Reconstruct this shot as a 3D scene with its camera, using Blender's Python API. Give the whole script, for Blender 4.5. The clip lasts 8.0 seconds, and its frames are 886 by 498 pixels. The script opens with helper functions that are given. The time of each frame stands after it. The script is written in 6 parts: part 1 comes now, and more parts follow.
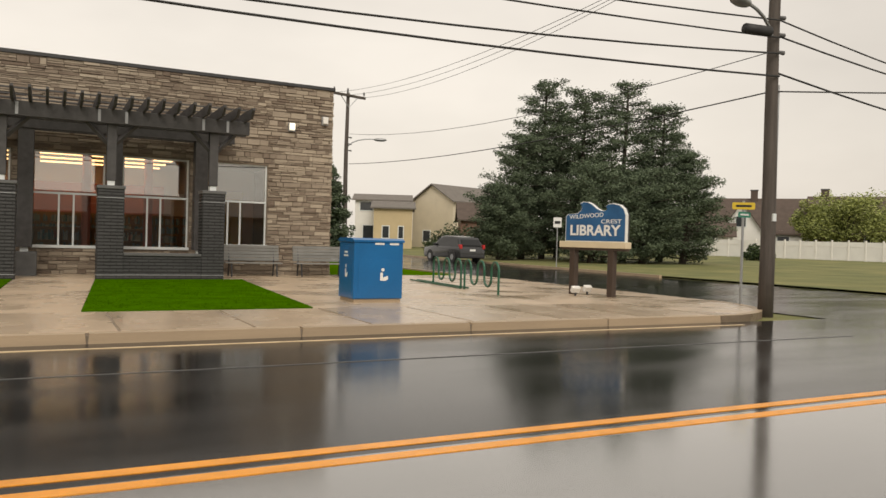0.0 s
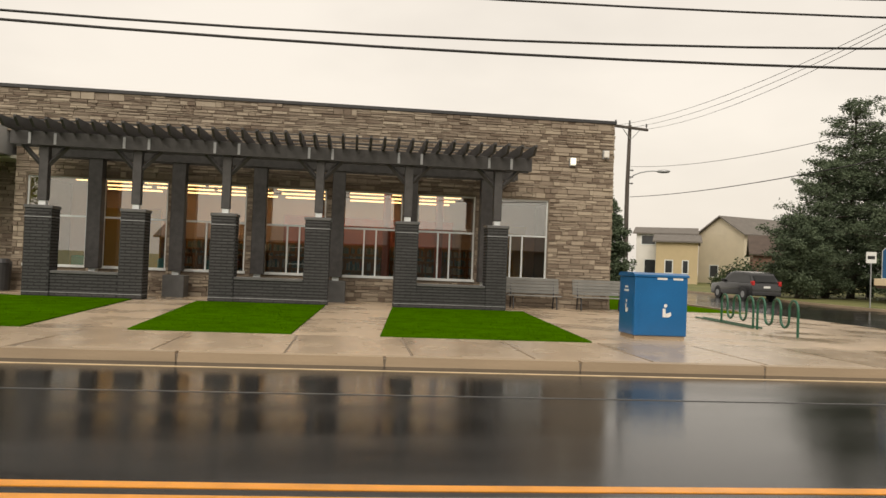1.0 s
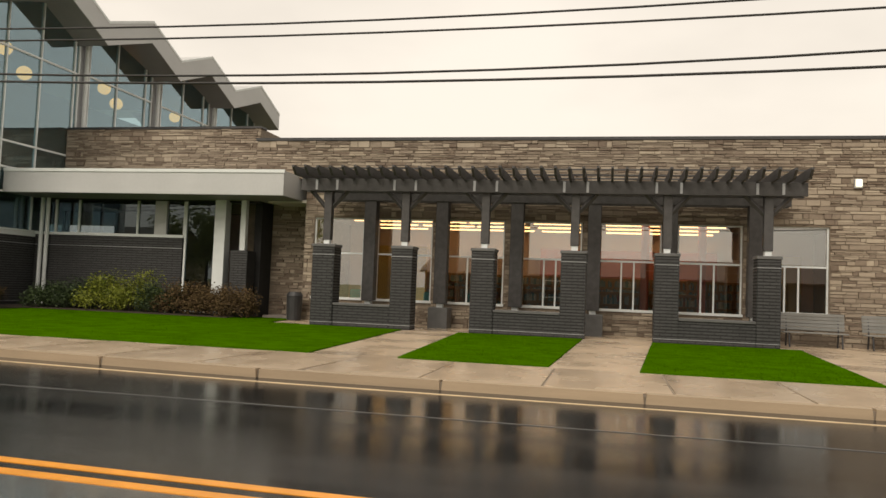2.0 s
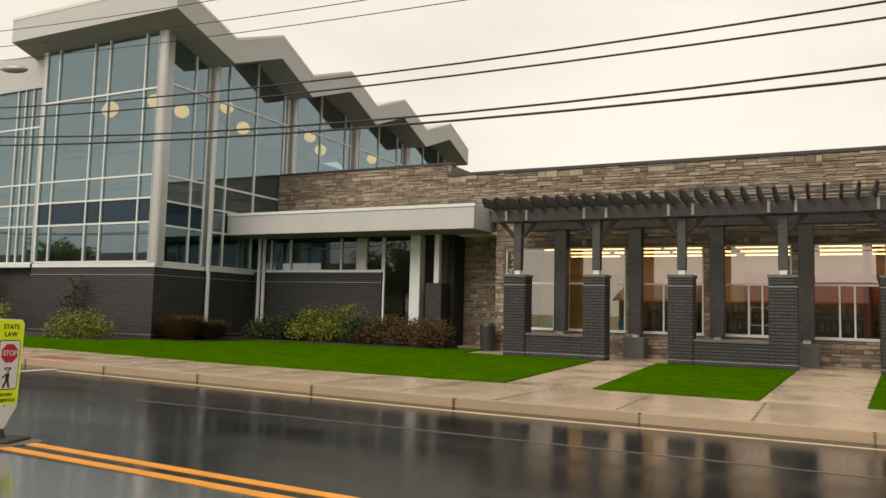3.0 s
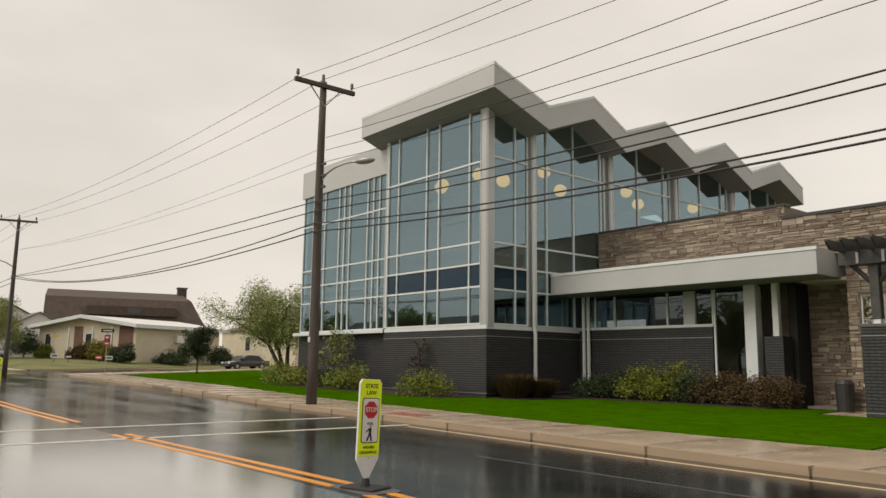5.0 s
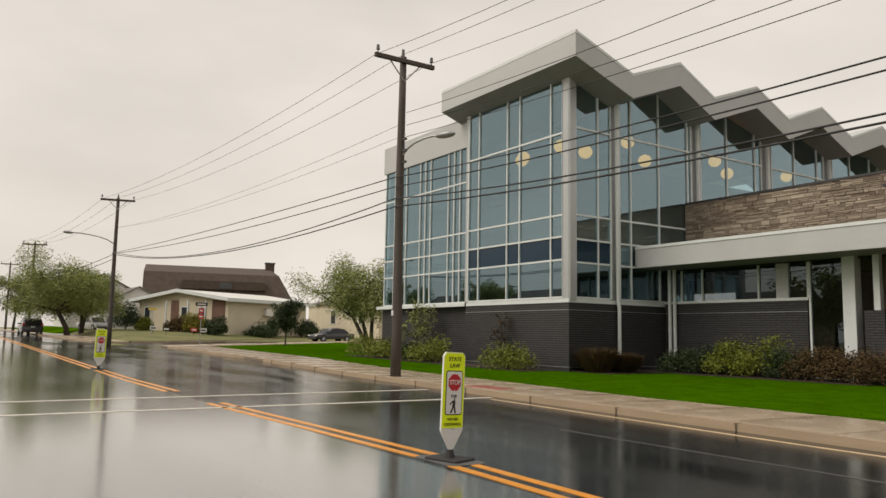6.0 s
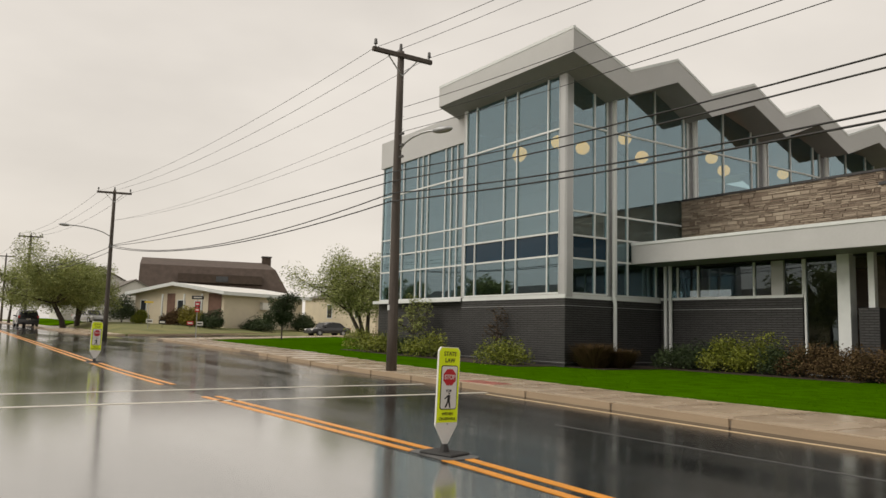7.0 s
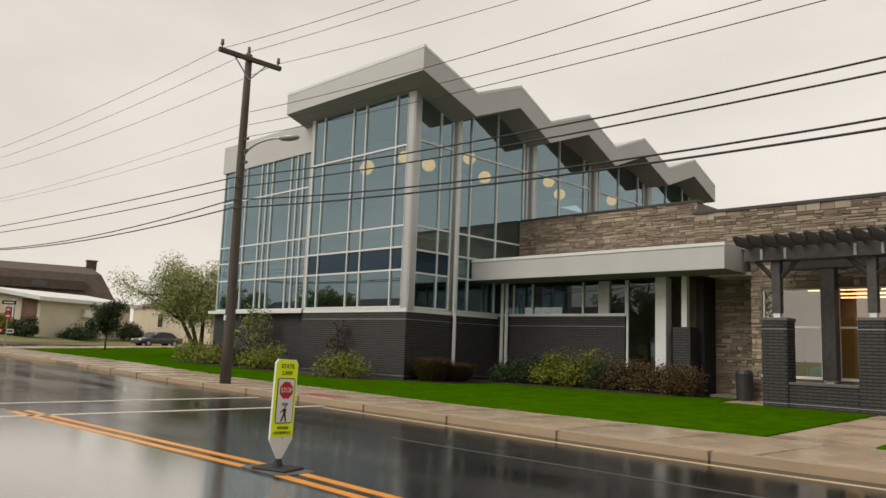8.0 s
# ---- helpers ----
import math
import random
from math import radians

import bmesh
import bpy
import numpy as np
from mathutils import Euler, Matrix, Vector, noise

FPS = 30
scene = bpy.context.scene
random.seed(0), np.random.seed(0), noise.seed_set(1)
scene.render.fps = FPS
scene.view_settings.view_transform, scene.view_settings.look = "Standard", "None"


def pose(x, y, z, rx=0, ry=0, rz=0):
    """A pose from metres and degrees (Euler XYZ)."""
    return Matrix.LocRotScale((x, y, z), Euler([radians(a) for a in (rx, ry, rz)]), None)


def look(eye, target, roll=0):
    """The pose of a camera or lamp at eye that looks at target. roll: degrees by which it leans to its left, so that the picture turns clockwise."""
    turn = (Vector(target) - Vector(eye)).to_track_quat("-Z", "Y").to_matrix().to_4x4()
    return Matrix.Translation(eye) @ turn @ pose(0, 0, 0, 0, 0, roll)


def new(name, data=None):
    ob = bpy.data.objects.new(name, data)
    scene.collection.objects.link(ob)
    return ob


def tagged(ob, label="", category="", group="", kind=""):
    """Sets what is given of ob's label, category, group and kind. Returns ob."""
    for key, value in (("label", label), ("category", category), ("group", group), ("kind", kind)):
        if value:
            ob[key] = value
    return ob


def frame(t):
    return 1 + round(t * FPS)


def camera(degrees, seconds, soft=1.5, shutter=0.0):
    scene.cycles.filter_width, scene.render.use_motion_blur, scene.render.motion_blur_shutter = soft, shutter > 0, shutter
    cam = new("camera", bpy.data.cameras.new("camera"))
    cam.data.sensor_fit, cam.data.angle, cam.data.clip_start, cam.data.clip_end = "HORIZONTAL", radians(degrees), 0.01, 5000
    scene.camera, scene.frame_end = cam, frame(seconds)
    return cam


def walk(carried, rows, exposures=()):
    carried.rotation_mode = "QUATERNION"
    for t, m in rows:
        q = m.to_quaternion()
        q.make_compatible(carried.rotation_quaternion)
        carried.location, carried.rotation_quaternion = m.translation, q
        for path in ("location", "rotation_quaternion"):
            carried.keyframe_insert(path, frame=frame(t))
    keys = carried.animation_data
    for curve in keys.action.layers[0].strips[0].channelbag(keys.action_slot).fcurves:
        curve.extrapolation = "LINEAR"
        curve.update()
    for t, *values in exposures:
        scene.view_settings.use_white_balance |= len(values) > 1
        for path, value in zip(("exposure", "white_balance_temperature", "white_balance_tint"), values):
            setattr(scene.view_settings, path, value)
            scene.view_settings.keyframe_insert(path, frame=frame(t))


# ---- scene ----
# camera: a phone held in a parked car, turning from right to left
cam = camera(60.22, 8.0, soft=1.5)
EYE_Z = 1.4
ROWS = [
    (0.0, -27.49, -0.63, -1.60), (0.5, -17.55, 0.65, -1.33), (1.0, -6.73, 1.20, -2.25), (1.5, 3.33, 2.26, -2.19),
    (2.0, 12.32, 2.94, -2.28), (2.2, 15.36, 2.94, -2.51), (3.3, 30.67, 5.50, -0.81), (3.5, 33.27, 5.85, -0.41),
    (4.0, 38.53, 7.44, 0.14), (4.5, 44.66, 9.10, 0.08), (5.0, 50.55, 8.54, -0.75), (5.2, 52.23, 7.98, -1.10),
    (6.3, 57.11, 6.32, -0.96), (6.5, 56.94, 6.17, -1.11), (7.0, 56.35, 6.11, -1.36), (7.5, 54.03, 6.52, -1.68),
    (8.0, 44.52, 7.43, -2.11)]
SHIFT = {3.3: 0.04, 3.5: 0.036, 4.0: 0.015, 5.2: -0.012, 6.3: -0.022, 6.5: -0.015, 8.0: 0.012}
walk(cam, [(t, pose(SHIFT.get(t, 0.04 if t < 3 else 0.0), 0, EYE_Z, 90 + p, r, y)) for t, y, p, r in ROWS],
     exposures=[(0.0, 0.42, 6970, 10), (1.0, 0.46, 7070, 10), (2.2, 0.54, 7170, 10), (3.5, 0.54, 7070, 10), (4.0, 0.46, 6970, 10), (4.5, 0.36, 6870, 10), (5.0, 0.32, 6870, 10), (8.0, 0.32, 6820, 10)])

# overcast sky and a weak, very wide sun
world = bpy.data.worlds.new("overcast_sky")
scene.world = world
world.use_nodes = True
wn, wl = world.node_tree.nodes, world.node_tree.links
wn.clear()
sky = wn.new("ShaderNodeTexSky")
sky.sky_type, sky.sun_disc = "NISHITA", False
sky.sun_elevation, sky.sun_rotation = radians(38), radians(200)
sky.air_density, sky.dust_density = 1.5, 4.0
coord = wn.new("ShaderNodeTexCoord")
stretch = wn.new("ShaderNodeMapping")
stretch.inputs["Scale"].default_value = (1.0, 1.0, 2.6)
cloud = wn.new("ShaderNodeTexNoise")
cloud.inputs["Scale"].default_value, cloud.inputs["Detail"].default_value = 1.7, 5.0
ramp = wn.new("ShaderNodeValToRGB")
ramp.color_ramp.elements[0].position, ramp.color_ramp.elements[0].color = 0.32, (5.5, 5.2, 4.88, 1)
ramp.color_ramp.elements[1].position, ramp.color_ramp.elements[1].color = 0.68, (7.15, 6.78, 6.37, 1)
blend = wn.new("ShaderNodeMixRGB")
blend.inputs["Fac"].default_value = 0.93
back = wn.new("ShaderNodeBackground")
back.inputs["Strength"].default_value = 0.1
wout = wn.new("ShaderNodeOutputWorld")
wl.new(coord.outputs["Generated"], stretch.inputs["Vector"])
wl.new(stretch.outputs["Vector"], cloud.inputs["Vector"])
wl.new(cloud.outputs["Fac"], ramp.inputs["Fac"])
wl.new(sky.outputs["Color"], blend.inputs["Color1"])
wl.new(ramp.outputs["Color"], blend.inputs["Color2"])
wl.new(blend.outputs["Color"], back.inputs["Color"])
wl.new(back.outputs["Background"], wout.inputs["Surface"])
sun_data = bpy.data.lights.new("sun", "SUN")
sun_data.energy, sun_data.angle, sun_data.color = 1.5, radians(40), (1.0, 0.96, 0.9)
sun = new("sun", sun_data)
sun.matrix_world = look((-10, -20, 30), (0, 10, 0))


# ---- tools ----
PLACE = {}


def gz(x, y=0.0):
    """Height of the ground: the street climbs gently past the tower, behind the library and across the grass lot."""
    lot = 0.012 * min(max(0.0, x - 26.0), 45.0) * min(1.0, max(0.0, (y - 12.0) / 10.0))
    bank = 0.055 * min(max(0.0, -63.2 - 0.83 * (y - 12.0) - x), 10.0) * min(1.0, max(0.0, (y - 12.4) / 2.0))
    return 0.011 * min(max(0.0, -x - 24.0), 110.0) + 0.004 * min(max(0.0, y - 28.0), 90.0) + lot + bank


def place(angle, d):
    """A place at a compass angle left of straight across the street, d metres away."""
    a = math.radians(angle)
    return -math.sin(a) * d, math.cos(a) * d


def thing(name, at, label, category, group="", kind=""):
    ob = new(name)
    ob.location = at
    ob.empty_display_size = 0.2
    PLACE[ob.name] = Matrix.Translation(at)
    return tagged(ob, label, category, group, kind)


def finish(name, bm, material, smooth=False):
    me = bpy.data.meshes.new(name)
    bm.normal_update()
    bm.to_mesh(me)
    bm.free()
    me.materials.append(material)
    if smooth:
        for p in me.polygons:
            p.use_smooth = True
    return me


def part(name, bm, material, parent=None, label="", smooth=False, kind=""):
    """One mesh object, its corners given in world places, under a thing or a part."""
    me = bm if isinstance(bm, bpy.types.Mesh) else finish(name, bm, material, smooth)
    ob = new(name, me)
    if parent is not None:
        ob.parent = parent
        ob.matrix_parent_inverse = PLACE.get(parent.name, Matrix()).inverted()
    return tagged(ob, label, kind=kind)


def solid(name, bm, material, label, category, group="", kind="", smooth=False):
    return tagged(part(name, bm, material, None, "", smooth), label, category, group, kind)


def box(bm, x0, x1, y0, y1, z0, z1, m=None):
    v = [bm.verts.new((x, y, z)) for z in (z0, z1) for y in (y0, y1) for x in (x0, x1)]
    if m is not None:
        for a in v:
            a.co = m @ a.co
    for f in ((0, 2, 3, 1), (4, 5, 7, 6), (0, 1, 5, 4), (2, 6, 7, 3), (0, 4, 6, 2), (1, 3, 7, 5)):
        bm.faces.new([v[i] for i in f])
    return v


def bar(*a, bevel=0.0, m=None):
    bm = bmesh.new()
    box(bm, *a, m=m)
    if bevel:
        bmesh.ops.bevel(bm, geom=bm.edges[:], offset=bevel, segments=1, affect="EDGES", profile=0.5)
    return bm


def rod(bm, p0, p1, r0, r1=None, n=8, caps=True):
    p0, p1 = Vector(p0), Vector(p1)
    r1 = r0 if r1 is None else r1
    q = (p1 - p0).to_track_quat("Z", "Y")
    rings = []
    for p, r in ((p0, r0), (p1, r1)):
        rings.append([bm.verts.new(p + q @ Vector((r * math.cos(k * math.tau / n), r * math.sin(k * math.tau / n), 0))) for k in range(n)])
    for k in range(n):
        bm.faces.new((rings[0][k], rings[0][(k + 1) % n], rings[1][(k + 1) % n], rings[1][k]))
    if caps:
        bm.faces.new(rings[0][::-1])
        bm.faces.new(rings[1])


def tube(bm, points, r, n=6):
    """One connected pipe along the points; r may be one radius or one for each point."""
    points = [Vector(p) for p in points]
    radii = [r] * len(points) if isinstance(r, (int, float)) else r
    rings, q, before = [], None, None
    for k, p in enumerate(points):
        d = (points[min(k + 1, len(points) - 1)] - points[max(k - 1, 0)]).normalized()
        q = d.to_track_quat("Z", "Y") if q is None else before.rotation_difference(d) @ q
        before = d
        rings.append([bm.verts.new(p + q @ Vector((radii[k] * math.cos(i * math.tau / n), radii[k] * math.sin(i * math.tau / n), 0))) for i in range(n)])
    for a, b in zip(rings, rings[1:]):
        for i in range(n):
            bm.faces.new((a[i], a[(i + 1) % n], b[(i + 1) % n], b[i]))
    bm.faces.new(rings[0][::-1])
    bm.faces.new(rings[-1])


def prism(bm, outline, axis, a, b):
    """An outline in the other two axes (in order), swept along axis from a to b."""
    def at(u, v, w):
        return {"x": (w, u, v), "y": (u, w, v), "z": (u, v, w)}[axis]
    lo = [bm.verts.new(at(u, v, a)) for u, v in outline]
    hi = [bm.verts.new(at(u, v, b)) for u, v in outline]
    n = len(outline)
    for k in range(n):
        bm.faces.new((lo[k], lo[(k + 1) % n], hi[(k + 1) % n], hi[k]))
    bm.faces.new(lo[::-1])
    bm.faces.new(hi)
    bmesh.ops.recalc_face_normals(bm, faces=bm.faces[:])


def ball(bm, at, r, squash=1.0, u=14, v=10):
    bmesh.ops.create_uvsphere(bm, u_segments=u, v_segments=v, radius=r, matrix=Matrix.Translation(at) @ Matrix.Diagonal((1, 1, squash, 1)))


# ---- materials ----
def material(name, color, rough=0.6, metal=0.0, vary=0.2, scale=3.0, fine=40.0, bump=0.15, spec=0.5, island=0.0, each=0.0, wet=0.0, stretch=(1, 1, 1), second=None, coat=0.0, hue=None):
    """A surface with colour drift at two scales, fine relief and, if wet, shiny patches. island, each: drift from piece to piece; second: the colour it drifts to."""
    m = bpy.data.materials.new(name)
    m.use_nodes = True
    nt = m.node_tree
    n, l = nt.nodes, nt.links
    b = n["Principled BSDF"]
    b.inputs["Roughness"].default_value, b.inputs["Metallic"].default_value = rough, metal
    b.inputs["Specular IOR Level"].default_value = spec
    b.inputs["Coat Weight"].default_value, b.inputs["Coat Roughness"].default_value = coat, 0.12
    tc, mp = n.new("ShaderNodeTexCoord"), n.new("ShaderNodeMapping")
    mp.inputs["Scale"].default_value = stretch
    l.new(tc.outputs["Object"], mp.inputs["Vector"])
    big, small = n.new("ShaderNodeTexNoise"), n.new("ShaderNodeTexNoise")
    for t, s, d in ((big, scale, 4.0), (small, fine, 3.0)):
        t.inputs["Scale"].default_value, t.inputs["Detail"].default_value = s, d
        l.new(mp.outputs["Vector"], t.inputs["Vector"])
    add = n.new("ShaderNodeMath")
    add.operation = "MULTIPLY_ADD"
    add.inputs[1].default_value = 0.45
    l.new(small.outputs["Fac"], add.inputs[0])
    l.new(big.outputs["Fac"], add.inputs[2])
    value = add.outputs[0]
    for amount, kind in ((island, "ShaderNodeNewGeometry"), (each, "ShaderNodeObjectInfo")):
        if amount:
            src = n.new(kind)
            more = n.new("ShaderNodeMath")
            more.operation = "MULTIPLY_ADD"
            more.inputs[1].default_value = amount
            l.new(src.outputs["Random Per Island" if kind == "ShaderNodeNewGeometry" else "Random"], more.inputs[0])
            l.new(value, more.inputs[2])
            value = more.outputs[0]
    mid = 0.725 + 0.5 * (island + each)
    span = 0.3 + 0.5 * (island + each)
    cr = n.new("ShaderNodeValToRGB")
    dark = tuple(c * (1 - vary) for c in color)
    light = second or tuple(min(1.0, c * (1 + vary)) for c in color)
    lo, hi = cr.color_ramp.elements
    lo.position, hi.position = max(0.0, (mid - span) / 2), min(1.0, (mid + span) / 2)
    lo.color, hi.color = (*dark, 1), (*light, 1)
    for pos, c in (hue or ()):
        e = cr.color_ramp.elements.new(lo.position + pos * (hi.position - lo.position))
        e.color = (*c, 1)
    half = n.new("ShaderNodeMath")
    half.operation = "MULTIPLY"
    half.inputs[1].default_value = 0.5
    l.new(value, half.inputs[0])
    l.new(half.outputs[0], cr.inputs["Fac"])
    l.new(cr.outputs["Color"], b.inputs["Base Color"])
    if wet:
        mr = n.new("ShaderNodeMapRange")
        mr.inputs["From Min"].default_value, mr.inputs["From Max"].default_value = 0.36, 0.64
        mr.inputs["To Min"].default_value, mr.inputs["To Max"].default_value = max(0.03, rough - wet), rough + wet * 0.4
        l.new(big.outputs["Fac"], mr.inputs["Value"])
        l.new(mr.outputs["Result"], b.inputs["Roughness"])
    if bump:
        bp = n.new("ShaderNodeBump")
        bp.inputs["Strength"].default_value, bp.inputs["Distance"].default_value = bump, 0.02
        l.new(add.outputs[0], bp.inputs["Height"])
        l.new(bp.outputs["Normal"], b.inputs["Normal"])
    return m


def glass(name, tint, mirror, sheen=(0.95, 0.97, 0.97), rough=0.0):
    """A pane: partly see-through, partly mirror, more mirror at a slant."""
    m = bpy.data.materials.new(name)
    m.use_nodes = True
    n, l = m.node_tree.nodes, m.node_tree.links
    n.clear()
    out, mix = n.new("ShaderNodeOutputMaterial"), n.new("ShaderNodeMixShader")
    clear, gloss = n.new("ShaderNodeBsdfTransparent"), n.new("ShaderNodeBsdfGlossy")
    clear.inputs["Color"].default_value = (*tint, 1)
    gloss.inputs["Color"].default_value, gloss.inputs["Roughness"].default_value = (*sheen, 1), rough
    lw, fr, ma = n.new("ShaderNodeLayerWeight"), n.new("ShaderNodeMath"), n.new("ShaderNodeMath")
    lw.inputs["Blend"].default_value = 0.5
    fr.operation = "POWER"
    fr.inputs[1].default_value = 4.0
    l.new(lw.outputs["Facing"], fr.inputs[0])
    ma.operation, ma.use_clamp = "MULTIPLY_ADD", True
    ma.inputs[1].default_value, ma.inputs[2].default_value = 1.0, mirror
    l.new(fr.outputs[0], ma.inputs[0])
    l.new(ma.outputs[0], mix.inputs["Fac"])
    l.new(clear.outputs[0], mix.inputs[1])
    l.new(gloss.outputs[0], mix.inputs[2])
    l.new(mix.outputs[0], out.inputs["Surface"])
    return m


def glow(name, color, strength):
    m = bpy.data.materials.new(name)
    m.use_nodes = True
    b = m.node_tree.nodes["Principled BSDF"]
    b.inputs["Base Color"].default_value = (*color, 1)
    b.inputs["Emission Color"].default_value = (*color, 1)
    b.inputs["Emission Strength"].default_value = strength
    return m


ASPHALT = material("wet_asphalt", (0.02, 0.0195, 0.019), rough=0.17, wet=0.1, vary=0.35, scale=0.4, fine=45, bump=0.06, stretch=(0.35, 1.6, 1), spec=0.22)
# paler base colour stands in for sky sheen; gloss and coat are the water
ASPHALT_NEAR = material("flooded_asphalt_sky_sheen", (0.1, 0.097, 0.092), rough=0.13, wet=0.1, vary=0.35, scale=0.5, fine=45, bump=0.07, stretch=(0.35, 1.6, 1), spec=1.0, coat=1.0)
CONCRETE = material("wet_concrete", (0.43, 0.335, 0.24), rough=0.36, wet=0.22, vary=0.22, scale=0.7, fine=30, bump=0.12, each=0.25)
KERB = material("kerb_concrete", (0.36, 0.27, 0.18), rough=0.5, vary=0.25, scale=1.5, fine=40, bump=0.2, each=0.25)
YELLOW_LINE = material("yellow_road_paint", (0.75, 0.30, 0.03), rough=0.35, vary=0.2, scale=4, fine=60, bump=0.1)
WHITE_LINE = material("white_road_paint", (0.62, 0.58, 0.5), rough=0.4, vary=0.25, scale=4, fine=60, bump=0.1)
PALE_LINE = material("worn_edge_paint", (0.6, 0.45, 0.27), rough=0.4, vary=0.3, scale=3, fine=60, bump=0.1)
GRASS = material("lawn_grass", (0.052, 0.122, 0.0003), rough=0.8, vary=0.25, scale=1.5, fine=90, bump=0.3, island=0.2, spec=0.0)
SOIL = material("lawn_soil", (0.037, 0.1, 0.001), rough=0.95, vary=0.3, scale=2, fine=80, bump=0.5, spec=0.0)
ROUGH_GRASS = material("rough_grass", (0.10, 0.14, 0.03), rough=0.9, vary=0.4, scale=0.35, fine=30, bump=0.6, second=(0.22, 0.2, 0.07))
MULCH = material("dark_mulch", (0.035, 0.022, 0.014), rough=0.9, vary=0.4, scale=4, fine=40, bump=0.8)
STONE_HUES = ((0.16, (0.13, 0.092, 0.066)), (0.3, (0.3, 0.235, 0.17)), (0.42, (0.17, 0.145, 0.125)), (0.55, (0.36, 0.275, 0.19)), (0.68, (0.22, 0.17, 0.13)), (0.8, (0.3, 0.27, 0.235)))
STONE = material("ledge_stone", (0.17, 0.125, 0.09), rough=0.75, vary=0.4, scale=0.8, fine=14, bump=0.7, island=1.1, second=(0.41, 0.345, 0.265), hue=STONE_HUES)
STONE_PIECE = material("ledge_stone_piece", (0.17, 0.125, 0.09), rough=0.75, vary=0.4, scale=0.8, fine=14, bump=0.7, each=1.1, second=(0.41, 0.345, 0.265), hue=STONE_HUES)
MORTAR = material("dark_mortar", (0.2, 0.16, 0.12), rough=0.9, vary=0.3, scale=6, fine=50, bump=0.3)
BRICK = material("charcoal_brick", (0.044, 0.044, 0.045), rough=0.55, vary=0.3, scale=3, fine=40, bump=0.3, island=0.5)
BRICK_PIECE = material("charcoal_brick_piece", (0.045, 0.045, 0.046), rough=0.55, vary=0.3, scale=3, fine=40, bump=0.3, each=0.5)
BRICK_JOINT = material("grey_joint", (0.02, 0.02, 0.02), rough=0.9, vary=0.2, scale=5, fine=50, bump=0.2)
CAP = material("dark_cap_stone", (0.1, 0.1, 0.1), rough=0.45, vary=0.25, scale=4, fine=40, bump=0.15)
TIMBER = material("dark_stained_timber", (0.055, 0.052, 0.052), rough=0.6, vary=0.35, scale=2, fine=30, bump=0.35, stretch=(3, 0.4, 3))
SILVER = material("silver_panel", (0.44, 0.45, 0.455), rough=0.42, metal=0.35, vary=0.06, scale=0.8, fine=15, bump=0.02)
FASCIA = material("pale_fascia", (0.45, 0.455, 0.455), rough=0.5, vary=0.07, scale=0.6, fine=15, bump=0.02)
SOFFIT = material("grey_soffit", (0.25, 0.25, 0.25), rough=0.7, vary=0.1, scale=1.0, fine=20, bump=0.03)
ALU = material("white_aluminium", (0.64, 0.67, 0.67), rough=0.4, vary=0.06, scale=3, fine=30, bump=0.02)
WHITE = material("white_paint", (0.72, 0.70, 0.66), rough=0.55, vary=0.08, scale=2, fine=30, bump=0.05)
DARK = material("dark_metal", (0.03, 0.03, 0.032), rough=0.5, vary=0.2, scale=4, fine=40, bump=0.05)
POLE_WOOD = material("weathered_pole_wood", (0.075, 0.062, 0.053), rough=0.8, vary=0.35, scale=2.5, fine=30, bump=0.5, stretch=(6, 6, 0.5))
CABLE = material("black_cable", (0.02, 0.02, 0.02), rough=0.6, vary=0.1, bump=0)
GREY_METAL = material("galvanised_metal", (0.36, 0.37, 0.38), rough=0.45, metal=0.6, vary=0.12, scale=6, fine=40, bump=0.03)
TOWER_GLASS = glass("tower_glass", (0.62, 0.75, 0.78), 0.25, (0.55, 0.7, 0.78))
OFFICE_GLASS = glass("office_glass", (0.5, 0.55, 0.57), 0.12, (0.5, 0.58, 0.62))
SPANDREL = material("blue_spandrel_glass", (0.004, 0.026, 0.05), rough=0.1, vary=0.1, scale=0.5, fine=5, bump=0, spec=0.35)
CLEAR_GLASS = glass("window_glass", (0.92, 0.92, 0.9), 0.2)
PLASTER = material("interior_plaster", (0.68, 0.54, 0.48), rough=0.8, vary=0.08, scale=1, fine=20, bump=0.05)
RED_WALL = material("interior_red_wall", (0.6, 0.2, 0.16), rough=0.8, vary=0.1, scale=1, fine=20, bump=0.05)
CEILING = material("interior_ceiling", (0.62, 0.58, 0.53), rough=0.9, vary=0.08, scale=2, fine=20, bump=0.05)
CARPET = material("interior_carpet", (0.2, 0.17, 0.15), rough=0.95, vary=0.25, scale=2, fine=60, bump=0.3)
STRIP = glow("strip_light_glow", (1.0, 0.62, 0.28), 2.8)
GLOBE = glow("globe_lamp_glow", (1.0, 0.45, 0.11), 1.35)


# ---- ground, street, pavements ----
def kerb_y(x):
    if x < -56.5:
        return 10.0 + 0.04 * max(x + 57, -83)
    return 10.35 + 0.07 * min(max(0.0, -x - 5.0), 30.0)


def lawn_y(x):
    if x < -56.5:
        return kerb_y(x) + 2.4
    return 13.15 + 0.1 * min(max(0.0, -x - 12.0), 23.0)


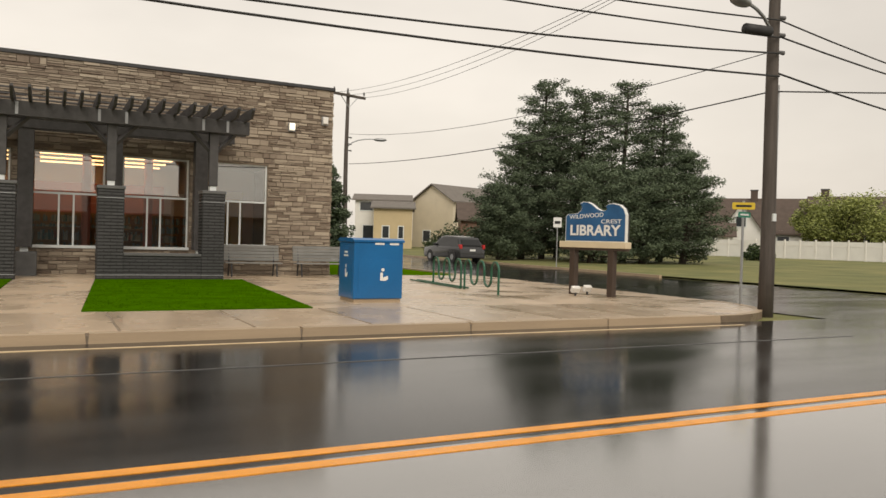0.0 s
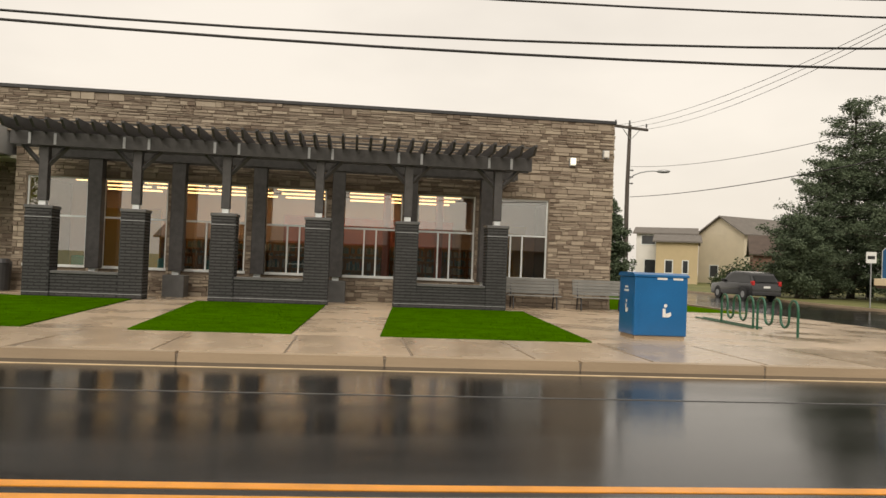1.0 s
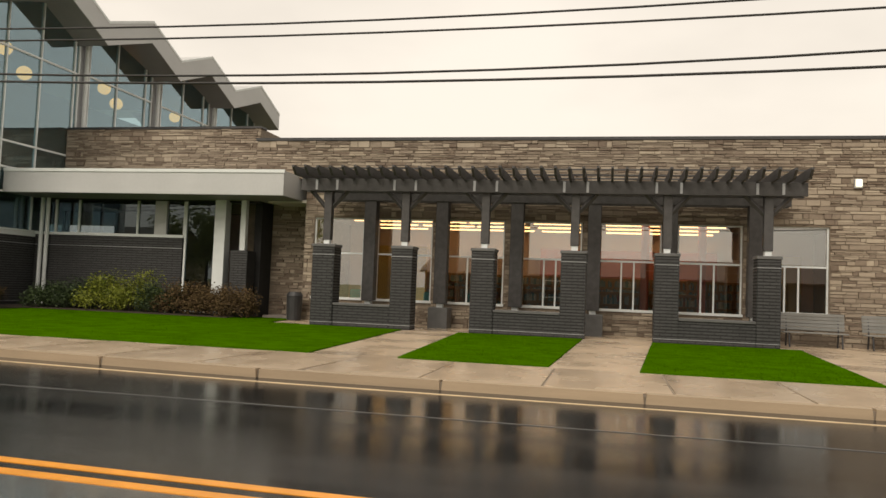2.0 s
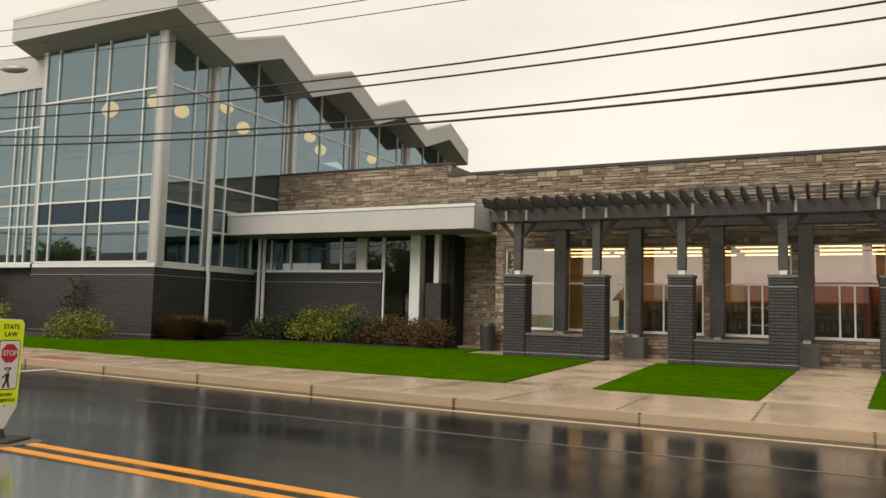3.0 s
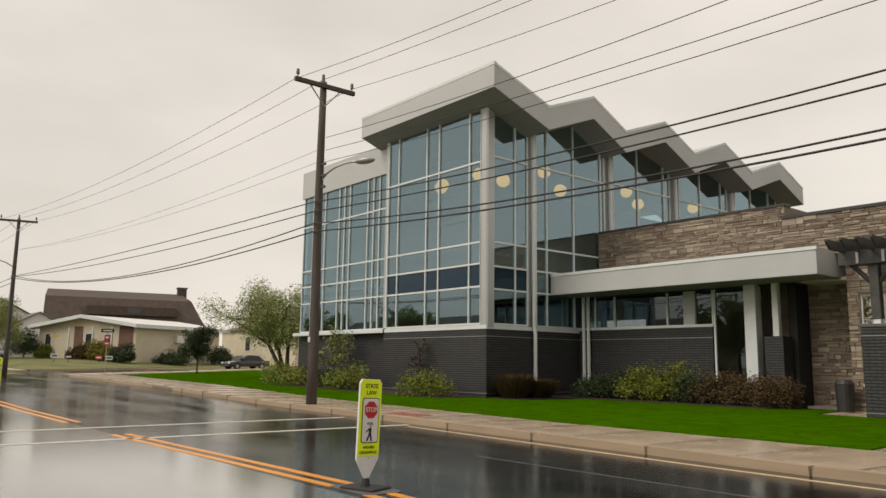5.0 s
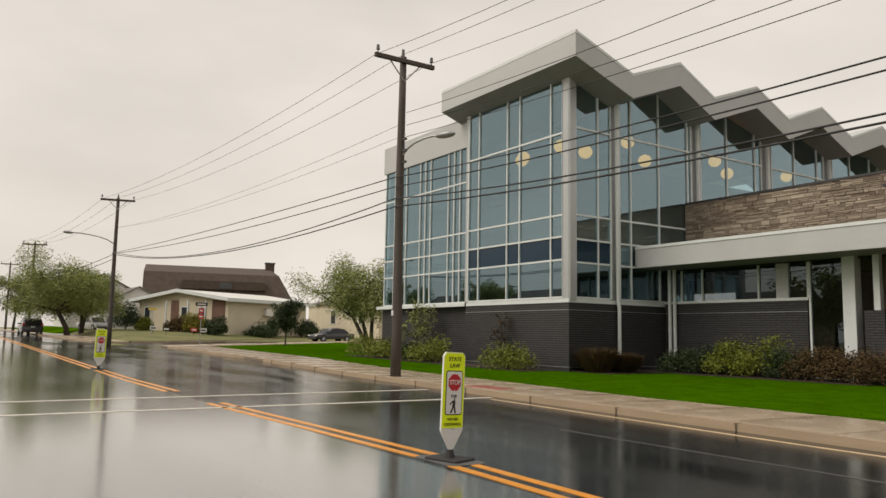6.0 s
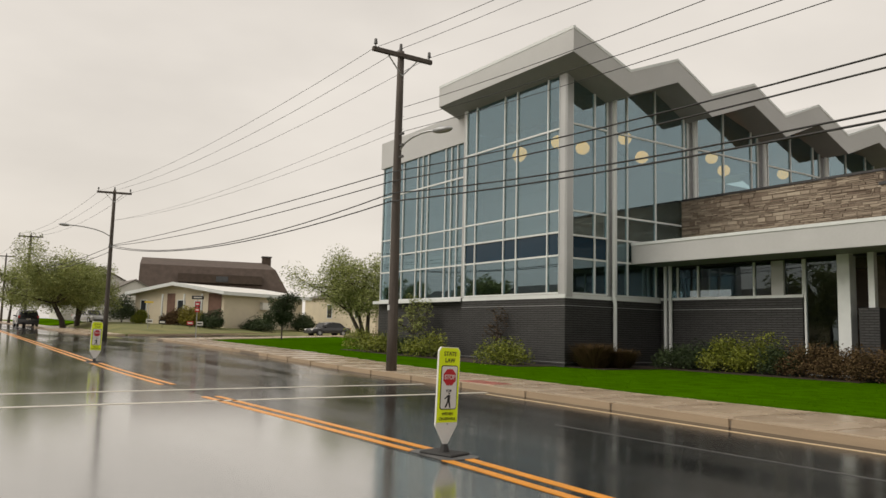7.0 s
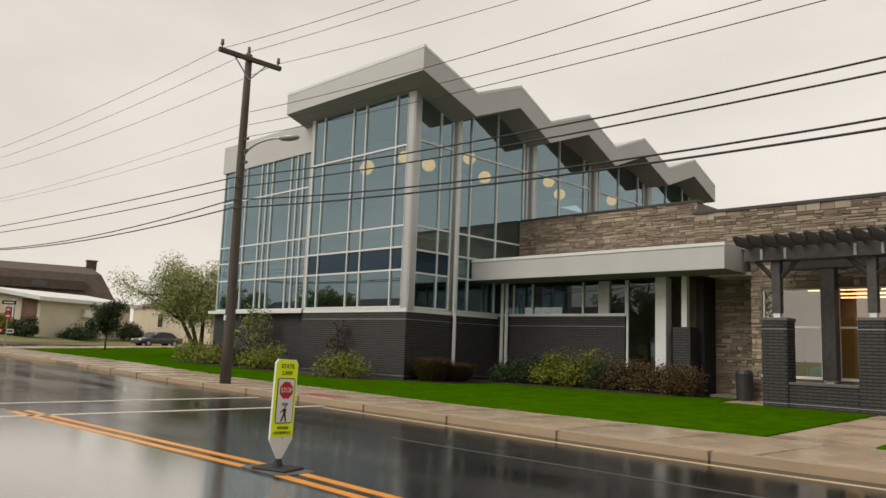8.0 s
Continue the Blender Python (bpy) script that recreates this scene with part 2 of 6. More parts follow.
def ribbon(bm, xs, f0, f1, lo, hi):
    """A solid strip between the lines y = f0(x) and y = f1(x), lying on the land."""
    ring = []
    for x in xs:
        y0, y1 = f0(x), f1(x)
        ring.append([bm.verts.new((x, y, gz(x, y) + z)) for y, z in ((y0, lo), (y1, lo), (y1, hi), (y0, hi))])
    for a, b in zip(ring, ring[1:]):
        for k in range(4):
            bm.faces.new((a[k], b[k], b[(k + 1) % 4], a[(k + 1) % 4]))
    bm.faces.new(ring[0])
    bm.faces.new(ring[-1][::-1])
    bmesh.ops.recalc_face_normals(bm, faces=bm.faces[:])


def sheet(name, xs, ys, lift, mat, label, category):
    """A ground sheet that follows the slope of the land."""
    bm = bmesh.new()
    grid = [[bm.verts.new((x, y, gz(x, y) + lift)) for y in ys] for x in xs]
    for i in range(len(xs) - 1):
        for j in range(len(ys) - 1):
            bm.faces.new((grid[i][j], grid[i + 1][j], grid[i + 1][j + 1], grid[i][j + 1]))
    return solid(name, bm, mat, label, category, kind="structure")


def frange(a, b, step):
    n = max(1, round(abs(b - a) / step))
    return [a + (b - a) * k / n for k in range(n + 1)]


XS = [-2500, -600, -134, -100, -70, -45, -30, -24, 0, 14, 26, 40, 71, 200, 2500]
YS = [-2500, -300, -60, 0, 12, 22, 28, 60, 118, 300, 2500]
sheet("ground", XS, YS, -0.03, ROUGH_GRASS, "damp rough grass reaching to the distance", "ground")
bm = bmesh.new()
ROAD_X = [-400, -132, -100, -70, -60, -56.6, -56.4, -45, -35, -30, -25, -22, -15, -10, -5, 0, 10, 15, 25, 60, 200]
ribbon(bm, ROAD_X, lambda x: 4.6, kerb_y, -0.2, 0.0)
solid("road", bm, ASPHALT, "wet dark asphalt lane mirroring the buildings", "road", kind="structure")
# near lane, with the reflected sky partly painted into its colour
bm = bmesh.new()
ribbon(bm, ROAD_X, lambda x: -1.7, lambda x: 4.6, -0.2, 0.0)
solid("road", bm, ASPHALT_NEAR, "asphalt lane under a film of rainwater, sky sheen painted in as a paler colour", "road", kind="structure")
sheet("side_road", [14.5, 18, 24.6], [10.0, 28, 60, 118, 300], -0.003, ASPHALT, "wet asphalt side street", "road")


def slant(name, x0, x1, ys, lo, hi, mat, label, category):
    """A slab beside or along the slanting side street: x0 and x1 at y = 12, both sides running off to the left."""
    bm = bmesh.new()
    ring = []
    for y in ys:
        a, b = (x - 0.83 * (y - 12.0) for x in (x0, x1))
        ring.append([bm.verts.new((x, y, gz(x, y) + z)) for x, z in ((a, lo), (b, lo), (b, hi), (a, hi))])
    for p, q in zip(ring, ring[1:]):
        for k in range(4):
            bm.faces.new((p[k], p[(k + 1) % 4], q[(k + 1) % 4], q[k]))
    bm.faces.new(ring[0][::-1])
    bm.faces.new(ring[-1])
    bmesh.ops.recalc_face_normals(bm, faces=bm.faces[:])
    return solid(name, bm, mat, label, category, kind="structure")


SLANT_Y = [12.7, 16, 20, 28, 36, 46, 60]
slant("far_side_road", -62.4, -53.1, [11.4] + SLANT_Y[1:], -0.2, 0.004, ASPHALT, "wet asphalt side street running off at a slant beyond the tower", "road")
slant("kerb", -53.1, -52.95, SLANT_Y, -0.2, 0.125, KERB, "concrete kerb along the slanting side street", "kerb")
slant("pavement", -52.95, -50.4, SLANT_Y, -0.2, 0.118, CONCRETE, "wet concrete pavement along the slanting side street", "pavement")
slant("kerb", -62.55, -62.4, SLANT_Y, -0.2, 0.125, KERB, "concrete kerb along the slanting side street", "kerb")


def stripe(y0, y1, x0, x1, mat, label):
    bm = bmesh.new()
    ribbon(bm, frange(x0, x1, 5.0), lambda x: y0, lambda x: y1, -0.02, 0.006)
    return solid("road_line", bm, mat, label, "road marking", kind="structure")


CENTRE = [(-140, 4.55), (-70, 4.65), (-28, 4.68), (-15, 4.7), (-7.5, 4.92), (0, 4.64), (8, 4.58), (150, 4.58)]


def centre_y(x):
    for (xa, ya), (xb, yb) in zip(CENTRE, CENTRE[1:]):
        if xa <= x <= xb:
            return ya + (yb - ya) * (x - xa) / (xb - xa)
    return 4.6


for off in (-0.19, 0.075):
    for a, b in ((-7.05, 150), (-15.3, -7.75), (-28.1, -18.6), (-139, -29.0)):
        bm = bmesh.new()
        ribbon(bm, frange(a, b, 2.5), lambda x: centre_y(x) + off, lambda x: centre_y(x) + off + 0.115, -0.02, 0.006)
        solid("road_line", bm, YELLOW_LINE, "yellow centre line painted on the wet road", "road marking", kind="structure")
bm = bmesh.new()
ribbon(bm, frange(-14.0, 11.5, 2.0), lambda x: kerb_y(x) - 0.47, lambda x: kerb_y(x) - 0.40, -0.02, 0.006)
solid("road_line", bm, PALE_LINE, "worn thin line along the gutter", "road marking", kind="structure")
for x0, x1 in ((-14.4, -14.45), (-16.95, -17.2)):
    bm = bmesh.new()
    prism(bm, [(x0, -1.4), (x0 + 0.17, -1.4), (x1 + 0.17, 10.8), (x1, 10.8)], "z", -0.02, 0.006)
    solid("crosswalk_line", bm, WHITE_LINE, "thin white crosswalk line on the wet road", "road marking", kind="structure")
# tar seams in the lane
for y0, y1 in ((8.1, 8.12),):
    stripe(y0, y1, -9, 12, CAP, "thin dark seam in the asphalt")

bm = bmesh.new()
ribbon(bm, frange(-52.9, 11.4, 4.0), lambda x: kerb_y(x) + 0.16, lambda x: lawn_y(x), -0.2, 0.118)
pavement = solid("pavement", bm, MORTAR, "wet pale concrete pavement along the kerb", "pavement", kind="structure")
bm = bmesh.new()
ribbon(bm, frange(-12, 11.4, 4.0), lambda x: lawn_y(x), lambda x: 24.8, -0.2, 0.124)
solid("pavement", bm, CONCRETE, "wet concrete forecourt before the stone wing", "pavement", kind="structure")
# rounded street corner
arc = [(11.4 + 3.1 * math.cos(a), 13.45 + 3.1 * math.sin(a)) for a in [math.radians(-90 + 9 * k) for k in range(11)]]
bm = bmesh.new()
prism(bm, arc + [(14.5, 26.0), (11.4, 26.0)], "z", -0.2, 0.123)
solid("pavement", bm, CONCRETE, "wet concrete street corner", "pavement", kind="structure")
bm = bmesh.new()
inner = [(11.4 + 2.94 * math.cos(a), 13.45 + 2.94 * math.sin(a)) for a in [math.radians(-90 + 9 * k) for k in range(11)]]
prism(bm, arc + inner[::-1], "z", -0.15, 0.13)
bmesh.ops.triangulate(bm, faces=[f for f in bm.faces if len(f.verts) > 4])
solid("kerb", bm, KERB, "rounded concrete kerb at the street corner", "kerb", kind="structure")
for x0, x1 in ((14.4, 14.55), (24.6, 24.75)):
    bm = bmesh.new()
    for y0, y1 in ((26, 60), (60, 110)):
        v = box(bm, x0, x1, y0, y1, -0.1, 0.11)
        for w in v:
            w.co.z += gz(w.co.x, w.co.y)
    solid("kerb", bm, KERB, "concrete kerb along the side street", "kerb", kind="structure")
bm = bmesh.new()
for y0, y1 in ((24.9, 28), (28, 60)):
    v = box(bm, 8.7, 13.6, y0, y1, -0.1, 0.135)
    for w in v:
        w.co.z += gz(w.co.x, w.co.y)
solid("lawn", bm, GRASS, "green verge beside the stone wing", "lawn", kind="structure")
# the empty grass lot across the side street, and its dark muddy edge
sheet("lot", [25.2, 26, 40, 71, 120], [12, 22, 28, 60, 118], 0.06, ROUGH_GRASS, "damp yellow-green grass of an empty lot", "ground")
bm = bmesh.new()
ribbon(bm, frange(-140, -62.6, 10), lambda x: kerb_y(x) + 0.16, lambda x: 12.4, -0.2, 0.118)
solid("pavement", bm, CONCRETE, "wet concrete pavement before the houses", "pavement", kind="structure")
bm = bmesh.new()
ribbon(bm, [-140, -130, -120, -110, -100, -96], lambda x: lawn_y(x), lambda x: 14.4, -0.2, 0.13)
solid("lawn", bm, GRASS, "green front lawns of the houses", "lawn", kind="structure")
slant("lawn", -73.2, -63.2, [12.4, 14.4, 16, 20, 28, 36, 46], -0.2, 0.13, ROUGH_GRASS, "damp green front lawn of the corner house", "lawn")
slant("lawn", -95.0, -73.2, [12.4, 14.4, 16, 20, 28, 36, 46], -0.2, 0.131, ROUGH_GRASS, "damp green lawn round the corner house", "lawn")
bm = bmesh.new()
ribbon(bm, frange(-140, -62.6, 10), lambda x: kerb_y(x), lambda x: kerb_y(x) + 0.16, -0.2, 0.13)
solid("kerb", bm, KERB, "concrete kerb before the houses", "kerb", kind="structure")


# library lawns: a bed of soil with cut blades
def lawn(outline, label, seed, per=140):
    bm = bmesh.new()
    prism(bm, outline, "z", 0.0, 0.15)
    bmesh.ops.triangulate(bm, faces=[f for f in bm.faces if len(f.verts) > 4])
    for v in bm.verts:
        v.co.z += gz(v.co.x, v.co.y)
    ob = solid("lawn", bm, SOIL, label, "lawn", kind="structure")
    rnd = random.Random(seed)
    xs, ys = [p[0] for p in outline], [p[1] for p in outline]

    def inside(x, y):
        c = False
        for (xa, ya), (xb, yb) in zip(outline, outline[1:] + outline[:1]):
            if (ya > y) != (yb > y) and x < (xb - xa) * (y - ya) / (yb - ya) + xa:
                c = not c
        return c
    verts, faces = [], []
    for _ in range(int(per * (max(xs) - min(xs)) * (max(ys) - min(ys)))):
        x, y = rnd.uniform(min(xs), max(xs)), rnd.uniform(min(ys), max(ys))
        if not inside(x, y):
            continue
        z, a, w, h = gz(x, y) + 0.148, rnd.uniform(0, 6.28), rnd.uniform(0.01, 0.022), rnd.uniform(0.006, 0.016)
        c, s, k = math.cos(a) * w, math.sin(a) * w, len(verts)
        verts += [(x - c, y - s, z), (x + c, y + s, z), (x + rnd.uniform(-0.03, 0.03), y + rnd.uniform(-0.03, 0.03), z + h)]
        faces.append((k, k + 1, k + 2))
    me = bpy.data.meshes.new("grass")
    me.from_pydata(verts, [], faces)
    me.materials.append(GRASS)
    part("grass", me, GRASS, ob, "short cut bright green grass", kind="stuff")


lawn([(0.56, 13.2), (4.3, 13.15), (4.9, 20.9), (5.0, 21.75), (1.2, 21.75)], "bright green lawn bed before the brick piers", 1)
lawn([(-3.62, 13.2), (-0.95, 13.2), (-0.68, 21.75), (-4.2, 21.75)], "bright green lawn bed before the brick piers", 2)
left = [(x, lawn_y(x)) for x in (-50.8, -46, -42, -35, -27, -20, -12)]
lawn(left + [(-5.3, 13.2), (-5.9, 21.7), (-10.2, 21.9), (-10.6, 24.6), (-21.5, 24.6), (-21.6, 19.8), (-36.7, 20.1), (-37, 31), (-64.4, 31)], "wide bright green lawn before the tower", 3, 60)

# pavement flags and kerb stones, one by one
def chamfered(name, mat, e=0.03):
    bm = bmesh.new()
    bmesh.ops.create_cube(bm, size=1.0)
    for v in bm.verts:
        if v.co.z > 0:
            v.co.x *= 1 - e
            v.co.y *= 1 - e
    return finish(name, bm, mat)


FLAG = chamfered("flag", CONCRETE, 0.012)
xs_flag = frange(-52.8, 11.3, 1.72)
for a, b in zip(xs_flag, xs_flag[1:]):
    xm = (a + b) / 2
    y0, y1 = kerb_y(xm) + 0.17, lawn_y(xm) - 0.01
    ob = part("flag", FLAG, CONCRETE, pavement)
    ob.location, ob.scale = (xm, (y0 + y1) / 2, gz(xm) + 0.085), (b - a - 0.02, y1 - y0, 0.09)
    ob.rotation_euler = (0, 0, -0.078 if -35 < xm < -5 else 0)
KERB_STONE = chamfered("kerb_stone", KERB, 0.015)
kerb_body = bmesh.new()
ribbon(kerb_body, frange(-52.9, 11.4, 4.0), lambda x: kerb_y(x) + 0.015, lambda x: kerb_y(x) + 0.15, -0.2, 0.10)
kerb = solid("kerb", kerb_body, MORTAR, "worn tan concrete kerb along the street", "kerb", kind="structure")
x = 11.4
while x > -50.5:
    b, x = x, x - 2.72
    xm = (b + x) / 2
    ob = part("kerb_stone", KERB_STONE, KERB, kerb)
    ob.location, ob.scale = (xm, kerb_y(xm) + 0.08, gz(xm) + 0.03), (2.712, 0.17, 0.2)
    ob.rotation_euler = (0, 0, -0.078 if -35 < xm < -5 else 0)


# ---- library: stone wing ----
WY, W_L, W_R, W_TOP = 24.8, -12.3, 8.6, 6.35
W_LOW = -10.35
WINDOWS = [(-10.0, -8.2, 0.92), (-7.75, -5.8, 0.92), (-5.33, -3.38, 0.92), (-2.8, -0.88, 0.92), (-0.36, 1.58, 0.92), (2.06, 3.97, 0.92), (4.46, 6.42, 1.05)]
W_HEAD = 3.68
bm = bmesh.new()
edges = [W_LOW] + [v for a, b, s in WINDOWS for v in (a, b)] + [W_R]
for a, b in zip(edges[0::2], edges[1::2]):
    box(bm, a, b, WY, WY + 0.35, -0.1, W_HEAD)
for a, b, s in WINDOWS:
    box(bm, a, b, WY, WY + 0.35, -0.1, s)
box(bm, W_LOW, W_R, WY, WY + 0.35, W_HEAD, W_TOP)
box(bm, W_L, W_LOW, WY, WY + 0.35, 5.0, W_TOP)
box(bm, W_LOW, W_LOW + 0.35, WY + 0.35, 26.6, -0.1, 4.3)
box(bm, W_R - 0.35, W_R, WY + 0.35, 42, -0.1, W_TOP)
box(bm, W_L, W_L + 0.35, WY + 0.35, 42, 4.3, W_TOP)
box(bm, W_L, W_L + 0.35, 26.7, 42, -0.1, 4.3)
box(bm, W_L, W_R, 42, 42.35, -0.1, W_TOP)
wing = solid("wall_south", bm, MORTAR, "long ledge-stone wall with seven tall windows", "wall", kind="structure")
bm = bmesh.new()
box(bm, W_L - 0.03, W_R + 0.05, WY - 0.07, 42.4, W_TOP, W_TOP + 0.1)
solid("trim", bm, DARK, "dark metal coping along the stone wall", "trim", kind="structure")
bm = bmesh.new()
box(bm, W_L + 0.35, W_R - 0.35, WY + 0.35, 42, 4.2, 4.3)
solid("ceiling", bm, CEILING, "pale ceiling of the reading room", "ceiling", kind="structure")
bm = bmesh.new()
box(bm, W_L + 0.35, W_R - 0.35, WY + 0.35, 42, 0.1, 0.2)
solid("floor", bm, CARPET, "brown carpet of the reading room", "floor", kind="structure")
bm = bmesh.new()
box(bm, W_L + 0.4, W_R - 0.4, 34.0, 34.2, 0.2, 4.2)
solid("wall_inner", bm, PLASTER, "pale inner wall of the reading room", "wall", kind="structure")


def wing_window(k, a, b, s):
    w = thing("window_%d" % (k + 1), (a, WY, s), "tall white-framed window with a transom", "window", kind="structure")
    f = 0.05
    y0, y1 = WY + 0.06, WY + 0.14
    for nm, q in (("frame", (a, a + f, y0, y1, s, W_HEAD)), ("frame", (b - f, b, y0, y1, s, W_HEAD)), ("frame", (a + f, b - f, y0, y1, W_HEAD - f, W_HEAD)),
                  ("window_sill", (a - 0.03, b + 0.03, y0 - 0.12, y1, s - 0.04, s + 0.04)), ("transom", (a + f, b - f, y0 + 0.01, y1, 2.44, 2.5))):
        part(nm, bar(*q), ALU, w)
    if k > 1:
        for q in (0.375, 0.575):
            x = a + (b - a) * q
            part("mullion", bar(x - 0.025, x + 0.025, y0 + 0.012, y1, s + 0.04, 2.44), ALU, w)
    for z0, z1 in ((s + 0.04, 2.44), (2.5, W_HEAD - f)):
        part("pane", bar(a + f, b - f, y0 + 0.04, y0 + 0.048, z0, z1), CLEAR_GLASS, w)


for k, (a, b, s) in enumerate(WINDOWS):
    wing_window(k, a, b, s)


# ---- tower ----
TX, TY, TL, TE = -21.6, 19.9, -28.4, -36.8
T_BACK = 43.0
bm = bmesh.new()
box(bm, TL, TX, TY, T_BACK, -0.1, 2.75)
box(bm, TE, TL, TY + 0.35, T_BACK, -0.1, 2.75)
solid("wall_tower_base", bm, BRICK_JOINT, "charcoal brick base wall of the glass tower", "wall", kind="structure")
PEAKS = [19.05, 24.9, 30.1, 35.3, 40.95]
VALLEYS = [22.1, 27.1, 32.5, 37.9, 43.6]
R_L, R_R = -29.4, -20.3
top, low = [], []
for p, v in zip(PEAKS, VALLEYS):
    top += [(p, 12.85), (v, 11.78)]
    low += [(p, 11.85), (v, 10.78)]
bm = bmesh.new()
prism(bm, top + low[::-1], "x", R_L, R_R)
bmesh.ops.triangulate(bm, faces=[f for f in bm.faces if len(f.verts) > 4])
roof = solid("folded_roof", bm, FASCIA, "pale folded zigzag roof with deep eaves over the glass tower", "roof", kind="structure")
bm = bmesh.new()
box(bm, R_L - 0.015, R_R + 0.015, PEAKS[0] - 0.015, PEAKS[0] + 0.1, 12.74, 12.865)
part("coping", bm, ALU, roof, "thin pale metal coping")
for (p, za), (v, zb) in zip(top, top[1:]):
    bm = bmesh.new()
    prism(bm, [(p, za + 0.012), (v, zb + 0.012), (v, zb - 0.1), (p, za - 0.1)], "x", R_R - 0.1, R_R + 0.016)
    part("coping", bm, ALU, roof)
# soffit lining, just under the folded roof
bm = bmesh.new()
for (p, a), (v, b) in zip(low, low[1:]):
    vs = [bm.verts.new(q) for q in ((R_L + 0.03, p, a - 0.012), (R_R - 0.03, p, a - 0.012), (R_R - 0.03, v, b - 0.012), (R_L + 0.03, v, b - 0.012))]
    bm.faces.new(vs)
part("soffit", bm, SOFFIT, roof, "dark grey soffit")


def soffit_at(y):
    pts = low
    for (a, za), (b, zb) in zip(pts, pts[1:]):
        if a <= y <= b:
            return za + (zb - za) * (y - a) / (b - a)
    return 11.0


def curtain(name, u, z, label, at, side=None, spandrel=(), top_at=None, wide=()):
    """A glazed wall: bars u along the wall, rails z; side: the x of a wall that runs along y, else it runs along x at y = at."""
    w = thing(name, (u[0], at, z[0]) if side is None else (side, u[0], z[0]), label, "glass wall", kind="structure")

    def put(nm, a, b, d0, d1, z0, z1, mat, lab=""):
        bm2 = bmesh.new()
        if side is None:
            box(bm2, a, b, at + d0, at + d1, z0, z1)
        else:
            v = box(bm2, side - d1, side - d0, a, b, z0, z1)
            if top_at:
                for q in v:
                    if q.co.z > 9.8:
                        q.co.z = top_at(q.co.y)
        part(nm, bm2, mat, w, lab)
    for k, a in enumerate(u):
        h = 0.05 if k in wide else 0.028
        put("mullion", a - h, a + h, -0.02, 0.1, z[0], z[-1], ALU)
    for a in z[:-1]:
        put("rail", u[0] + 0.03, u[-1] - 0.03, -0.012, 0.09, a - 0.035, a + 0.035, ALU)
    for k in range(len(u) - 1):
        for j in range(len(z) - 1):
            blue = j in spandrel
            put("spandrel" if blue else "pane", u[k] + 0.028, u[k + 1] - 0.028, 0.04, 0.05, z[j] + 0.035, z[j + 1] - (0.035 if j < len(z) - 2 else 0), SPANDREL if blue else TOWER_GLASS, "dark blue opaque glass" if blue else "")
    return w


FZ = [2.95, 4.4, 5.3, 6.15, 9.4, 11.55]
curtain("window_tower_front", [-28.3, -27.5, -25.45, -24.6, -22.65, -21.95], FZ, "blue-green glass front of the tower in white bars", TY, spandrel=(1,), wide=(0,))
curtain("window_tower_left", [-36.7, -35.7, -35.15, -34.5, -33.1, -32.6, -32.1, -30.5, -30.0, -29.5, -28.45], [2.95, 4.45, 5.35, 6.2, 8.6, 10.25],
        "blue-green glass front with uneven bars", TY + 0.35)
SZ = [2.95, 4.3, 5.2, 6.15, 9.6, 11.5]
top_fn = lambda y: soffit_at(y) + 0.02
curtain("window_tower_side", [20.25, 21.45, 22.15], SZ, "glass side of the tower in white bars", 0, side=TX, spandrel=(1,), top_at=top_fn)
curtain("window_tower_side", [22.65, 23.3, 25.0, 26.85, 27.1], SZ, "glass side of the tower in white bars", 0, side=TX, spandrel=(), top_at=top_fn)
for a in ([27.75, 29.6, 31.7, 32.2], [33.0, 34.9, 36.9, 37.5], [38.3, 40.0, 42.0, 42.9]):
    curtain("window_tower_side", a, [6.3, 9.7, 11.5], "upper glass side of the tower above the stone wall", 0, side=TX, top_at=top_fn)
# corner pilaster, left fascia, roof slab and inner floors
pil = bmesh.new()
prism(pil, [(-21.95, 19.88), (-21.62, 19.88), (-21.56, 19.94), (-21.56, 20.24), (-21.95, 20.24)], "z", 2.8, 11.75)
corner = solid("corner_pilaster", pil, SILVER, "silver metal corner pilaster of the tower", "pilaster", kind="structure")
bm = bmesh.new()
box(bm, TE - 0.1, TL + 0.02, TY + 0.28, TY + 0.55, 10.25, 11.7)
box(bm, TE - 0.1, TE + 0.2, TY + 0.55, T_BACK, 2.75, 11.7)
box(bm, TE + 0.2, TL + 0.02, TY + 0.55, T_BACK, 11.5, 11.68)
solid("roof_left", bm, FASCIA, "pale metal fascia over the glass wall", "roof", kind="structure")
bm = bmesh.new()
box(bm, TL - 0.06, TL + 0.06, TY - 0.03, TY + 0.4, 2.75, 11.6)
solid("trim", bm, SILVER, "silver edge trim of the tower bay", "trim", kind="structure")
bm = bmesh.new()
box(bm, TE - 0.02, TX + 0.02, TY - 0.03, TY + 0.3, 2.75, 2.9)
box(bm, TX - 0.25, TX + 0.03, TY + 0.3, 27, 2.75, 2.9)
solid("trim", bm, ALU, "pale sill along the brick base", "trim", kind="structure")
bm = bmesh.new()
box(bm, TE + 0.1, TX - 0.15, TY + 0.6, T_BACK - 0.2, 4.5, 5.1)
solid("floor_upper", bm, PLASTER, "upper floor slab of the tower", "floor", kind="structure")
bm = bmesh.new()
box(bm, TE + 0.1, -29.0, 27, 27.2, 5.1, 10.6)
box(bm, -29.0, -28.8, 27.0, T_BACK - 0.2, 5.1, 10.7)
box(bm, TE + 0.1, TX - 0.2, 26.0, 26.2, 2.75, 4.5)
box(bm, -29, TX - 0.2, T_BACK - 0.3, T_BACK - 0.1, 2.75, 10.6)
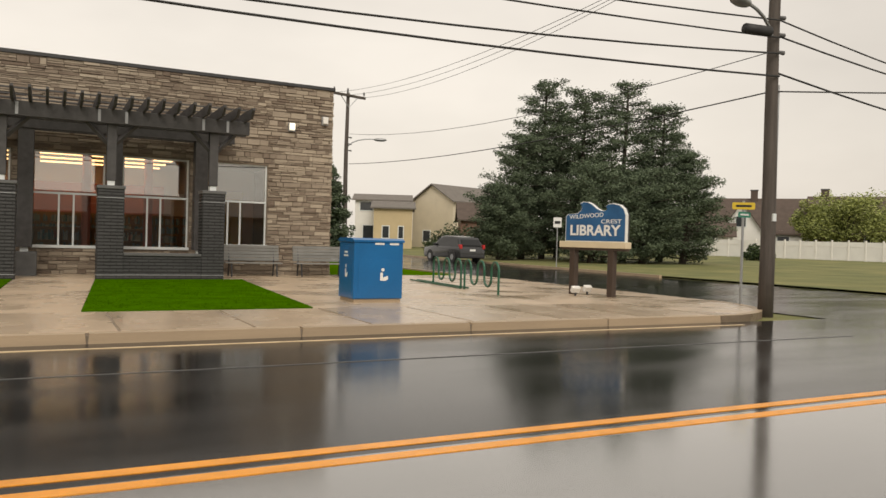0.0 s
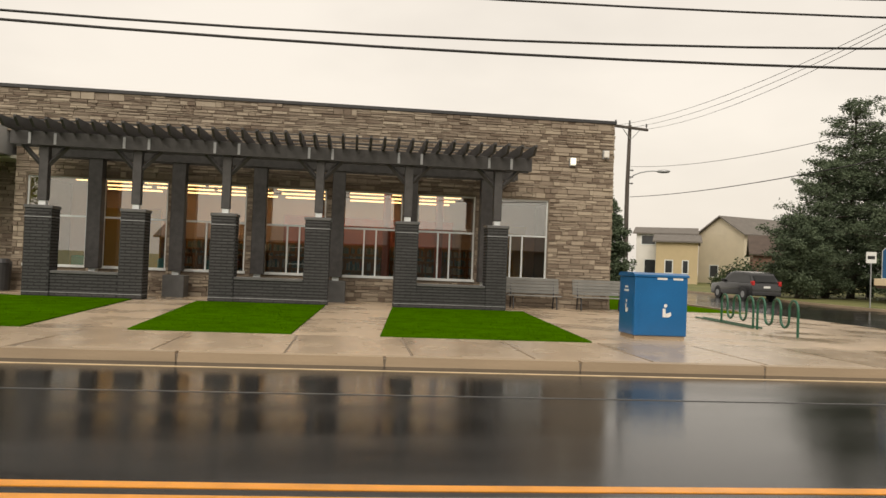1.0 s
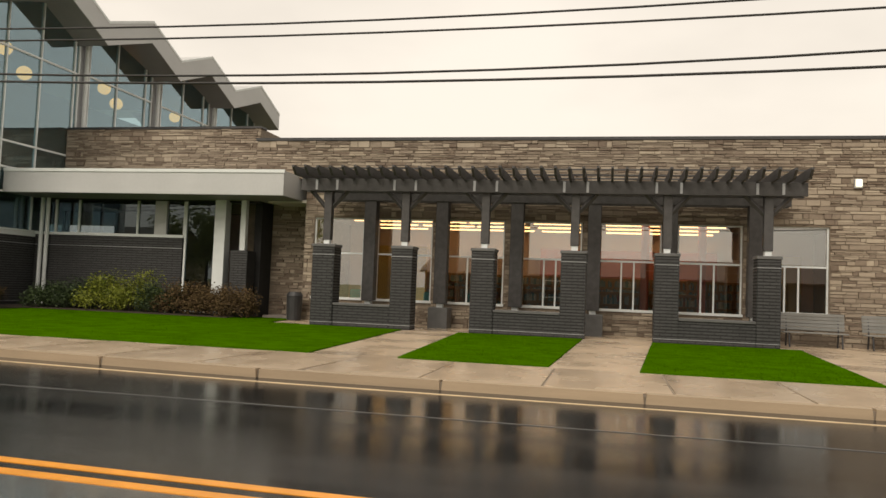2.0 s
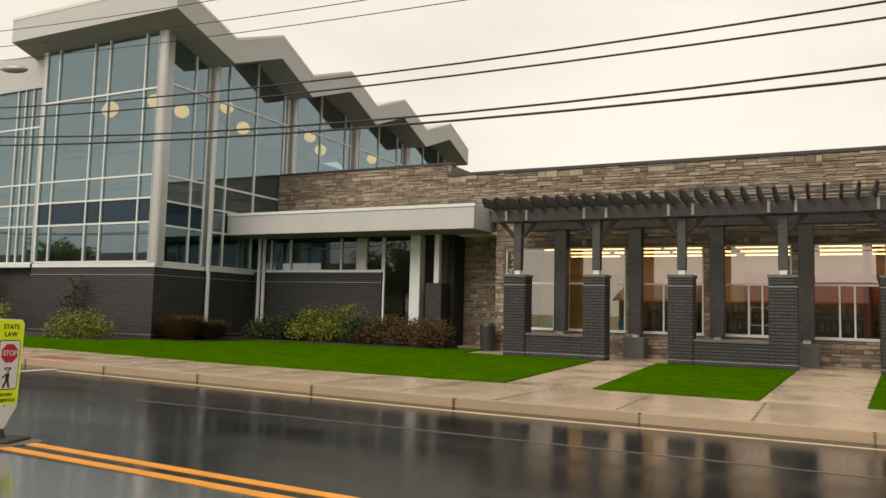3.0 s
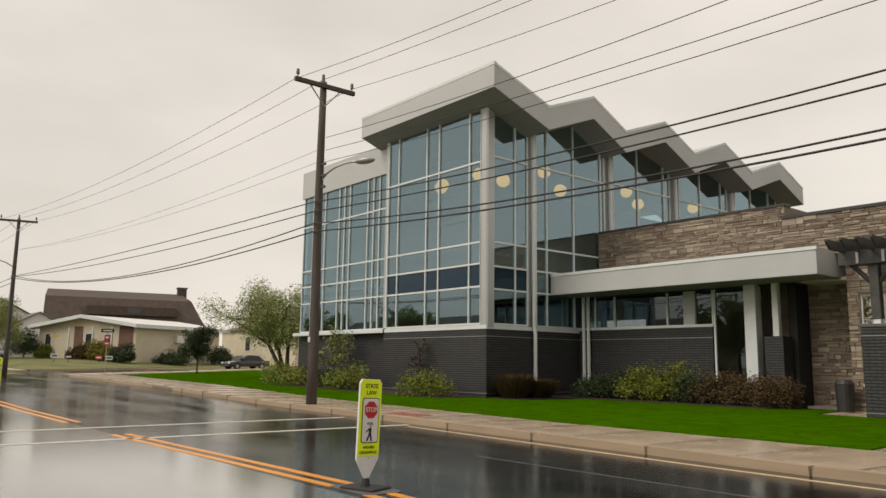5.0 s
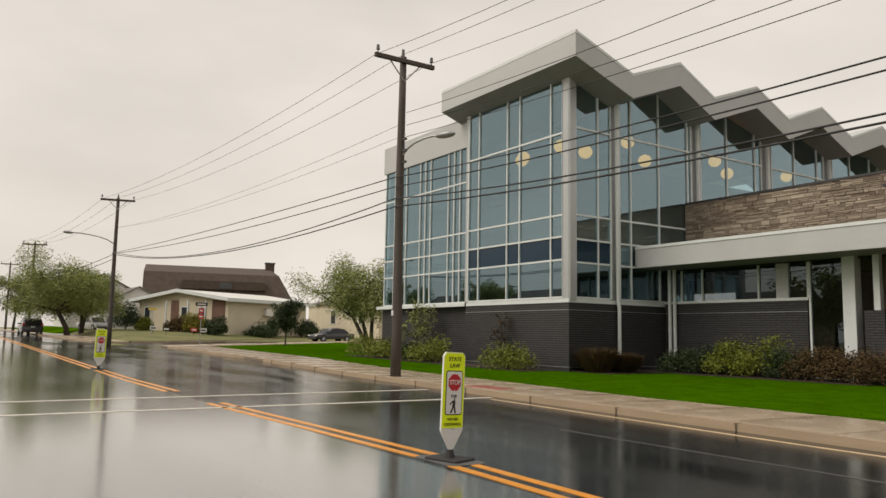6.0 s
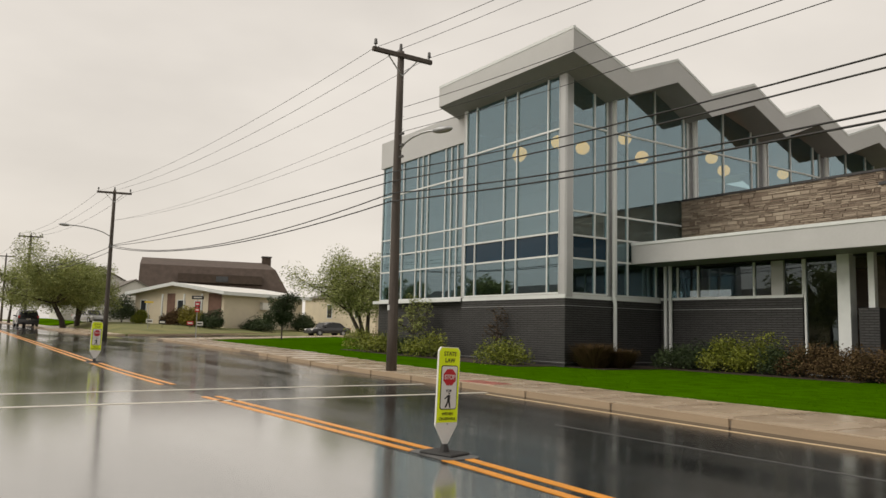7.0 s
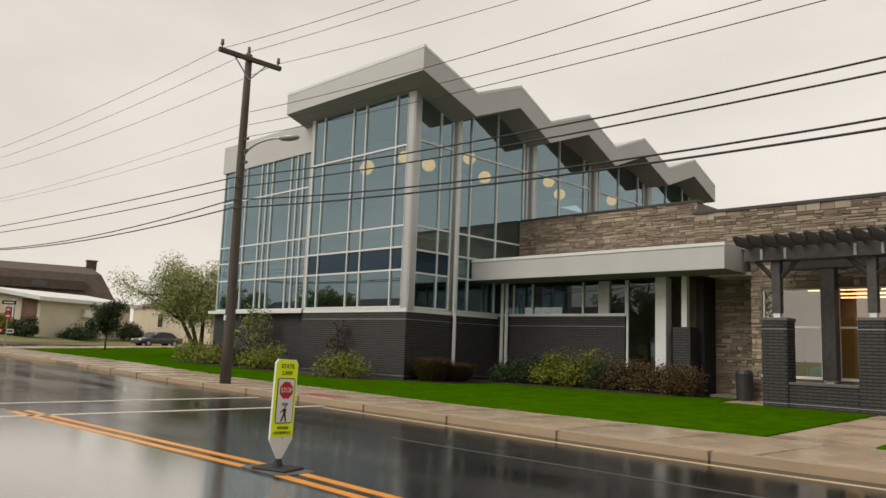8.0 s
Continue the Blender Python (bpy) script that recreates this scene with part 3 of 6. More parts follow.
solid("wall_tower_inner", bm, PLASTER, "pale inner walls of the tower", "wall", kind="structure")

# upper stone wall behind the canopy
bm = bmesh.new()
box(bm, TX - 0.0, -13.1, 26.65, 27.0, 3.9, 7.2)
box(bm, -13.4, -13.1, 27.0, 42, 3.9, 7.2)
box(bm, TX, -12.2, 27.0, 42, 6.2, 6.3)
wall_up = solid("wall_upper", bm, MORTAR, "tall ledge-stone wall between the tower and the wing", "wall", kind="structure")
# canopy
bm = bmesh.new()
box(bm, TX + 0.02, -10.65, 23.5, 26.64, 4.27, 5.1)
can = solid("canopy", bm, FASCIA, "flat white canopy over the entrance", "canopy", kind="structure")
part("soffit", bar(TX + 0.05, -10.7, 23.55, 26.6, 4.255, 4.266), SOFFIT, can, "grey soffit")
part("edge_strip", bar(TX + 0.02, -10.62, 23.47, 23.5, 5.02, 5.13), ALU, can)
# entrance wall under the canopy
bm = bmesh.new()
box(bm, TX, -15.3, 25.25, 25.5, -0.1, 2.9)
box(bm, TX, -12.3, 25.25, 25.5, 4.2, 4.26)
solid("wall_entrance", bm, BRICK_JOINT, "low charcoal brick wall below the office windows", "wall", kind="structure")
bm = bmesh.new()
box(bm, TX, -12.0, 30, 30.2, -0.1, 4.26)
solid("wall_office", bm, PLASTER, "dim inner wall of the entrance hall", "wall", kind="structure")


bm = bmesh.new()
box(bm, -12.6, -12.32, 25.5, 26.4, -0.1, 4.26)
solid("wall_end", bm, BRICK_JOINT, "dark end wall beside the entrance recess", "wall", kind="structure")
# flashing strips on the brick base
bm = bmesh.new()
for z in (0.3, 2.46):
    box(bm, TL, TX + 0.02, TY - 0.024, TY - 0.002, z, z + 0.022)
    box(bm, TX + 0.002, TX + 0.024, TY, 25.2, z, z + 0.022)
    box(bm, TX + 0.05, -15.3, 25.22, 25.248, z, z + 0.022)
solid("trim", bm, GREY_METAL, "thin metal strips along the brick base", "trim", kind="structure")


# ---- masonry ----
def unit_block(name, mat):
    bm = bmesh.new()
    bmesh.ops.create_cube(bm, size=1.0)
    for v in bm.verts:
        if v.co.y < 0:
            v.co.x *= 0.97
            v.co.z *= 0.86
    return finish(name, bm, mat)


def courses(x0, x1, z0, z1, holes, heights, lengths, rnd, gap):
    """Blocks (a, b, z, top) that fill a wall face in rows, leaving the holes free."""
    out, z, row = [], z0, 0
    while z < z1 - 0.02:
        h = min(rnd.uniform(*heights), z1 - z)
        x = x0 - (lengths[0] / 2 if lengths[0] == lengths[1] and len(out) and row % 2 else 0)
        row += 1
        while x < x1:
            w = rnd.uniform(*lengths)
            a, b = max(x, x0), min(x + w, x1)
            x += w
            spans = [(a, b)]
            for ha, hb, hz0, hz1 in holes:
                if z + h > hz0 + 0.01 and z < hz1 - 0.01:
                    nxt = []
                    for p, q in spans:
                        if q <= ha or p >= hb:
                            nxt.append((p, q))
                        else:
                            nxt += [s for s in ((p, ha), (hb, q)) if s[1] - s[0] > 0.03]
                    spans = nxt
            out += [(p + gap * 0.12, q - gap * 0.12, z + gap, z + h - gap) for p, q in spans if q - p > 0.05]
        z += h
    return out


def lay(name, blocks, to_world, mat, proud, rnd, parent, label, deep=0.03):
    """Blocks as one mesh; to_world(u, d, z) gives the place, d standing out of the wall."""
    verts, faces = [], []
    for a, b, z0, z1 in blocks:
        d, k = rnd.uniform(*proud), len(verts)
        e = min(0.012, (z1 - z0) * 0.15)
        tilt = rnd.uniform(-0.3, 0.3) * (proud[1] - proud[0])
        for u, w, q in ((a, z0, -deep), (b, z0, -deep), (b, z1, -deep), (a, z1, -deep), (a + e, z0 + e, d + tilt), (b - e, z0 + e, d - tilt), (b - e, z1 - e, d - tilt), (a + e, z1 - e, d + tilt)):
            verts.append(to_world(u, q, w))
        faces += [tuple(k + i for i in f) for f in ((4, 5, 6, 7), (0, 1, 5, 4), (1, 2, 6, 5), (2, 3, 7, 6), (3, 0, 4, 7))]
    me = bpy.data.meshes.new(name)
    me.from_pydata(verts, [], faces)
    me.materials.append(mat)
    return part(name, me, mat, parent, label, kind="stuff")


def single(name, blocks, mesh, at_y, proud, rnd, parent):
    for a, b, z0, z1 in blocks:
        d = rnd.uniform(*proud)
        ob = part(name, mesh, None, parent)
        ob.location, ob.scale = ((a + b) / 2, at_y + 0.03 - d / 2, (z0 + z1) / 2), (b - a, 0.06 + d, z1 - z0)


def ledge(x0, x1, z0, z1, holes, rnd):
    """Irregular ledge stones: uneven patches, each with rows of its own."""
    out, z = [], z0
    while z < z1 - 0.03:
        h = min(rnd.uniform(0.08, 0.2), z1 - z)
        if z1 - z - h < 0.08:
            h = z1 - z
        x = x0
        while x < x1 - 0.02:
            w = min(rnd.uniform(0.4, 1.9), x1 - x)
            n = rnd.choice((1, 2, 3, 3, 4)) if h > 0.16 else rnd.choice((1, 2, 2))
            cuts = sorted(rnd.uniform(0.1, 0.9) for _ in range(n - 1))
            cuts = [0.0] + [c for k, c in enumerate(cuts) if k == 0 or c - cuts[k - 1] > 0.1] + [1.0]
            for a, b in zip(cuts, cuts[1:]):
                out += courses(x, x + w, z + a * h, z + b * h, holes, (9, 9), (0.16, 0.62), rnd, 0.0012)
            x += w
        z += h
    return out


rnd = random.Random(5)
STONE_BLOCK = unit_block("stone", STONE_PIECE)
BRICK_BLOCK = unit_block("brick", BRICK_PIECE)
holes = [(W_L - 1, W_LOW, 0, 5.0)] + [(a - 0.02, b + 0.02, s - 0.05, W_HEAD + 0.02) for a, b, s in WINDOWS]
stones = ledge(W_L, W_R, 0.1, W_TOP, holes, rnd)
near = [s for s in stones if s[0] > 6.45 and 1.0 < s[2] < 5.2][:300]
keep = set(near)
single("stone", near, STONE_BLOCK, WY, (0.01, 0.06), rnd, wing)
lay("stonework", [s for s in stones if s not in keep], lambda u, d, z: (u, WY - d, z), STONE, (0.01, 0.05), rnd, wing, "thin irregular ledge stones in tan, brown and grey")
side = ledge(WY, 42, 0.1, W_TOP, [], rnd)
lay("stonework", side, lambda u, d, z: (W_R + d, u, z), STONE, (0.01, 0.05), rnd, wing, "thin irregular ledge stones in tan, brown and grey")
up = ledge(TX + 0.05, -13.1, 4.9, 7.2, [], rnd)
lay("stonework", up, lambda u, d, z: (u, 26.65 - d, z), STONE, (0.01, 0.05), rnd, wall_up, "thin irregular ledge stones in tan, brown and grey")
bm = bmesh.new()
box(bm, TX + 0.05, -13.05, 26.58, 27.05, 7.2, 7.28)
solid("trim", bm, DARK, "dark metal coping on the upper stone wall", "trim", kind="structure")

BH, BL = (0.088, 0.088), (0.42, 0.42)
base_wall = bpy.data.objects["wall_tower_base"]
front = courses(TL, TX, 0.05, 2.74, [], BH, BL, rnd, 0.009)
near = [s for s in front if s[0] > -24.4][:300]
keep = set(near)
single("brick", near, BRICK_BLOCK, TY, (0.008, 0.014), rnd, base_wall)
lay("brickwork", [s for s in front if s not in keep], lambda u, d, z: (u, TY - d, z), BRICK, (0.008, 0.014), rnd, base_wall, "charcoal bricks in thin courses")
lay("brickwork", courses(TE, TL, 0.05, 2.74, [], BH, BL, rnd, 0.009), lambda u, d, z: (u, TY + 0.35 - d, z), BRICK, (0.008, 0.014), rnd, base_wall, "charcoal bricks in thin courses")
lay("brickwork", courses(TY, 25.25, 0.05, 2.74, [], BH, BL, rnd, 0.009), lambda u, d, z: (TX + d, u, z), BRICK, (0.008, 0.014), rnd, base_wall, "charcoal bricks in thin courses")
lay("brickwork", courses(TX + 0.05, -15.3, 0.05, 2.86, [], BH, BL, rnd, 0.009), lambda u, d, z: (u, 25.25 - d, z), BRICK, (0.008, 0.014), rnd, bpy.data.objects["wall_entrance"], "charcoal bricks in thin courses")

# ---- pergola on brick piers ----
PY0, PY1, P_TOP = 21.9, 22.5, 2.58
PIERS = [(-8.85, -8.16), (-6.35, -5.71), (-3.93, -3.26), (-1.34, -0.64), (1.24, 1.88), (3.9, 4.5)]


def pier_pair(p, q):
    t = thing("brick_pier_pair", (p[0], PY0, 0.1), "two charcoal brick piers joined by a low brick wall", "brick pier", "piers under the pergola")
    for a, b in (p, q):
        pier = part("pier", bar(a, b, PY0, PY1, 0.05, P_TOP - 0.06), BRICK_JOINT, t)
        part("cap", bar(a - 0.03, b + 0.03, PY0 - 0.03, PY1 + 0.03, P_TOP - 0.06, P_TOP + 0.03, bevel=0.012), CAP, pier, "dark stone cap")
        for z in (0.24, P_TOP - 0.3):
            part("metal_band", bar(a - 0.012, b + 0.012, PY0 - 0.02, PY1 + 0.02, z, z + 0.018), GREY_METAL, pier, "thin pale metal band")
        bl = courses(a, b, 0.06, P_TOP - 0.07, [], BH, (0.32, 0.32), rnd, 0.009)
        lay("brickwork", bl, lambda u, d, z: (u, PY0 - d, z), BRICK, (0.006, 0.012), rnd, pier, "thin charcoal bricks")
        bl = courses(PY0, PY1, 0.06, P_TOP - 0.07, [], BH, (0.3, 0.3), rnd, 0.009)
        lay("brickwork", bl, lambda u, d, z, e=b: (e + d, u, z), BRICK, (0.006, 0.012), rnd, pier, "thin charcoal bricks")
        lay("brickwork", bl, lambda u, d, z, e=a: (e - d, u, z), BRICK, (0.006, 0.012), rnd, pier, "thin charcoal bricks")
    low = part("low_wall", bar(p[1], q[0], PY0 + 0.06, PY1 - 0.1, 0.05, 0.76), BRICK_JOINT, t)
    lay("brickwork", courses(p[1], q[0], 0.06, 0.75, [], BH, (0.32, 0.32), rnd, 0.009), lambda u, d, z: (u, PY0 + 0.06 - d, z), BRICK, (0.006, 0.012), rnd, low, "thin charcoal bricks")
    part("coping", bar(p[1] + 0.01, q[0] - 0.01, PY0 + 0.02, PY1 - 0.06, 0.76, 0.84, bevel=0.012), CAP, low, "dark stone coping")
    part("metal_band", bar(p[1], q[0], PY0 + 0.035, PY0 + 0.05, 0.24, 0.258), GREY_METAL, low)


for k in (0, 2, 4):
    pier_pair(PIERS[k], PIERS[k + 1])

pergola = thing("pergola", (-2, 22.2, 0.1), "dark-stained timber pergola on brick piers before the windows", "pergola")
for a, b in PIERS:
    c = (a + b) / 2
    post = part("post", bar(c - 0.12, c + 0.12, 22.08, 22.32, P_TOP + 0.17, 4.62, bevel=0.01), TIMBER, pergola)
    part("post_base", bar(c - 0.09, c + 0.09, 22.11, 22.29, P_TOP + 0.03, P_TOP + 0.17), ALU, post, "white metal post base")
    for dx in (-0.33, 0.33):
        for y in (21.93,):
            part("bracket", bar(c + dx - 0.035, c + dx + 0.035, y - 0.012, y, 4.27, 4.58), GREY_METAL, post, "pale metal strap")
    for s in (-1, 1):
        bm = bmesh.new()
        rod(bm, (c + s * 0.1, 22.2, 3.75), (c + s * 0.6, 22.2, 4.28), 0.07, 0.07, 4)
        part("brace", bm, TIMBER, post)
for y in (21.95, 22.38):
    part("beam", bar(-9.35, 5.15, y, y + 0.09, 4.24, 4.62, bevel=0.008), TIMBER, pergola)
for y in (23.86, 24.28):
    part("beam", bar(-9.35, 5.15, y, y + 0.09, 4.18, 4.5, bevel=0.008), TIMBER, pergola)
for c in (-7.72, -5.3, -2.88, -0.48, 1.78, 4.2):
    post = part("post", bar(c - 0.2, c + 0.2, 23.9, 24.28, 0.9, 4.5, bevel=0.012), TIMBER, pergola)
    part("plinth", bar(c - 0.32, c + 0.32, 23.75, 24.42, 0.1, 0.78, bevel=0.02), CAP, post, "dark stone plinth")
    part("post_base", bar(c - 0.1, c + 0.1, 23.98, 24.2, 0.78, 0.9), ALU, post)
# one rafter with a sloped tail, then its copies
bm = bmesh.new()
prism(bm, [(20.9, 4.80), (21.15, 4.60), (24.6, 4.60), (24.6, 4.86), (20.9, 4.86)], "x", -0.035, 0.035)
RAFTER = finish("rafter", bm, TIMBER)
for k in range(38):
    ob = part("rafter", RAFTER, TIMBER, pergola)
    ob.location = (-9.2 + k * 0.384, 0, 0.012 * math.sin(k * 1.7))
bm = bmesh.new()
for y in (21.6, 22.6, 23.3, 24.0):
    box(bm, -9.3, 5.1, y, y + 0.05, 4.862, 4.9)
part("purlin", bm, TIMBER, pergola)


# benches against the stone wall
def bench(x):
    b = thing("bench", (x, 23.95, 0.12), "grey slatted park bench on dark metal legs against the stone wall", "bench", "benches along the stone wall")
    for k in range(4):
        part("slat", bar(x - 0.87, x + 0.87, 23.62 + k * 0.11, 23.71 + k * 0.11, 0.52, 0.555, bevel=0.006), GREY_SLAT, b)
    for k in range(5):
        y = 24.06 + k * 0.02
        part("slat", bar(x - 0.87, x + 0.87, y, y + 0.03, 0.6 + k * 0.1, 0.69 + k * 0.1, bevel=0.006), GREY_SLAT, b)
    for s in (-0.7, 0.7):
        bm = bmesh.new()
        tube(bm, [(x + s, 23.6, 0.124), (x + s, 23.68, 0.52), (x + s, 24.05, 0.52), (x + s, 24.18, 1.08)], 0.025, 6)
        rod(bm, (x + s, 24.05, 0.52), (x + s, 24.12, 0.124), 0.025, 0.025, 6)
        part("leg", bm, DARK, b)


LAMP_WHITE = glow("wall_lamp_glow", (0.9, 0.85, 0.7), 0.7)
GREY_SLAT = material("grey_bench_slat", (0.19, 0.19, 0.18), rough=0.5, vary=0.2, scale=3, fine=30, bump=0.15, each=0.2)
bench(5.8)
bench(8.0)
# wall lamps
for x, z in ((7.17, 5.0), (8.3, 5.3)):
    w = thing("wall_lamp", (x, WY - 0.06, z), "small pale floodlight on the stone wall", "wall lamp", "lamps on the stone wall")
    part("backplate", bar(x - 0.11, x + 0.11, WY - 0.12, WY - 0.05, z - 0.14, z + 0.14), GREY_METAL, w)
    part("lens", bar(x - 0.09, x + 0.09, WY - 0.2, WY - 0.12, z - 0.11, z + 0.12, bevel=0.02), LAMP_WHITE if x < 8 else WHITE, w)


# ---- street furniture ----
def words(name, text, size, m, mat, parent, width=None, lift=0.003, label="", bold=0.006):
    """Lettering in the built-in font, centred on the origin of m, its x to the right and its y up."""
    cu = bpy.data.curves.new(name, "FONT")
    cu.body, cu.size, cu.align_x, cu.align_y, cu.extrude = text, size, "CENTER", "CENTER", 0.0015
    cu.offset = size * bold
    ob = bpy.data.objects.new(name, cu)
    scene.collection.objects.link(ob)
    bpy.context.view_layer.update()
    me = bpy.data.meshes.new_from_object(ob)
    bpy.data.objects.remove(ob)
    xs = [v.co.x for v in me.vertices]
    k = width / (max(xs) - min(xs)) if width else 1.0
    for v in me.vertices:
        v.co = m @ Vector((v.co.x * k, v.co.y, v.co.z + lift))
    me.materials.clear()
    me.materials.append(mat)
    return part(name, me, mat, parent, label)


def plate(outline, thick, m):
    bm = bmesh.new()
    prism(bm, outline, "z", 0.0, thick)
    bmesh.ops.triangulate(bm, faces=[f for f in bm.faces if len(f.verts) > 4])
    for v in bm.verts:
        v.co = m @ v.co
    return bm


def frame_of(at, right, up=(0, 0, 1)):
    r, u = Vector(right).normalized(), Vector(up).normalized()
    n = r.cross(u)
    m = Matrix((r, u, n)).transposed().to_4x4()
    m.translation = at
    return m


def rounded(w, h, r, n=4, cx=0.0, cy=0.0):
    pts = []
    for sx, sy, a0 in ((1, 1, 0), (-1, 1, 90), (-1, -1, 180), (1, -1, 270)):
        for k in range(n + 1):
            a = math.radians(a0 + 90 * k / n)
            pts.append((cx + sx * (w / 2 - r) + r * math.cos(a), cy + sy * (h / 2 - r) + r * math.sin(a)))
    return pts


NEON = material("fluorescent_yellow_green", (0.78, 0.95, 0.015), rough=0.4, vary=0.05, scale=6, fine=40, bump=0.02)
SIGN_WHITE = material("sign_white", (0.72, 0.72, 0.70), rough=0.45, vary=0.06, scale=6, fine=40, bump=0.02)
SIGN_BLACK = material("sign_black", (0.015, 0.015, 0.015), rough=0.5, vary=0.1, bump=0)
SIGN_RED = material("sign_red", (0.5, 0.02, 0.03), rough=0.4, vary=0.06, scale=6, fine=40, bump=0.02)
RUBBER = material("black_rubber", (0.02, 0.02, 0.02), rough=0.7, vary=0.2, scale=8, fine=60, bump=0.2)
DROP_BLUE = material("blue_painted_steel", (0.004, 0.115, 0.31), rough=0.32, vary=0.12, scale=1.5, fine=30, bump=0.03, coat=0.3)
SIGN_BLUE = material("blue_sign_board", (0.02, 0.09, 0.22), rough=0.4, vary=0.2, scale=2, fine=30, bump=0.03, second=(0.03, 0.13, 0.3))
CREAM = material("cream_board", (0.62, 0.52, 0.36), rough=0.5, vary=0.08, scale=3, fine=30, bump=0.04)
BROWN_POST = material("dark_brown_post", (0.05, 0.032, 0.022), rough=0.65, vary=0.3, scale=4, fine=40, bump=0.25, stretch=(4, 4, 0.6))
RACK_GREEN = material("green_painted_pipe", (0.012, 0.09, 0.05), rough=0.35, vary=0.15, scale=5, fine=30, bump=0.02)


def crossing_sign(x, y, lean, label, k=1.0):
    s = thing("crosswalk_sign", (x, y, gz(x, y)), label, "road sign", "in-street crosswalk signs")
    z = gz(x, y)
    m = frame_of((x, y, z), (-0.12, 1, 0)) @ Matrix.Rotation(radians(lean), 4, "Z") @ Matrix.Diagonal((k, k, 1, 1))
    part("base", bar(-0.24, 0.24, -0.17, 0.17, 0.004, 0.035, bevel=0.012, m=Matrix.Translation((x, y, z)) @ Matrix.Rotation(0.3, 4, "Z")), RUBBER, s, "black rubber base plate")
    bm = bmesh.new()
    rod(bm, (x, y, z + 0.03), (x, y, z + 0.12), 0.06, 0.035, 8)
    part("hinge", bm, RUBBER, s)
    w = 0.162
    post = [(-0.03, 0.12), (0.03, 0.12), (w, 0.33), (w, 1.17), (w - 0.035, 1.215), (-w + 0.035, 1.215), (-w, 1.17), (-w, 0.33)]
    panel = part("panel", plate(post, 0.025, m @ Matrix.Translation((0, 0, -0.0125))), SIGN_WHITE, s, "white plastic panel, pointed below")
    up = [(-w + 0.006, 0.36), (w - 0.006, 0.36), (w - 0.006, 1.16), (w - 0.04, 1.205), (-w + 0.04, 1.205), (-w + 0.006, 1.16)]
    face = part("sign_face", plate(up, 0.003, m @ Matrix.Translation((0, 0, 0.0128))), NEON, panel, "fluorescent yellow-green sheeting")
    words("lettering", "STATE", 0.068, m @ Matrix.Translation((0.005, 1.135, 0.016)), SIGN_BLACK, panel)
    words("lettering", "LAW", 0.068, m @ Matrix.Translation((0.005, 1.06, 0.016)), SIGN_BLACK, panel)
    words("lettering", "WITHIN", 0.045, m @ Matrix.Translation((0.0, 0.455, 0.016)), SIGN_BLACK, panel)
    words("lettering", "CROSSWALK", 0.045, m @ Matrix.Translation((0.0, 0.4, 0.016)), SIGN_BLACK, panel, 0.25)
    part("border", plate(rounded(0.25, 0.50, 0.03, cy=0.755), 0.003, m @ Matrix.Translation((0.004, 0, 0.0162))), SIGN_BLACK, panel)
    part("inset", plate(rounded(0.23, 0.48, 0.022, cy=0.755), 0.003, m @ Matrix.Translation((0.004, 0, 0.0196))), SIGN_WHITE, panel)
    o = [(0.1 * math.cos(math.radians(22.5 + 45 * k)), 0.87 + 0.1 * math.sin(math.radians(22.5 + 45 * k))) for k in range(8)]
    part("octagon", plate(o, 0.003, m @ Matrix.Translation((0.004, 0, 0.023))), SIGN_RED, panel, "red octagon")
    words("lettering", "STOP", 0.075, m @ Matrix.Translation((0.004, 0.87, 0.0265)), SIGN_WHITE, panel, 0.16)
    words("lettering", "FOR", 0.045, m @ Matrix.Translation((0.0, 0.715, 0.023)), SIGN_BLACK, panel)
    # a plain walking mark made of bars
    for pts in ([(-0.018, 0.6), (0.022, 0.6), (0.026, 0.675), (-0.012, 0.675)], [(-0.015, 0.605), (0.006, 0.6), (-0.03, 0.53), (-0.052, 0.535)],
                [(0.0, 0.605), (0.024, 0.602), (0.04, 0.53), (0.018, 0.53)], [(-0.012, 0.672), (-0.016, 0.65), (-0.055, 0.622), (-0.06, 0.636)], [(0.0, 0.683), (0.02, 0.683), (0.02, 0.7), (0.0, 0.7)]):
        part("symbol_bar", plate(pts, 0.002, m @ Matrix.Translation((0.0, -0.005, 0.023))), SIGN_BLACK, panel)
    for v in (0.965, 0.785, 0.345):
        bm = bmesh.new()
        ball(bm, m @ Vector((0.004, v, 0.022)), 0.008, 1, 8, 6)
        part("bolt", bm, GREY_METAL, panel)


crossing_sign(-7.38, 4.97, -2.0, "fluorescent yellow-green crosswalk sign on a rubber base in the road")
crossing_sign(-28.6, 4.72, -1.0, "fluorescent yellow-green crosswalk sign standing farther down the road", 1.13)
# worn patches of old base plates under the signs
for x, y in ((-7.38, 4.97), (-28.6, 4.72)):
    bm = bmesh.new()
    prism(bm, rounded(0.8, 0.5, 0.1, cx=x, cy=y), "z", gz(x) - 0.01, gz(x) + 0.0085)
    solid("road_patch", bm, CAP, "dark rectangular patch under the sign base", "road marking", kind="structure")

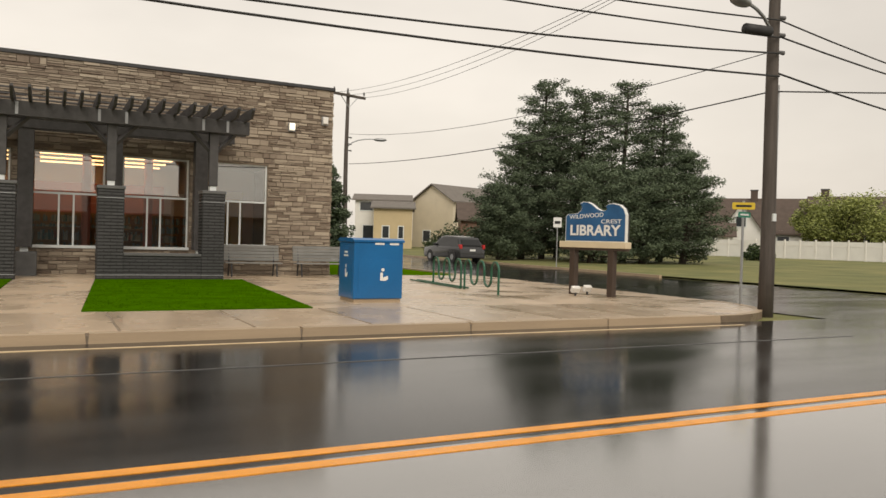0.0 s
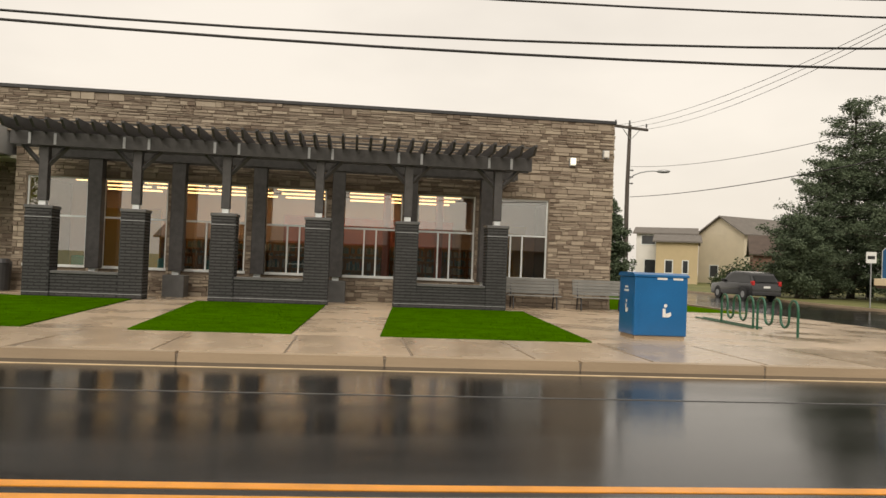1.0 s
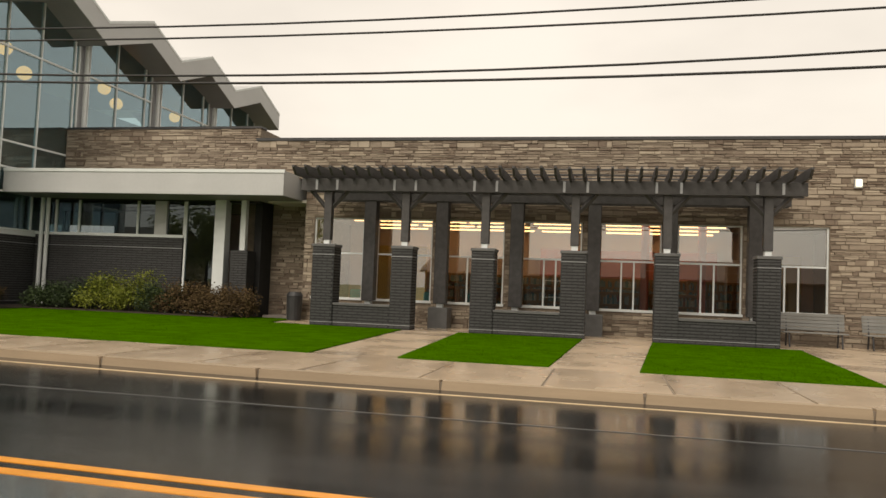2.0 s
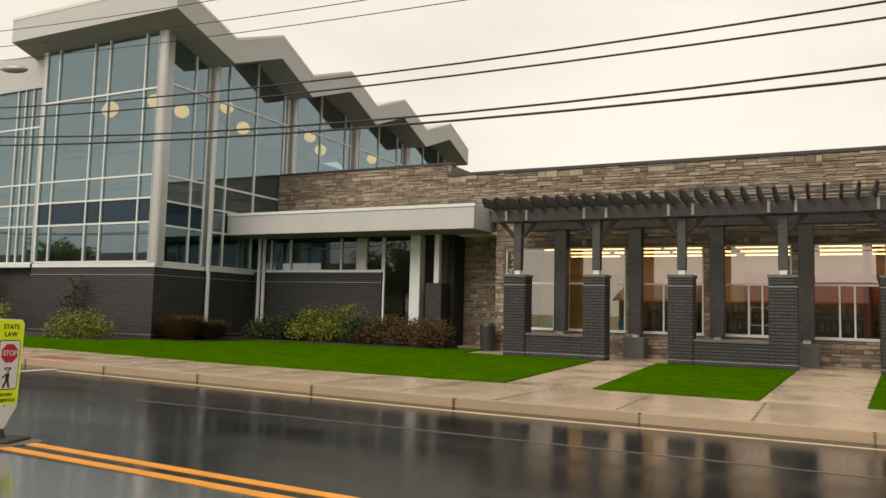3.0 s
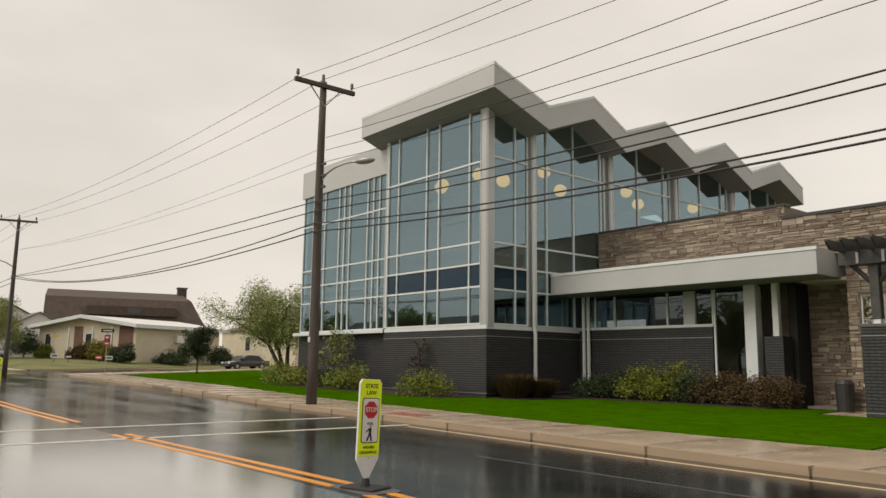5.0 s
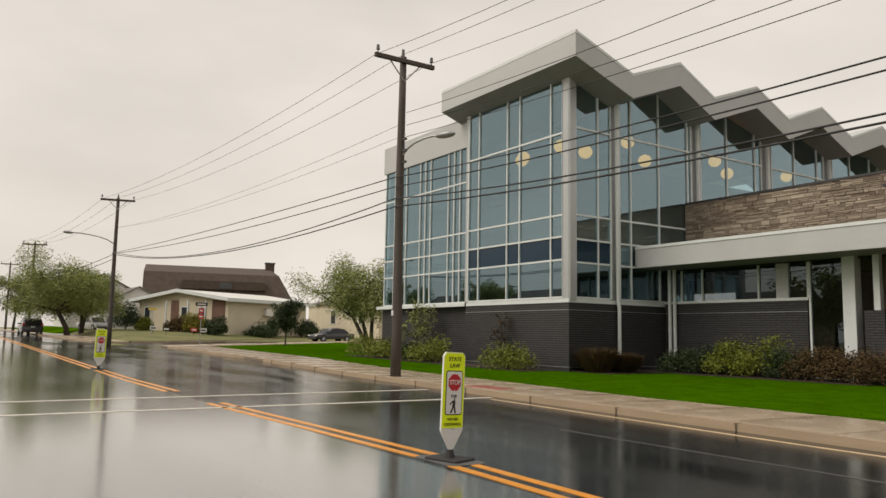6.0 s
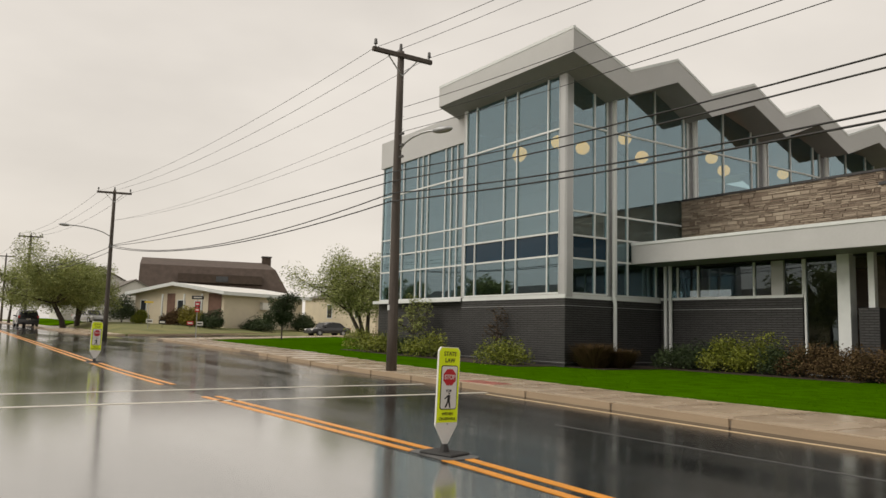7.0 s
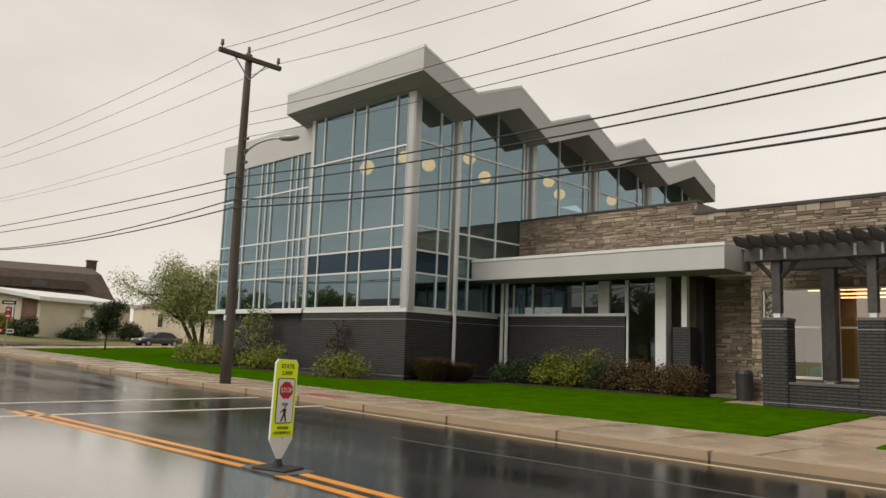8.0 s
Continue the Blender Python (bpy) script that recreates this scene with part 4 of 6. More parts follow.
# red tactile pad at the crosswalk ramp
pad = thing("tactile_pad", (-15.6, 11.75, 0.12), "worn red tactile pad at the crosswalk ramp", "tactile paving")
PAD_RED = material("faded_red_pad", (0.3, 0.1, 0.075), rough=0.5, vary=0.25, scale=4, fine=40, bump=0.1)
part("plate", bar(-16.3, -14.9, 11.4, 12.0, 0.1, 0.142, bevel=0.008), PAD_RED, pad)
bm = bmesh.new()
for i in range(22):
    for j in range(9):
        c = (-16.24 + i * 0.061, 11.46 + j * 0.061, 0.14)
        rod(bm, c, (c[0], c[1], 0.149), 0.013, 0.008, 6)
part("dome", bm, PAD_RED, pad, "rows of small domes", kind="stuff")
# book drop
BX0, BX1, BY0, BY1, BZ = 5.44, 6.5, 14.15, 15.0, 0.124
drop = thing("book_drop", (5.97, 14.57, BZ), "bright blue steel book drop with white marks on the wet pavement", "book drop")
body = part("body", bar(BX0, BX1, BY0, BY1, BZ + 0.07, 1.33, bevel=0.015), DROP_BLUE, drop)
part("plinth", bar(BX0 + 0.03, BX1 - 0.03, BY0 + 0.03, BY1 - 0.03, BZ, BZ + 0.07), KERB, drop, "pale plinth")
bm = bmesh.new()
prism(bm, [(BY0 - 0.02, 1.33), (BY1 + 0.02, 1.33), (BY1 + 0.02, 1.38), (BY1 - 0.1, 1.41), (BY0 + 0.1, 1.41), (BY0 - 0.02, 1.37)], "x", BX0 - 0.02, BX1 + 0.02)
part("lid", bm, DROP_BLUE, drop, "blue overhanging top")
mf = frame_of((0, BY0, 0), (1, 0, 0))
ml = frame_of((BX0, 0, 0), (0, -1, 0))
for m, cx, cz, k in ((mf, 6.08, 0.66, 1.0), (ml, -14.55, 0.72, 0.75)):
    part("door", plate(rounded(0.86 * k, 0.78, 0.02, cx=5.97 if k == 1 else cx, cy=0.6), 0.006, m), DROP_BLUE, drop, "blue access door")
    for pts in ([(-0.07, 0.06), (-0.02, 0.06), (-0.01, -0.09), (-0.07, -0.09)], [(-0.01, -0.09), (-0.01, -0.03), (0.08, 0.0), (0.09, -0.06), (0.04, -0.09)], rounded(0.06, 0.06, 0.028, cx=-0.02, cy=0.11)):
        part("emblem", plate([(cx + a * k * 1.1, cz + b * 1.1) for a, b in pts], 0.004, m @ Matrix.Translation((0, 0, 0.008))), SIGN_WHITE, drop, "white emblem")
for x, w in ((5.98, 0.2), (6.3, 0.2)):
    part("slot_label", plate(rounded(w, 0.04, 0.008, cx=x, cy=1.30), 0.004, mf @ Matrix.Translation((0, 0, 0.001))), SIGN_WHITE, drop, "faded white label bar")
for z, w in ((1.12, 0.16), (1.05, 0.24)):
    part("label_bar", plate(rounded(w, 0.035, 0.006, cx=-14.6, cy=z), 0.004, ml @ Matrix.Translation((0, 0, 0.001))), SIGN_WHITE, drop, "small white label bar")

# library sign board
PL, PR = Vector((12.12, 15.88, 0.12)), Vector((12.43, 14.76, 0.12))
along = (PR - PL).normalized()
lib = thing("library_sign", (12.27, 15.32, 0.12), "blue wave-topped library sign board on two dark posts", "sign")
for p in (PL, PR):
    m = frame_of(p, along)
    part("post", bar(-0.085, 0.085, 0.0, 1.32, -0.085, 0.085, bevel=0.01, m=m), BROWN_POST, lib)
m = frame_of(PL - along * 0.36, along)
W = 1.96
part("rail", bar(-0.03, W + 0.03, 1.2, 1.36, -0.11, 0.13, bevel=0.01, m=m), CREAM, lib, "cream ledge")
part("rail_shade", bar(0.0, W, 1.14, 1.2, -0.08, 0.1, m=m), BROWN_POST, lib)
wave = [(0.1, 1.36), (W - 0.04, 1.36), (W - 0.04, 2.02), (W - 0.1, 2.17), (W - 0.22, 2.27), (W - 0.4, 2.31), (W - 0.56, 2.30), (W - 0.62, 2.24), (W - 0.57, 2.18), (W - 0.66, 2.13), (W - 0.78, 2.14), (W - 0.9, 2.19), (W - 1.05, 2.30), (W - 1.18, 2.36), (W - 1.32, 2.37),
        (W - 1.42, 2.33), (W - 1.36, 2.26), (W - 1.38, 2.16), (W - 1.48, 2.08), (W - 1.62, 2.06), (W - 1.78, 2.06), (0.1, 2.0)]
big = [((u - W / 2) * 1.0 + W / 2, v) for u, v in wave]
part("board_edge", plate(big, 0.1, m @ Matrix.Translation((0, 0, -0.05))), SIGN_WHITE, lib, "white edging")
part("board", plate([((u - W / 2) * 0.978 + W / 2, (v - 1.83) * 0.966 + 1.83) for u, v in wave], 0.004, m @ Matrix.Translation((0, 0, 0.051))), SIGN_BLUE, lib, "blue painted board")
words("lettering", "LIBRARY", 0.36, m @ Matrix.Translation((W / 2 + 0.02, 1.63, 0.056)), SIGN_WHITE, lib, 1.52, label="white letters", bold=0.03)
words("lettering", "WILDWOOD", 0.15, m @ Matrix.Translation((0.75, 2.0, 0.056)) @ Matrix.Rotation(0.06, 4, "Z"), SIGN_WHITE, lib, 1.05, label="small pale letters")
words("lettering", "CREST", 0.14, m @ Matrix.Translation((1.5, 1.86, 0.056)), SIGN_WHITE, lib, 0.6, label="small pale letters")
part("back_board", plate(wave, 0.06, m @ Matrix.Translation((0, 0, -0.112))), SIGN_BLACK, lib)
# ground floodlights by the sign
for k, (x, y) in enumerate(((11.75, 15.3), (12.35, 15.6))):
    f = thing("flood_light", (x, y, 0.124), "small white ground floodlight before the sign", "floodlight", "floodlights by the sign")
    part("stake", bar(x - 0.02, x + 0.02, y - 0.02, y + 0.02, 0.124, 0.22), DARK, f)
    part("head", bar(-0.12, 0.12, -0.06, 0.06, -0.08, 0.08, bevel=0.02, m=Matrix.Translation((x, y, 0.28)) @ Matrix.Rotation(0.5, 4, "X")), WHITE, f)

# bike rack
rack = thing("bike_rack", (9.8, 18, 0.124), "green wave-shaped pipe bike rack on the pavement", "bike rack")
r0, r1 = Vector((9.72, 15.65, 0.13)), Vector((10.25, 20.6, 0.13))
def wave_pipe(p, q, turns):
    """A pipe that goes up and down in round loops, its two ends in the ground."""
    step, pts = (q - p) / (2 * turns + 1), [p + Vector((0, 0, -0.02))]
    rad = step.length / 2
    for k in range(2 * turns + 1):
        a, up = p + step * k, k % 2 == 0
        for j in range(9):
            w = math.pi * j / 8
            z = (0.78 - rad) + rad * math.sin(w) if up else (0.16 + rad) - rad * math.sin(w)
            pts.append(a + step * ((1 - math.cos(w)) / 2) + Vector((0, 0, z)))
    pts.append(q + Vector((0, 0, -0.02)))
    bm = bmesh.new()
    tube(bm, pts, 0.029, 8)
    part("wave_pipe", bm, RACK_GREEN, rack)


for u0, u1 in ((0.0, 0.42), (0.47, 0.89)):
    wave_pipe(r0.lerp(r1, u0), r0.lerp(r1, u1), 2)
for dx in (-0.12, 0.12):
    bm = bmesh.new()
    rod(bm, r0.lerp(r1, 0.42) + Vector((dx, 0, 0.03)), r1 + Vector((dx, 0.9, 0.03)), 0.025, 0.025, 6)
    part("foot_rail", bm, RACK_GREEN, rack)

# ---- poles and cables ----
CABLE_GROUP = "overhead street cables"


def utility_pole(x, y, h, label, arm=None, r=0.17, arm_z=0.12, lamp=None, lamp_z=7.6):
    z = gz(x, y)
    p = thing("utility_pole", (x, y, z), label, "utility pole", "wooden poles along the street")
    bm = bmesh.new()
    tube(bm, [(x + 0.02 * math.sin(k * 1.3), y, z - 0.2 + (h + 0.2) * k / 6) for k in range(7)], [r * (1 - 0.38 * k / 6) for k in range(7)], 14)
    part("shaft", bm, POLE_WOOD, p, "", True)
    part("tag", bar(x - 0.05, x + 0.05, y - r - 0.004, y - r + 0.03, z + 2.0, z + 2.16), ALU, p, "small pale tag")
    if arm:
        d = Vector((arm[0], arm[1], 0))
        m = frame_of((x, y, z + h - arm_z - 0.12), d)
        q = d.length
        part("crossarm", bar(-q, q, 0, 0.14, -0.06, 0.06, bevel=0.01, m=m @ Matrix.Translation((0, 0, 0.14))), POLE_WOOD, p)
        for u in (-q + 0.1, q - 0.1):
            bm = bmesh.new()
            c = m @ Vector((u, 0.14, 0.14))
            rod(bm, c, c + Vector((0, 0, 0.1)), 0.02, 0.02, 6)
            rod(bm, c + Vector((0, 0, 0.1)), c + Vector((0, 0, 0.26)), 0.06, 0.045, 10)
            part("insulator", bm, CAP, p)
            bm = bmesh.new()
            rod(bm, m @ Vector((u * 0.55, 0.0, 0.14)), m @ Vector((0, -0.6, 0.12)), 0.022, 0.022, 6)
            part("brace", bm, GREY_METAL, p)
        bm = bmesh.new()
        rod(bm, (x, y, z + h), (x, y, z + h + 0.26), 0.06, 0.045, 10)
        part("insulator", bm, CAP, p)
    for k in range(3):
        bm = bmesh.new()
        zz = z + lamp_z - 0.3 + 0.37 * k
        rod(bm, (x + r * 0.6, y, zz), (x + r + 0.14, y, zz), 0.03, 0.05, 8)
        part("insulator", bm, CAP, p)
    if lamp:
        d = Vector((lamp[0], lamp[1], 0))
        base = Vector((x, y, z + lamp_z))
        bm = bmesh.new()
        tube(bm, [base + d * q + Vector((0, 0, w)) for q, w in ((0.05, -0.05), (0.2, 0.16), (0.4, 0.3), (0.65, 0.38), (0.85, 0.4), (1.0, 0.38))], 0.035, 8)
        part("lamp_arm", bm, GREY_METAL, p)
        bm = bmesh.new()
        bmesh.ops.create_uvsphere(bm, u_segments=14, v_segments=8, radius=1.0, matrix=Matrix.Translation(base + d + d.normalized() * 0.28 + Vector((0, 0, 0.37))) @ d.to_track_quat("X", "Z").to_matrix().to_4x4() @ Matrix.Diagonal((0.38, 0.16, 0.1, 1)))
        part("lamp_head", bm, GREY_METAL, p, "grey cobra-head street lamp", True)
    return p


def cable(a, b, sag, r, label="dark overhead cable between the poles", n=18):
    a, b = Vector(a), Vector(b)
    cu = bmesh.new()
    pts = [a.lerp(b, k / n) - Vector((0, 0, sag * 4 * (k / n) * (1 - k / n))) for k in range(n + 1)]
    tube(cu, pts, r, 5)
    return solid("overhead_cable", cu, CABLE, label, "cable", CABLE_GROUP, smooth=True)


LX, LY, RX, RY = -20.8, 11.95, 13.62, 11.2
P2X, P2Y, P3X, P3Y, P4X, P4Y = -57.5, 10.04, -94.6, 8.3, -125.7, 8.1
utility_pole(LX, LY, 10.35, "tall dark wooden utility pole with a crossarm and street lamp", (0.0, 1.1), lamp=(1.4, 0.5), lamp_z=7.15)
utility_pole(RX, RY, 8.75, "tall weathered wooden utility pole at the street corner", (0.0, 1.1), lamp=(-1.3, -0.4), lamp_z=5.9, r=0.165)
utility_pole(P2X, P2Y, 10.35, "wooden utility pole with a crossarm and lamp", (0.3, 1.1), lamp=(0.9, -2.9), lamp_z=7.15)
utility_pole(P3X, P3Y, 10.0, "distant wooden utility pole with a crossarm", (0.3, 1.2))
utility_pole(P4X, P4Y, 9.6, "distant wooden utility pole with a crossarm", (0.3, 1.2))
utility_pole(15.05, 41.0, 9.55, "slim wooden utility pole with a street lamp", (1.1, 0.35), lamp=(1.5, -0.6), lamp_z=6.6, r=0.15)
# four low cables, corner pole to tall pole, and on to the next pole down the street
for zl, zr, sag, z2, sag2, r in ((6.38, 6.21, 0.68, 6.78, 0.17, 0.018), (6.07, 5.85, 0.55, 6.75, 0.32, 0.018), (5.69, 5.52, 0.85, 6.85, 0.98, 0.02), (5.43, 5.04, 0.62, 6.72, 0.85, 0.022)):
    cable((LX, LY - 0.17, zl), (RX, RY - 0.17, zr), sag, r)
    cable((LX, LY - 0.17, zl), (P2X, P2Y - 0.15, z2), sag2, r)
# three thin wires on the crossarms
for dy, z, zr, sag, z2, sag2 in ((-1.0, 10.24, 8.7, 0.79, 10.6, 0.55), (0.0, 10.45, 8.8, 0.58, 10.75, 0.6), (1.0, 10.34, 8.7, 0.65, 10.67, 0.56)):
    cable((LX, LY + dy, z), (RX, RY + dy, zr), sag, 0.008)
    cable((LX, LY + dy, z), (P2X, P2Y + dy, z2), sag2, 0.008)
    cable((P2X, P2Y + dy, z2), (P3X, P3Y + dy, 10.0 + gz(P3X) + 0.1), 0.6, 0.01)
    cable((P3X, P3Y + dy, 10.0 + gz(P3X) + 0.1), (P4X, P4Y + dy, 9.6 + gz(P4X) + 0.1), 0.5, 0.012)
for zl, zr, sag in ((8.44, 8.43, 0.77), (8.03, 7.2, 0.58), (7.65, 6.86, 0.5)):
    cable((LX + 0.3, LY, zl), (RX + 0.3, RY, zr), sag, 0.009)
    if zl > 8.0:
        cable((LX + 0.3, LY, zl - 0.3), (P2X, P2Y, 8.6), 0.5, 0.006)
for z in (6.75, 6.4):
    cable((P2X, P2Y, z), (P3X, P3Y, z + 0.55), 0.5, 0.022)
    cable((P3X, P3Y, z + 0.55), (P4X, P4Y, z + 0.9), 0.4, 0.022)
# from the corner pole onward and across to the side-street pole
for za, zb, r in ((6.3, 5.2, 0.018), (5.95, 5.6, 0.02), (5.17, 4.3, 0.022)):
    cable((RX, RY, za), (46, 12.5, zb + 1.2), 0.9, r)
cable((RX, RY, 4.75), (15.2, 41.0, 5.6), 0.35, 0.016)
cable((RX, RY, 4.75), (46, -6.0, 8.2), 0.8, 0.016)
for dx in (-1.0, 0.0, 1.0):
    cable((RX, RY, 8.6), (15.2 + dx, 41.0 + dx * 0.3, 9.5), 0.8, 0.009)
cable((RX, RY, 5.6), (15.2, 41.0, 7.3), 0.6, 0.01)
sp = bmesh.new()
rod(sp, (RX - 1.05, RY - 0.17, 5.88), (RX - 0.35, RY - 0.17, 5.92), 0.11, 0.11, 12)
solid("splice_case", sp, CABLE, "black cylindrical splice case hung on the cable", "splice case", smooth=True)
bm = bmesh.new()
tube(bm, [(RX + 0.17, RY, 0.3), (RX + 0.17, RY, 4.9)], 0.04, 8)
solid("conduit", bm, GREY_METAL, "grey conduit running up the corner pole", "conduit")


def post_sign(x, y, h, label, plates):
    z = gz(x, y) + 0.11
    s = thing("sign_post", (x, y, z), label, "road sign")
    bm = bmesh.new()
    rod(bm, (x, y, z - 0.1), (x, y, z + h), 0.03, 0.03, 8)
    part("post", bm, GREY_METAL, s)
    for w, hh, cz, mat, right, text, tcol in plates:
        m = frame_of((x, y, z), right)
        pl = part("plate", plate(rounded(w, hh, 0.03, cy=cz), 0.01, m @ Matrix.Translation((0, 0, 0.03))), mat, s)
        if text:
            part("marking", plate(rounded(w * 0.7, hh * 0.3, 0.02, cy=cz), 0.004, m @ Matrix.Translation((0, 0, 0.041))), tcol, pl, "plain bar marking")
    return s


GREEN_SIGN = material("green_sign", (0.02, 0.2, 0.13), rough=0.45, vary=0.05, bump=0.02)
YELLOW_SIGN = material("yellow_sign", (0.7, 0.5, 0.04), rough=0.45, vary=0.05, bump=0.02)
post_sign(14.3, 12.45, 2.4, "street name signs on a slim pole at the corner", [(0.5, 0.16, 2.28, YELLOW_SIGN, (0.8, -0.6, 0), True, SIGN_BLACK), (0.4, 0.13, 2.08, GREEN_SIGN, (1, 0, 0), True, SIGN_WHITE)])
post_sign(25.3, 34.8, 2.7, "small white parking sign on a slim post", [(0.45, 0.55, 2.45, SIGN_WHITE, (0.8, -0.6, 0), True, SIGN_BLACK)])
post_sign(-53.6, 15.2, 3.0, "one-way arrow and red signs on a slim post", [(0.8, 0.24, 2.85, SIGN_BLACK, (0.3, 0.95, 0), True, SIGN_WHITE), (0.3, 0.34, 2.4, SIGN_RED, (0.3, 0.95, 0), True, SIGN_WHITE), (0.3, 0.3, 2.0, SIGN_RED, (0.3, 0.95, 0), True, SIGN_WHITE)])
post_sign(*place(77.4, 74), 2.5, "small yellow street name sign on a slim post by the lawn", [(0.75, 0.16, 2.4, YELLOW_SIGN, (0.3, 0.95, 0), False, SIGN_BLACK)])
for k, (x, y, mat) in enumerate(((*place(77.3, 77), SIGN_WHITE), (*place(76.45, 77), SIGN_WHITE), (*place(74.6, 79.5), SIGN_RED), (*place(73.95, 80), SIGN_WHITE))):
    z = gz(x, y) + 0.13
    s = thing("yard_sign", (x, y, z), "small yard sign on the front lawn", "yard sign", "yard signs on the lawn")
    m = frame_of((x, y, z), (0.25, 0.97, 0))
    part("stake", bar(-0.02, 0.02, 0.0, 0.5, -0.01, 0.01, m=m), DARK, s)
    part("panel", bar(-0.3, 0.3, 0.35, 0.72, 0.011, 0.03, m=m), SIGN_BLACK if k == 1 else mat, s)
    part("marking", bar(-0.22, 0.22, 0.46, 0.6, 0.031, 0.035, m=m), SIGN_WHITE if mat is SIGN_RED or k == 1 else SIGN_BLACK, s)


# ---- plants ----
PINE = material("pine_needles", (0.075, 0.112, 0.07), rough=0.7, vary=0.5, scale=0.5, fine=6, bump=0, island=0.6, spec=0.2, second=(0.15, 0.19, 0.115))
LEAF = material("green_leaves", (0.14, 0.19, 0.045), rough=0.6, vary=0.4, scale=0.7, fine=6, bump=0, island=0.7, spec=0.3, second=(0.4, 0.43, 0.14))
SHRUB_LEAF = material("shrub_leaves", (0.04, 0.085, 0.01), rough=0.55, vary=0.4, scale=1, fine=8, bump=0, island=0.8, spec=0.3, second=(0.3, 0.32, 0.04))
DARK_LEAF = material("dark_shrub_leaves", (0.018, 0.035, 0.014), rough=0.6, vary=0.4, scale=1, fine=8, bump=0, island=0.7, spec=0.3, second=(0.06, 0.09, 0.03))
RED_LEAF = material("reddish_dry_grass", (0.065, 0.034, 0.022), rough=0.8, vary=0.4, scale=1, fine=8, bump=0, island=0.7, spec=0.1, second=(0.15, 0.105, 0.05))
GOLD_LEAF = material("golden_shrub_leaves", (0.13, 0.12, 0.015), rough=0.6, vary=0.4, scale=1, fine=8, bump=0, island=0.7, spec=0.3, second=(0.32, 0.28, 0.04))
BARK = material("dark_bark", (0.055, 0.042, 0.033), rough=0.9, vary=0.35, scale=4, fine=30, bump=0.6, stretch=(3, 3, 0.6))


def leaves(rnd, centres, count, spread, size, flat=1.0, droop=0.0):
    """Small leaf blades scattered round the centres (place, radius)."""
    verts, faces = [], []
    weights = [r ** 2 for _, r in centres]
    for _ in range(count):
        c, r = rnd.choices(centres, weights)[0]
        d = Vector((rnd.gauss(0, 1), rnd.gauss(0, 1), rnd.gauss(0, 1) * flat))
        d = d.normalized() * r * (rnd.random() ** 0.45) * spread
        p = Vector(c) + d
        u = Vector((rnd.uniform(-1, 1), rnd.uniform(-1, 1), rnd.uniform(-0.6, 0.6))).normalized()
        v = u.cross(Vector((rnd.uniform(-1, 1), rnd.uniform(-1, 1), rnd.uniform(-1, 1)))).normalized()
        a, b, k = u * size * rnd.uniform(0.6, 1.4), v * size * rnd.uniform(0.25, 0.55), len(verts)
        z = Vector((0, 0, -droop * size))
        verts += [p - a, p - b * 0.9, p + a + z, p + b]
        faces.append((k, k + 1, k + 2, k + 3))
    return verts, faces


def leaf_part(name, data, mat, parent, label):
    me = bpy.data.meshes.new(name)
    me.from_pydata([tuple(v) for v in data[0]], [], data[1])
    me.materials.append(mat)
    return part(name, me, mat, parent, label)


def pine(x, y, h, width, seed, low=0.06):
    rnd, z = random.Random(seed), gz(x, y)
    t = thing("pine_tree", (x, y, z), "tall dark green pine with layered ragged branches", "tree", "dark pines beyond the side street")
    bm = bmesh.new()
    tube(bm, [(x + 0.12 * math.sin(k), y + 0.1 * math.cos(k * 1.7), z + h * 0.96 * k / 7) for k in range(8)], [0.24 * (1 - 0.85 * k / 7) + 0.02 for k in range(8)], 9)
    part("trunk", bm, BARK, t, "", True)
    centres, limbs = [], bmesh.new()
    for k in range(54):
        q = low + (0.98 - low) * (k + rnd.random()) / 54
        reach = width * math.sqrt(max(0.03, 1 - (max(0.0, q - 0.4) / 0.6) ** 2)) * rnd.uniform(0.5, 1.1) * (0.8 + 0.2 * min(1, q * 4))
        a = k * 2.4 + rnd.uniform(-0.4, 0.4)
        o = Vector((x, y, z + h * q))
        tip = o + Vector((math.cos(a) * reach, math.sin(a) * reach, reach * rnd.uniform(0.02, 0.3)))
        tube(limbs, [o, o.lerp(tip, 0.5) + Vector((0, 0, -0.04 * reach)), tip], [0.06, 0.04, 0.012], 5)
        for j in (0.35, 0.55, 0.75, 0.95):
            centres.append((o.lerp(tip, j) + Vector((rnd.uniform(-0.2, 0.2), rnd.uniform(-0.2, 0.2), rnd.uniform(0, 0.25))), 0.3 + 0.22 * reach * (1.15 - j)))
    part("branching", limbs, BARK, t)
    leaf_part("crown", leaves(rnd, centres, 30000, 1.1, 0.095, 0.4), PINE, t, "dense dark needles with gaps of sky")


for az, d, h, w, s in ((-33.4, 56, 9.2, 3.2, 11), (-34.9, 58, 13.4, 3.4, 12), (-37.8, 57, 12.6, 3.6, 13), (-40.8, 57, 13.2, 3.7, 14), (-43.4, 58, 11.6, 3.3, 15), (-45.0, 55, 7.6, 3.2, 16), (-31.8, 54, 5.2, 2.8, 17), (-38.5, 52, 6.5, 3.8, 18), (-36.0, 62, 12.0, 3.6, 19), (-42.2, 53, 6.0, 3.6, 20)):
    x, y = place(az, d)
    pine(x, y, h, w, s, 0.03)


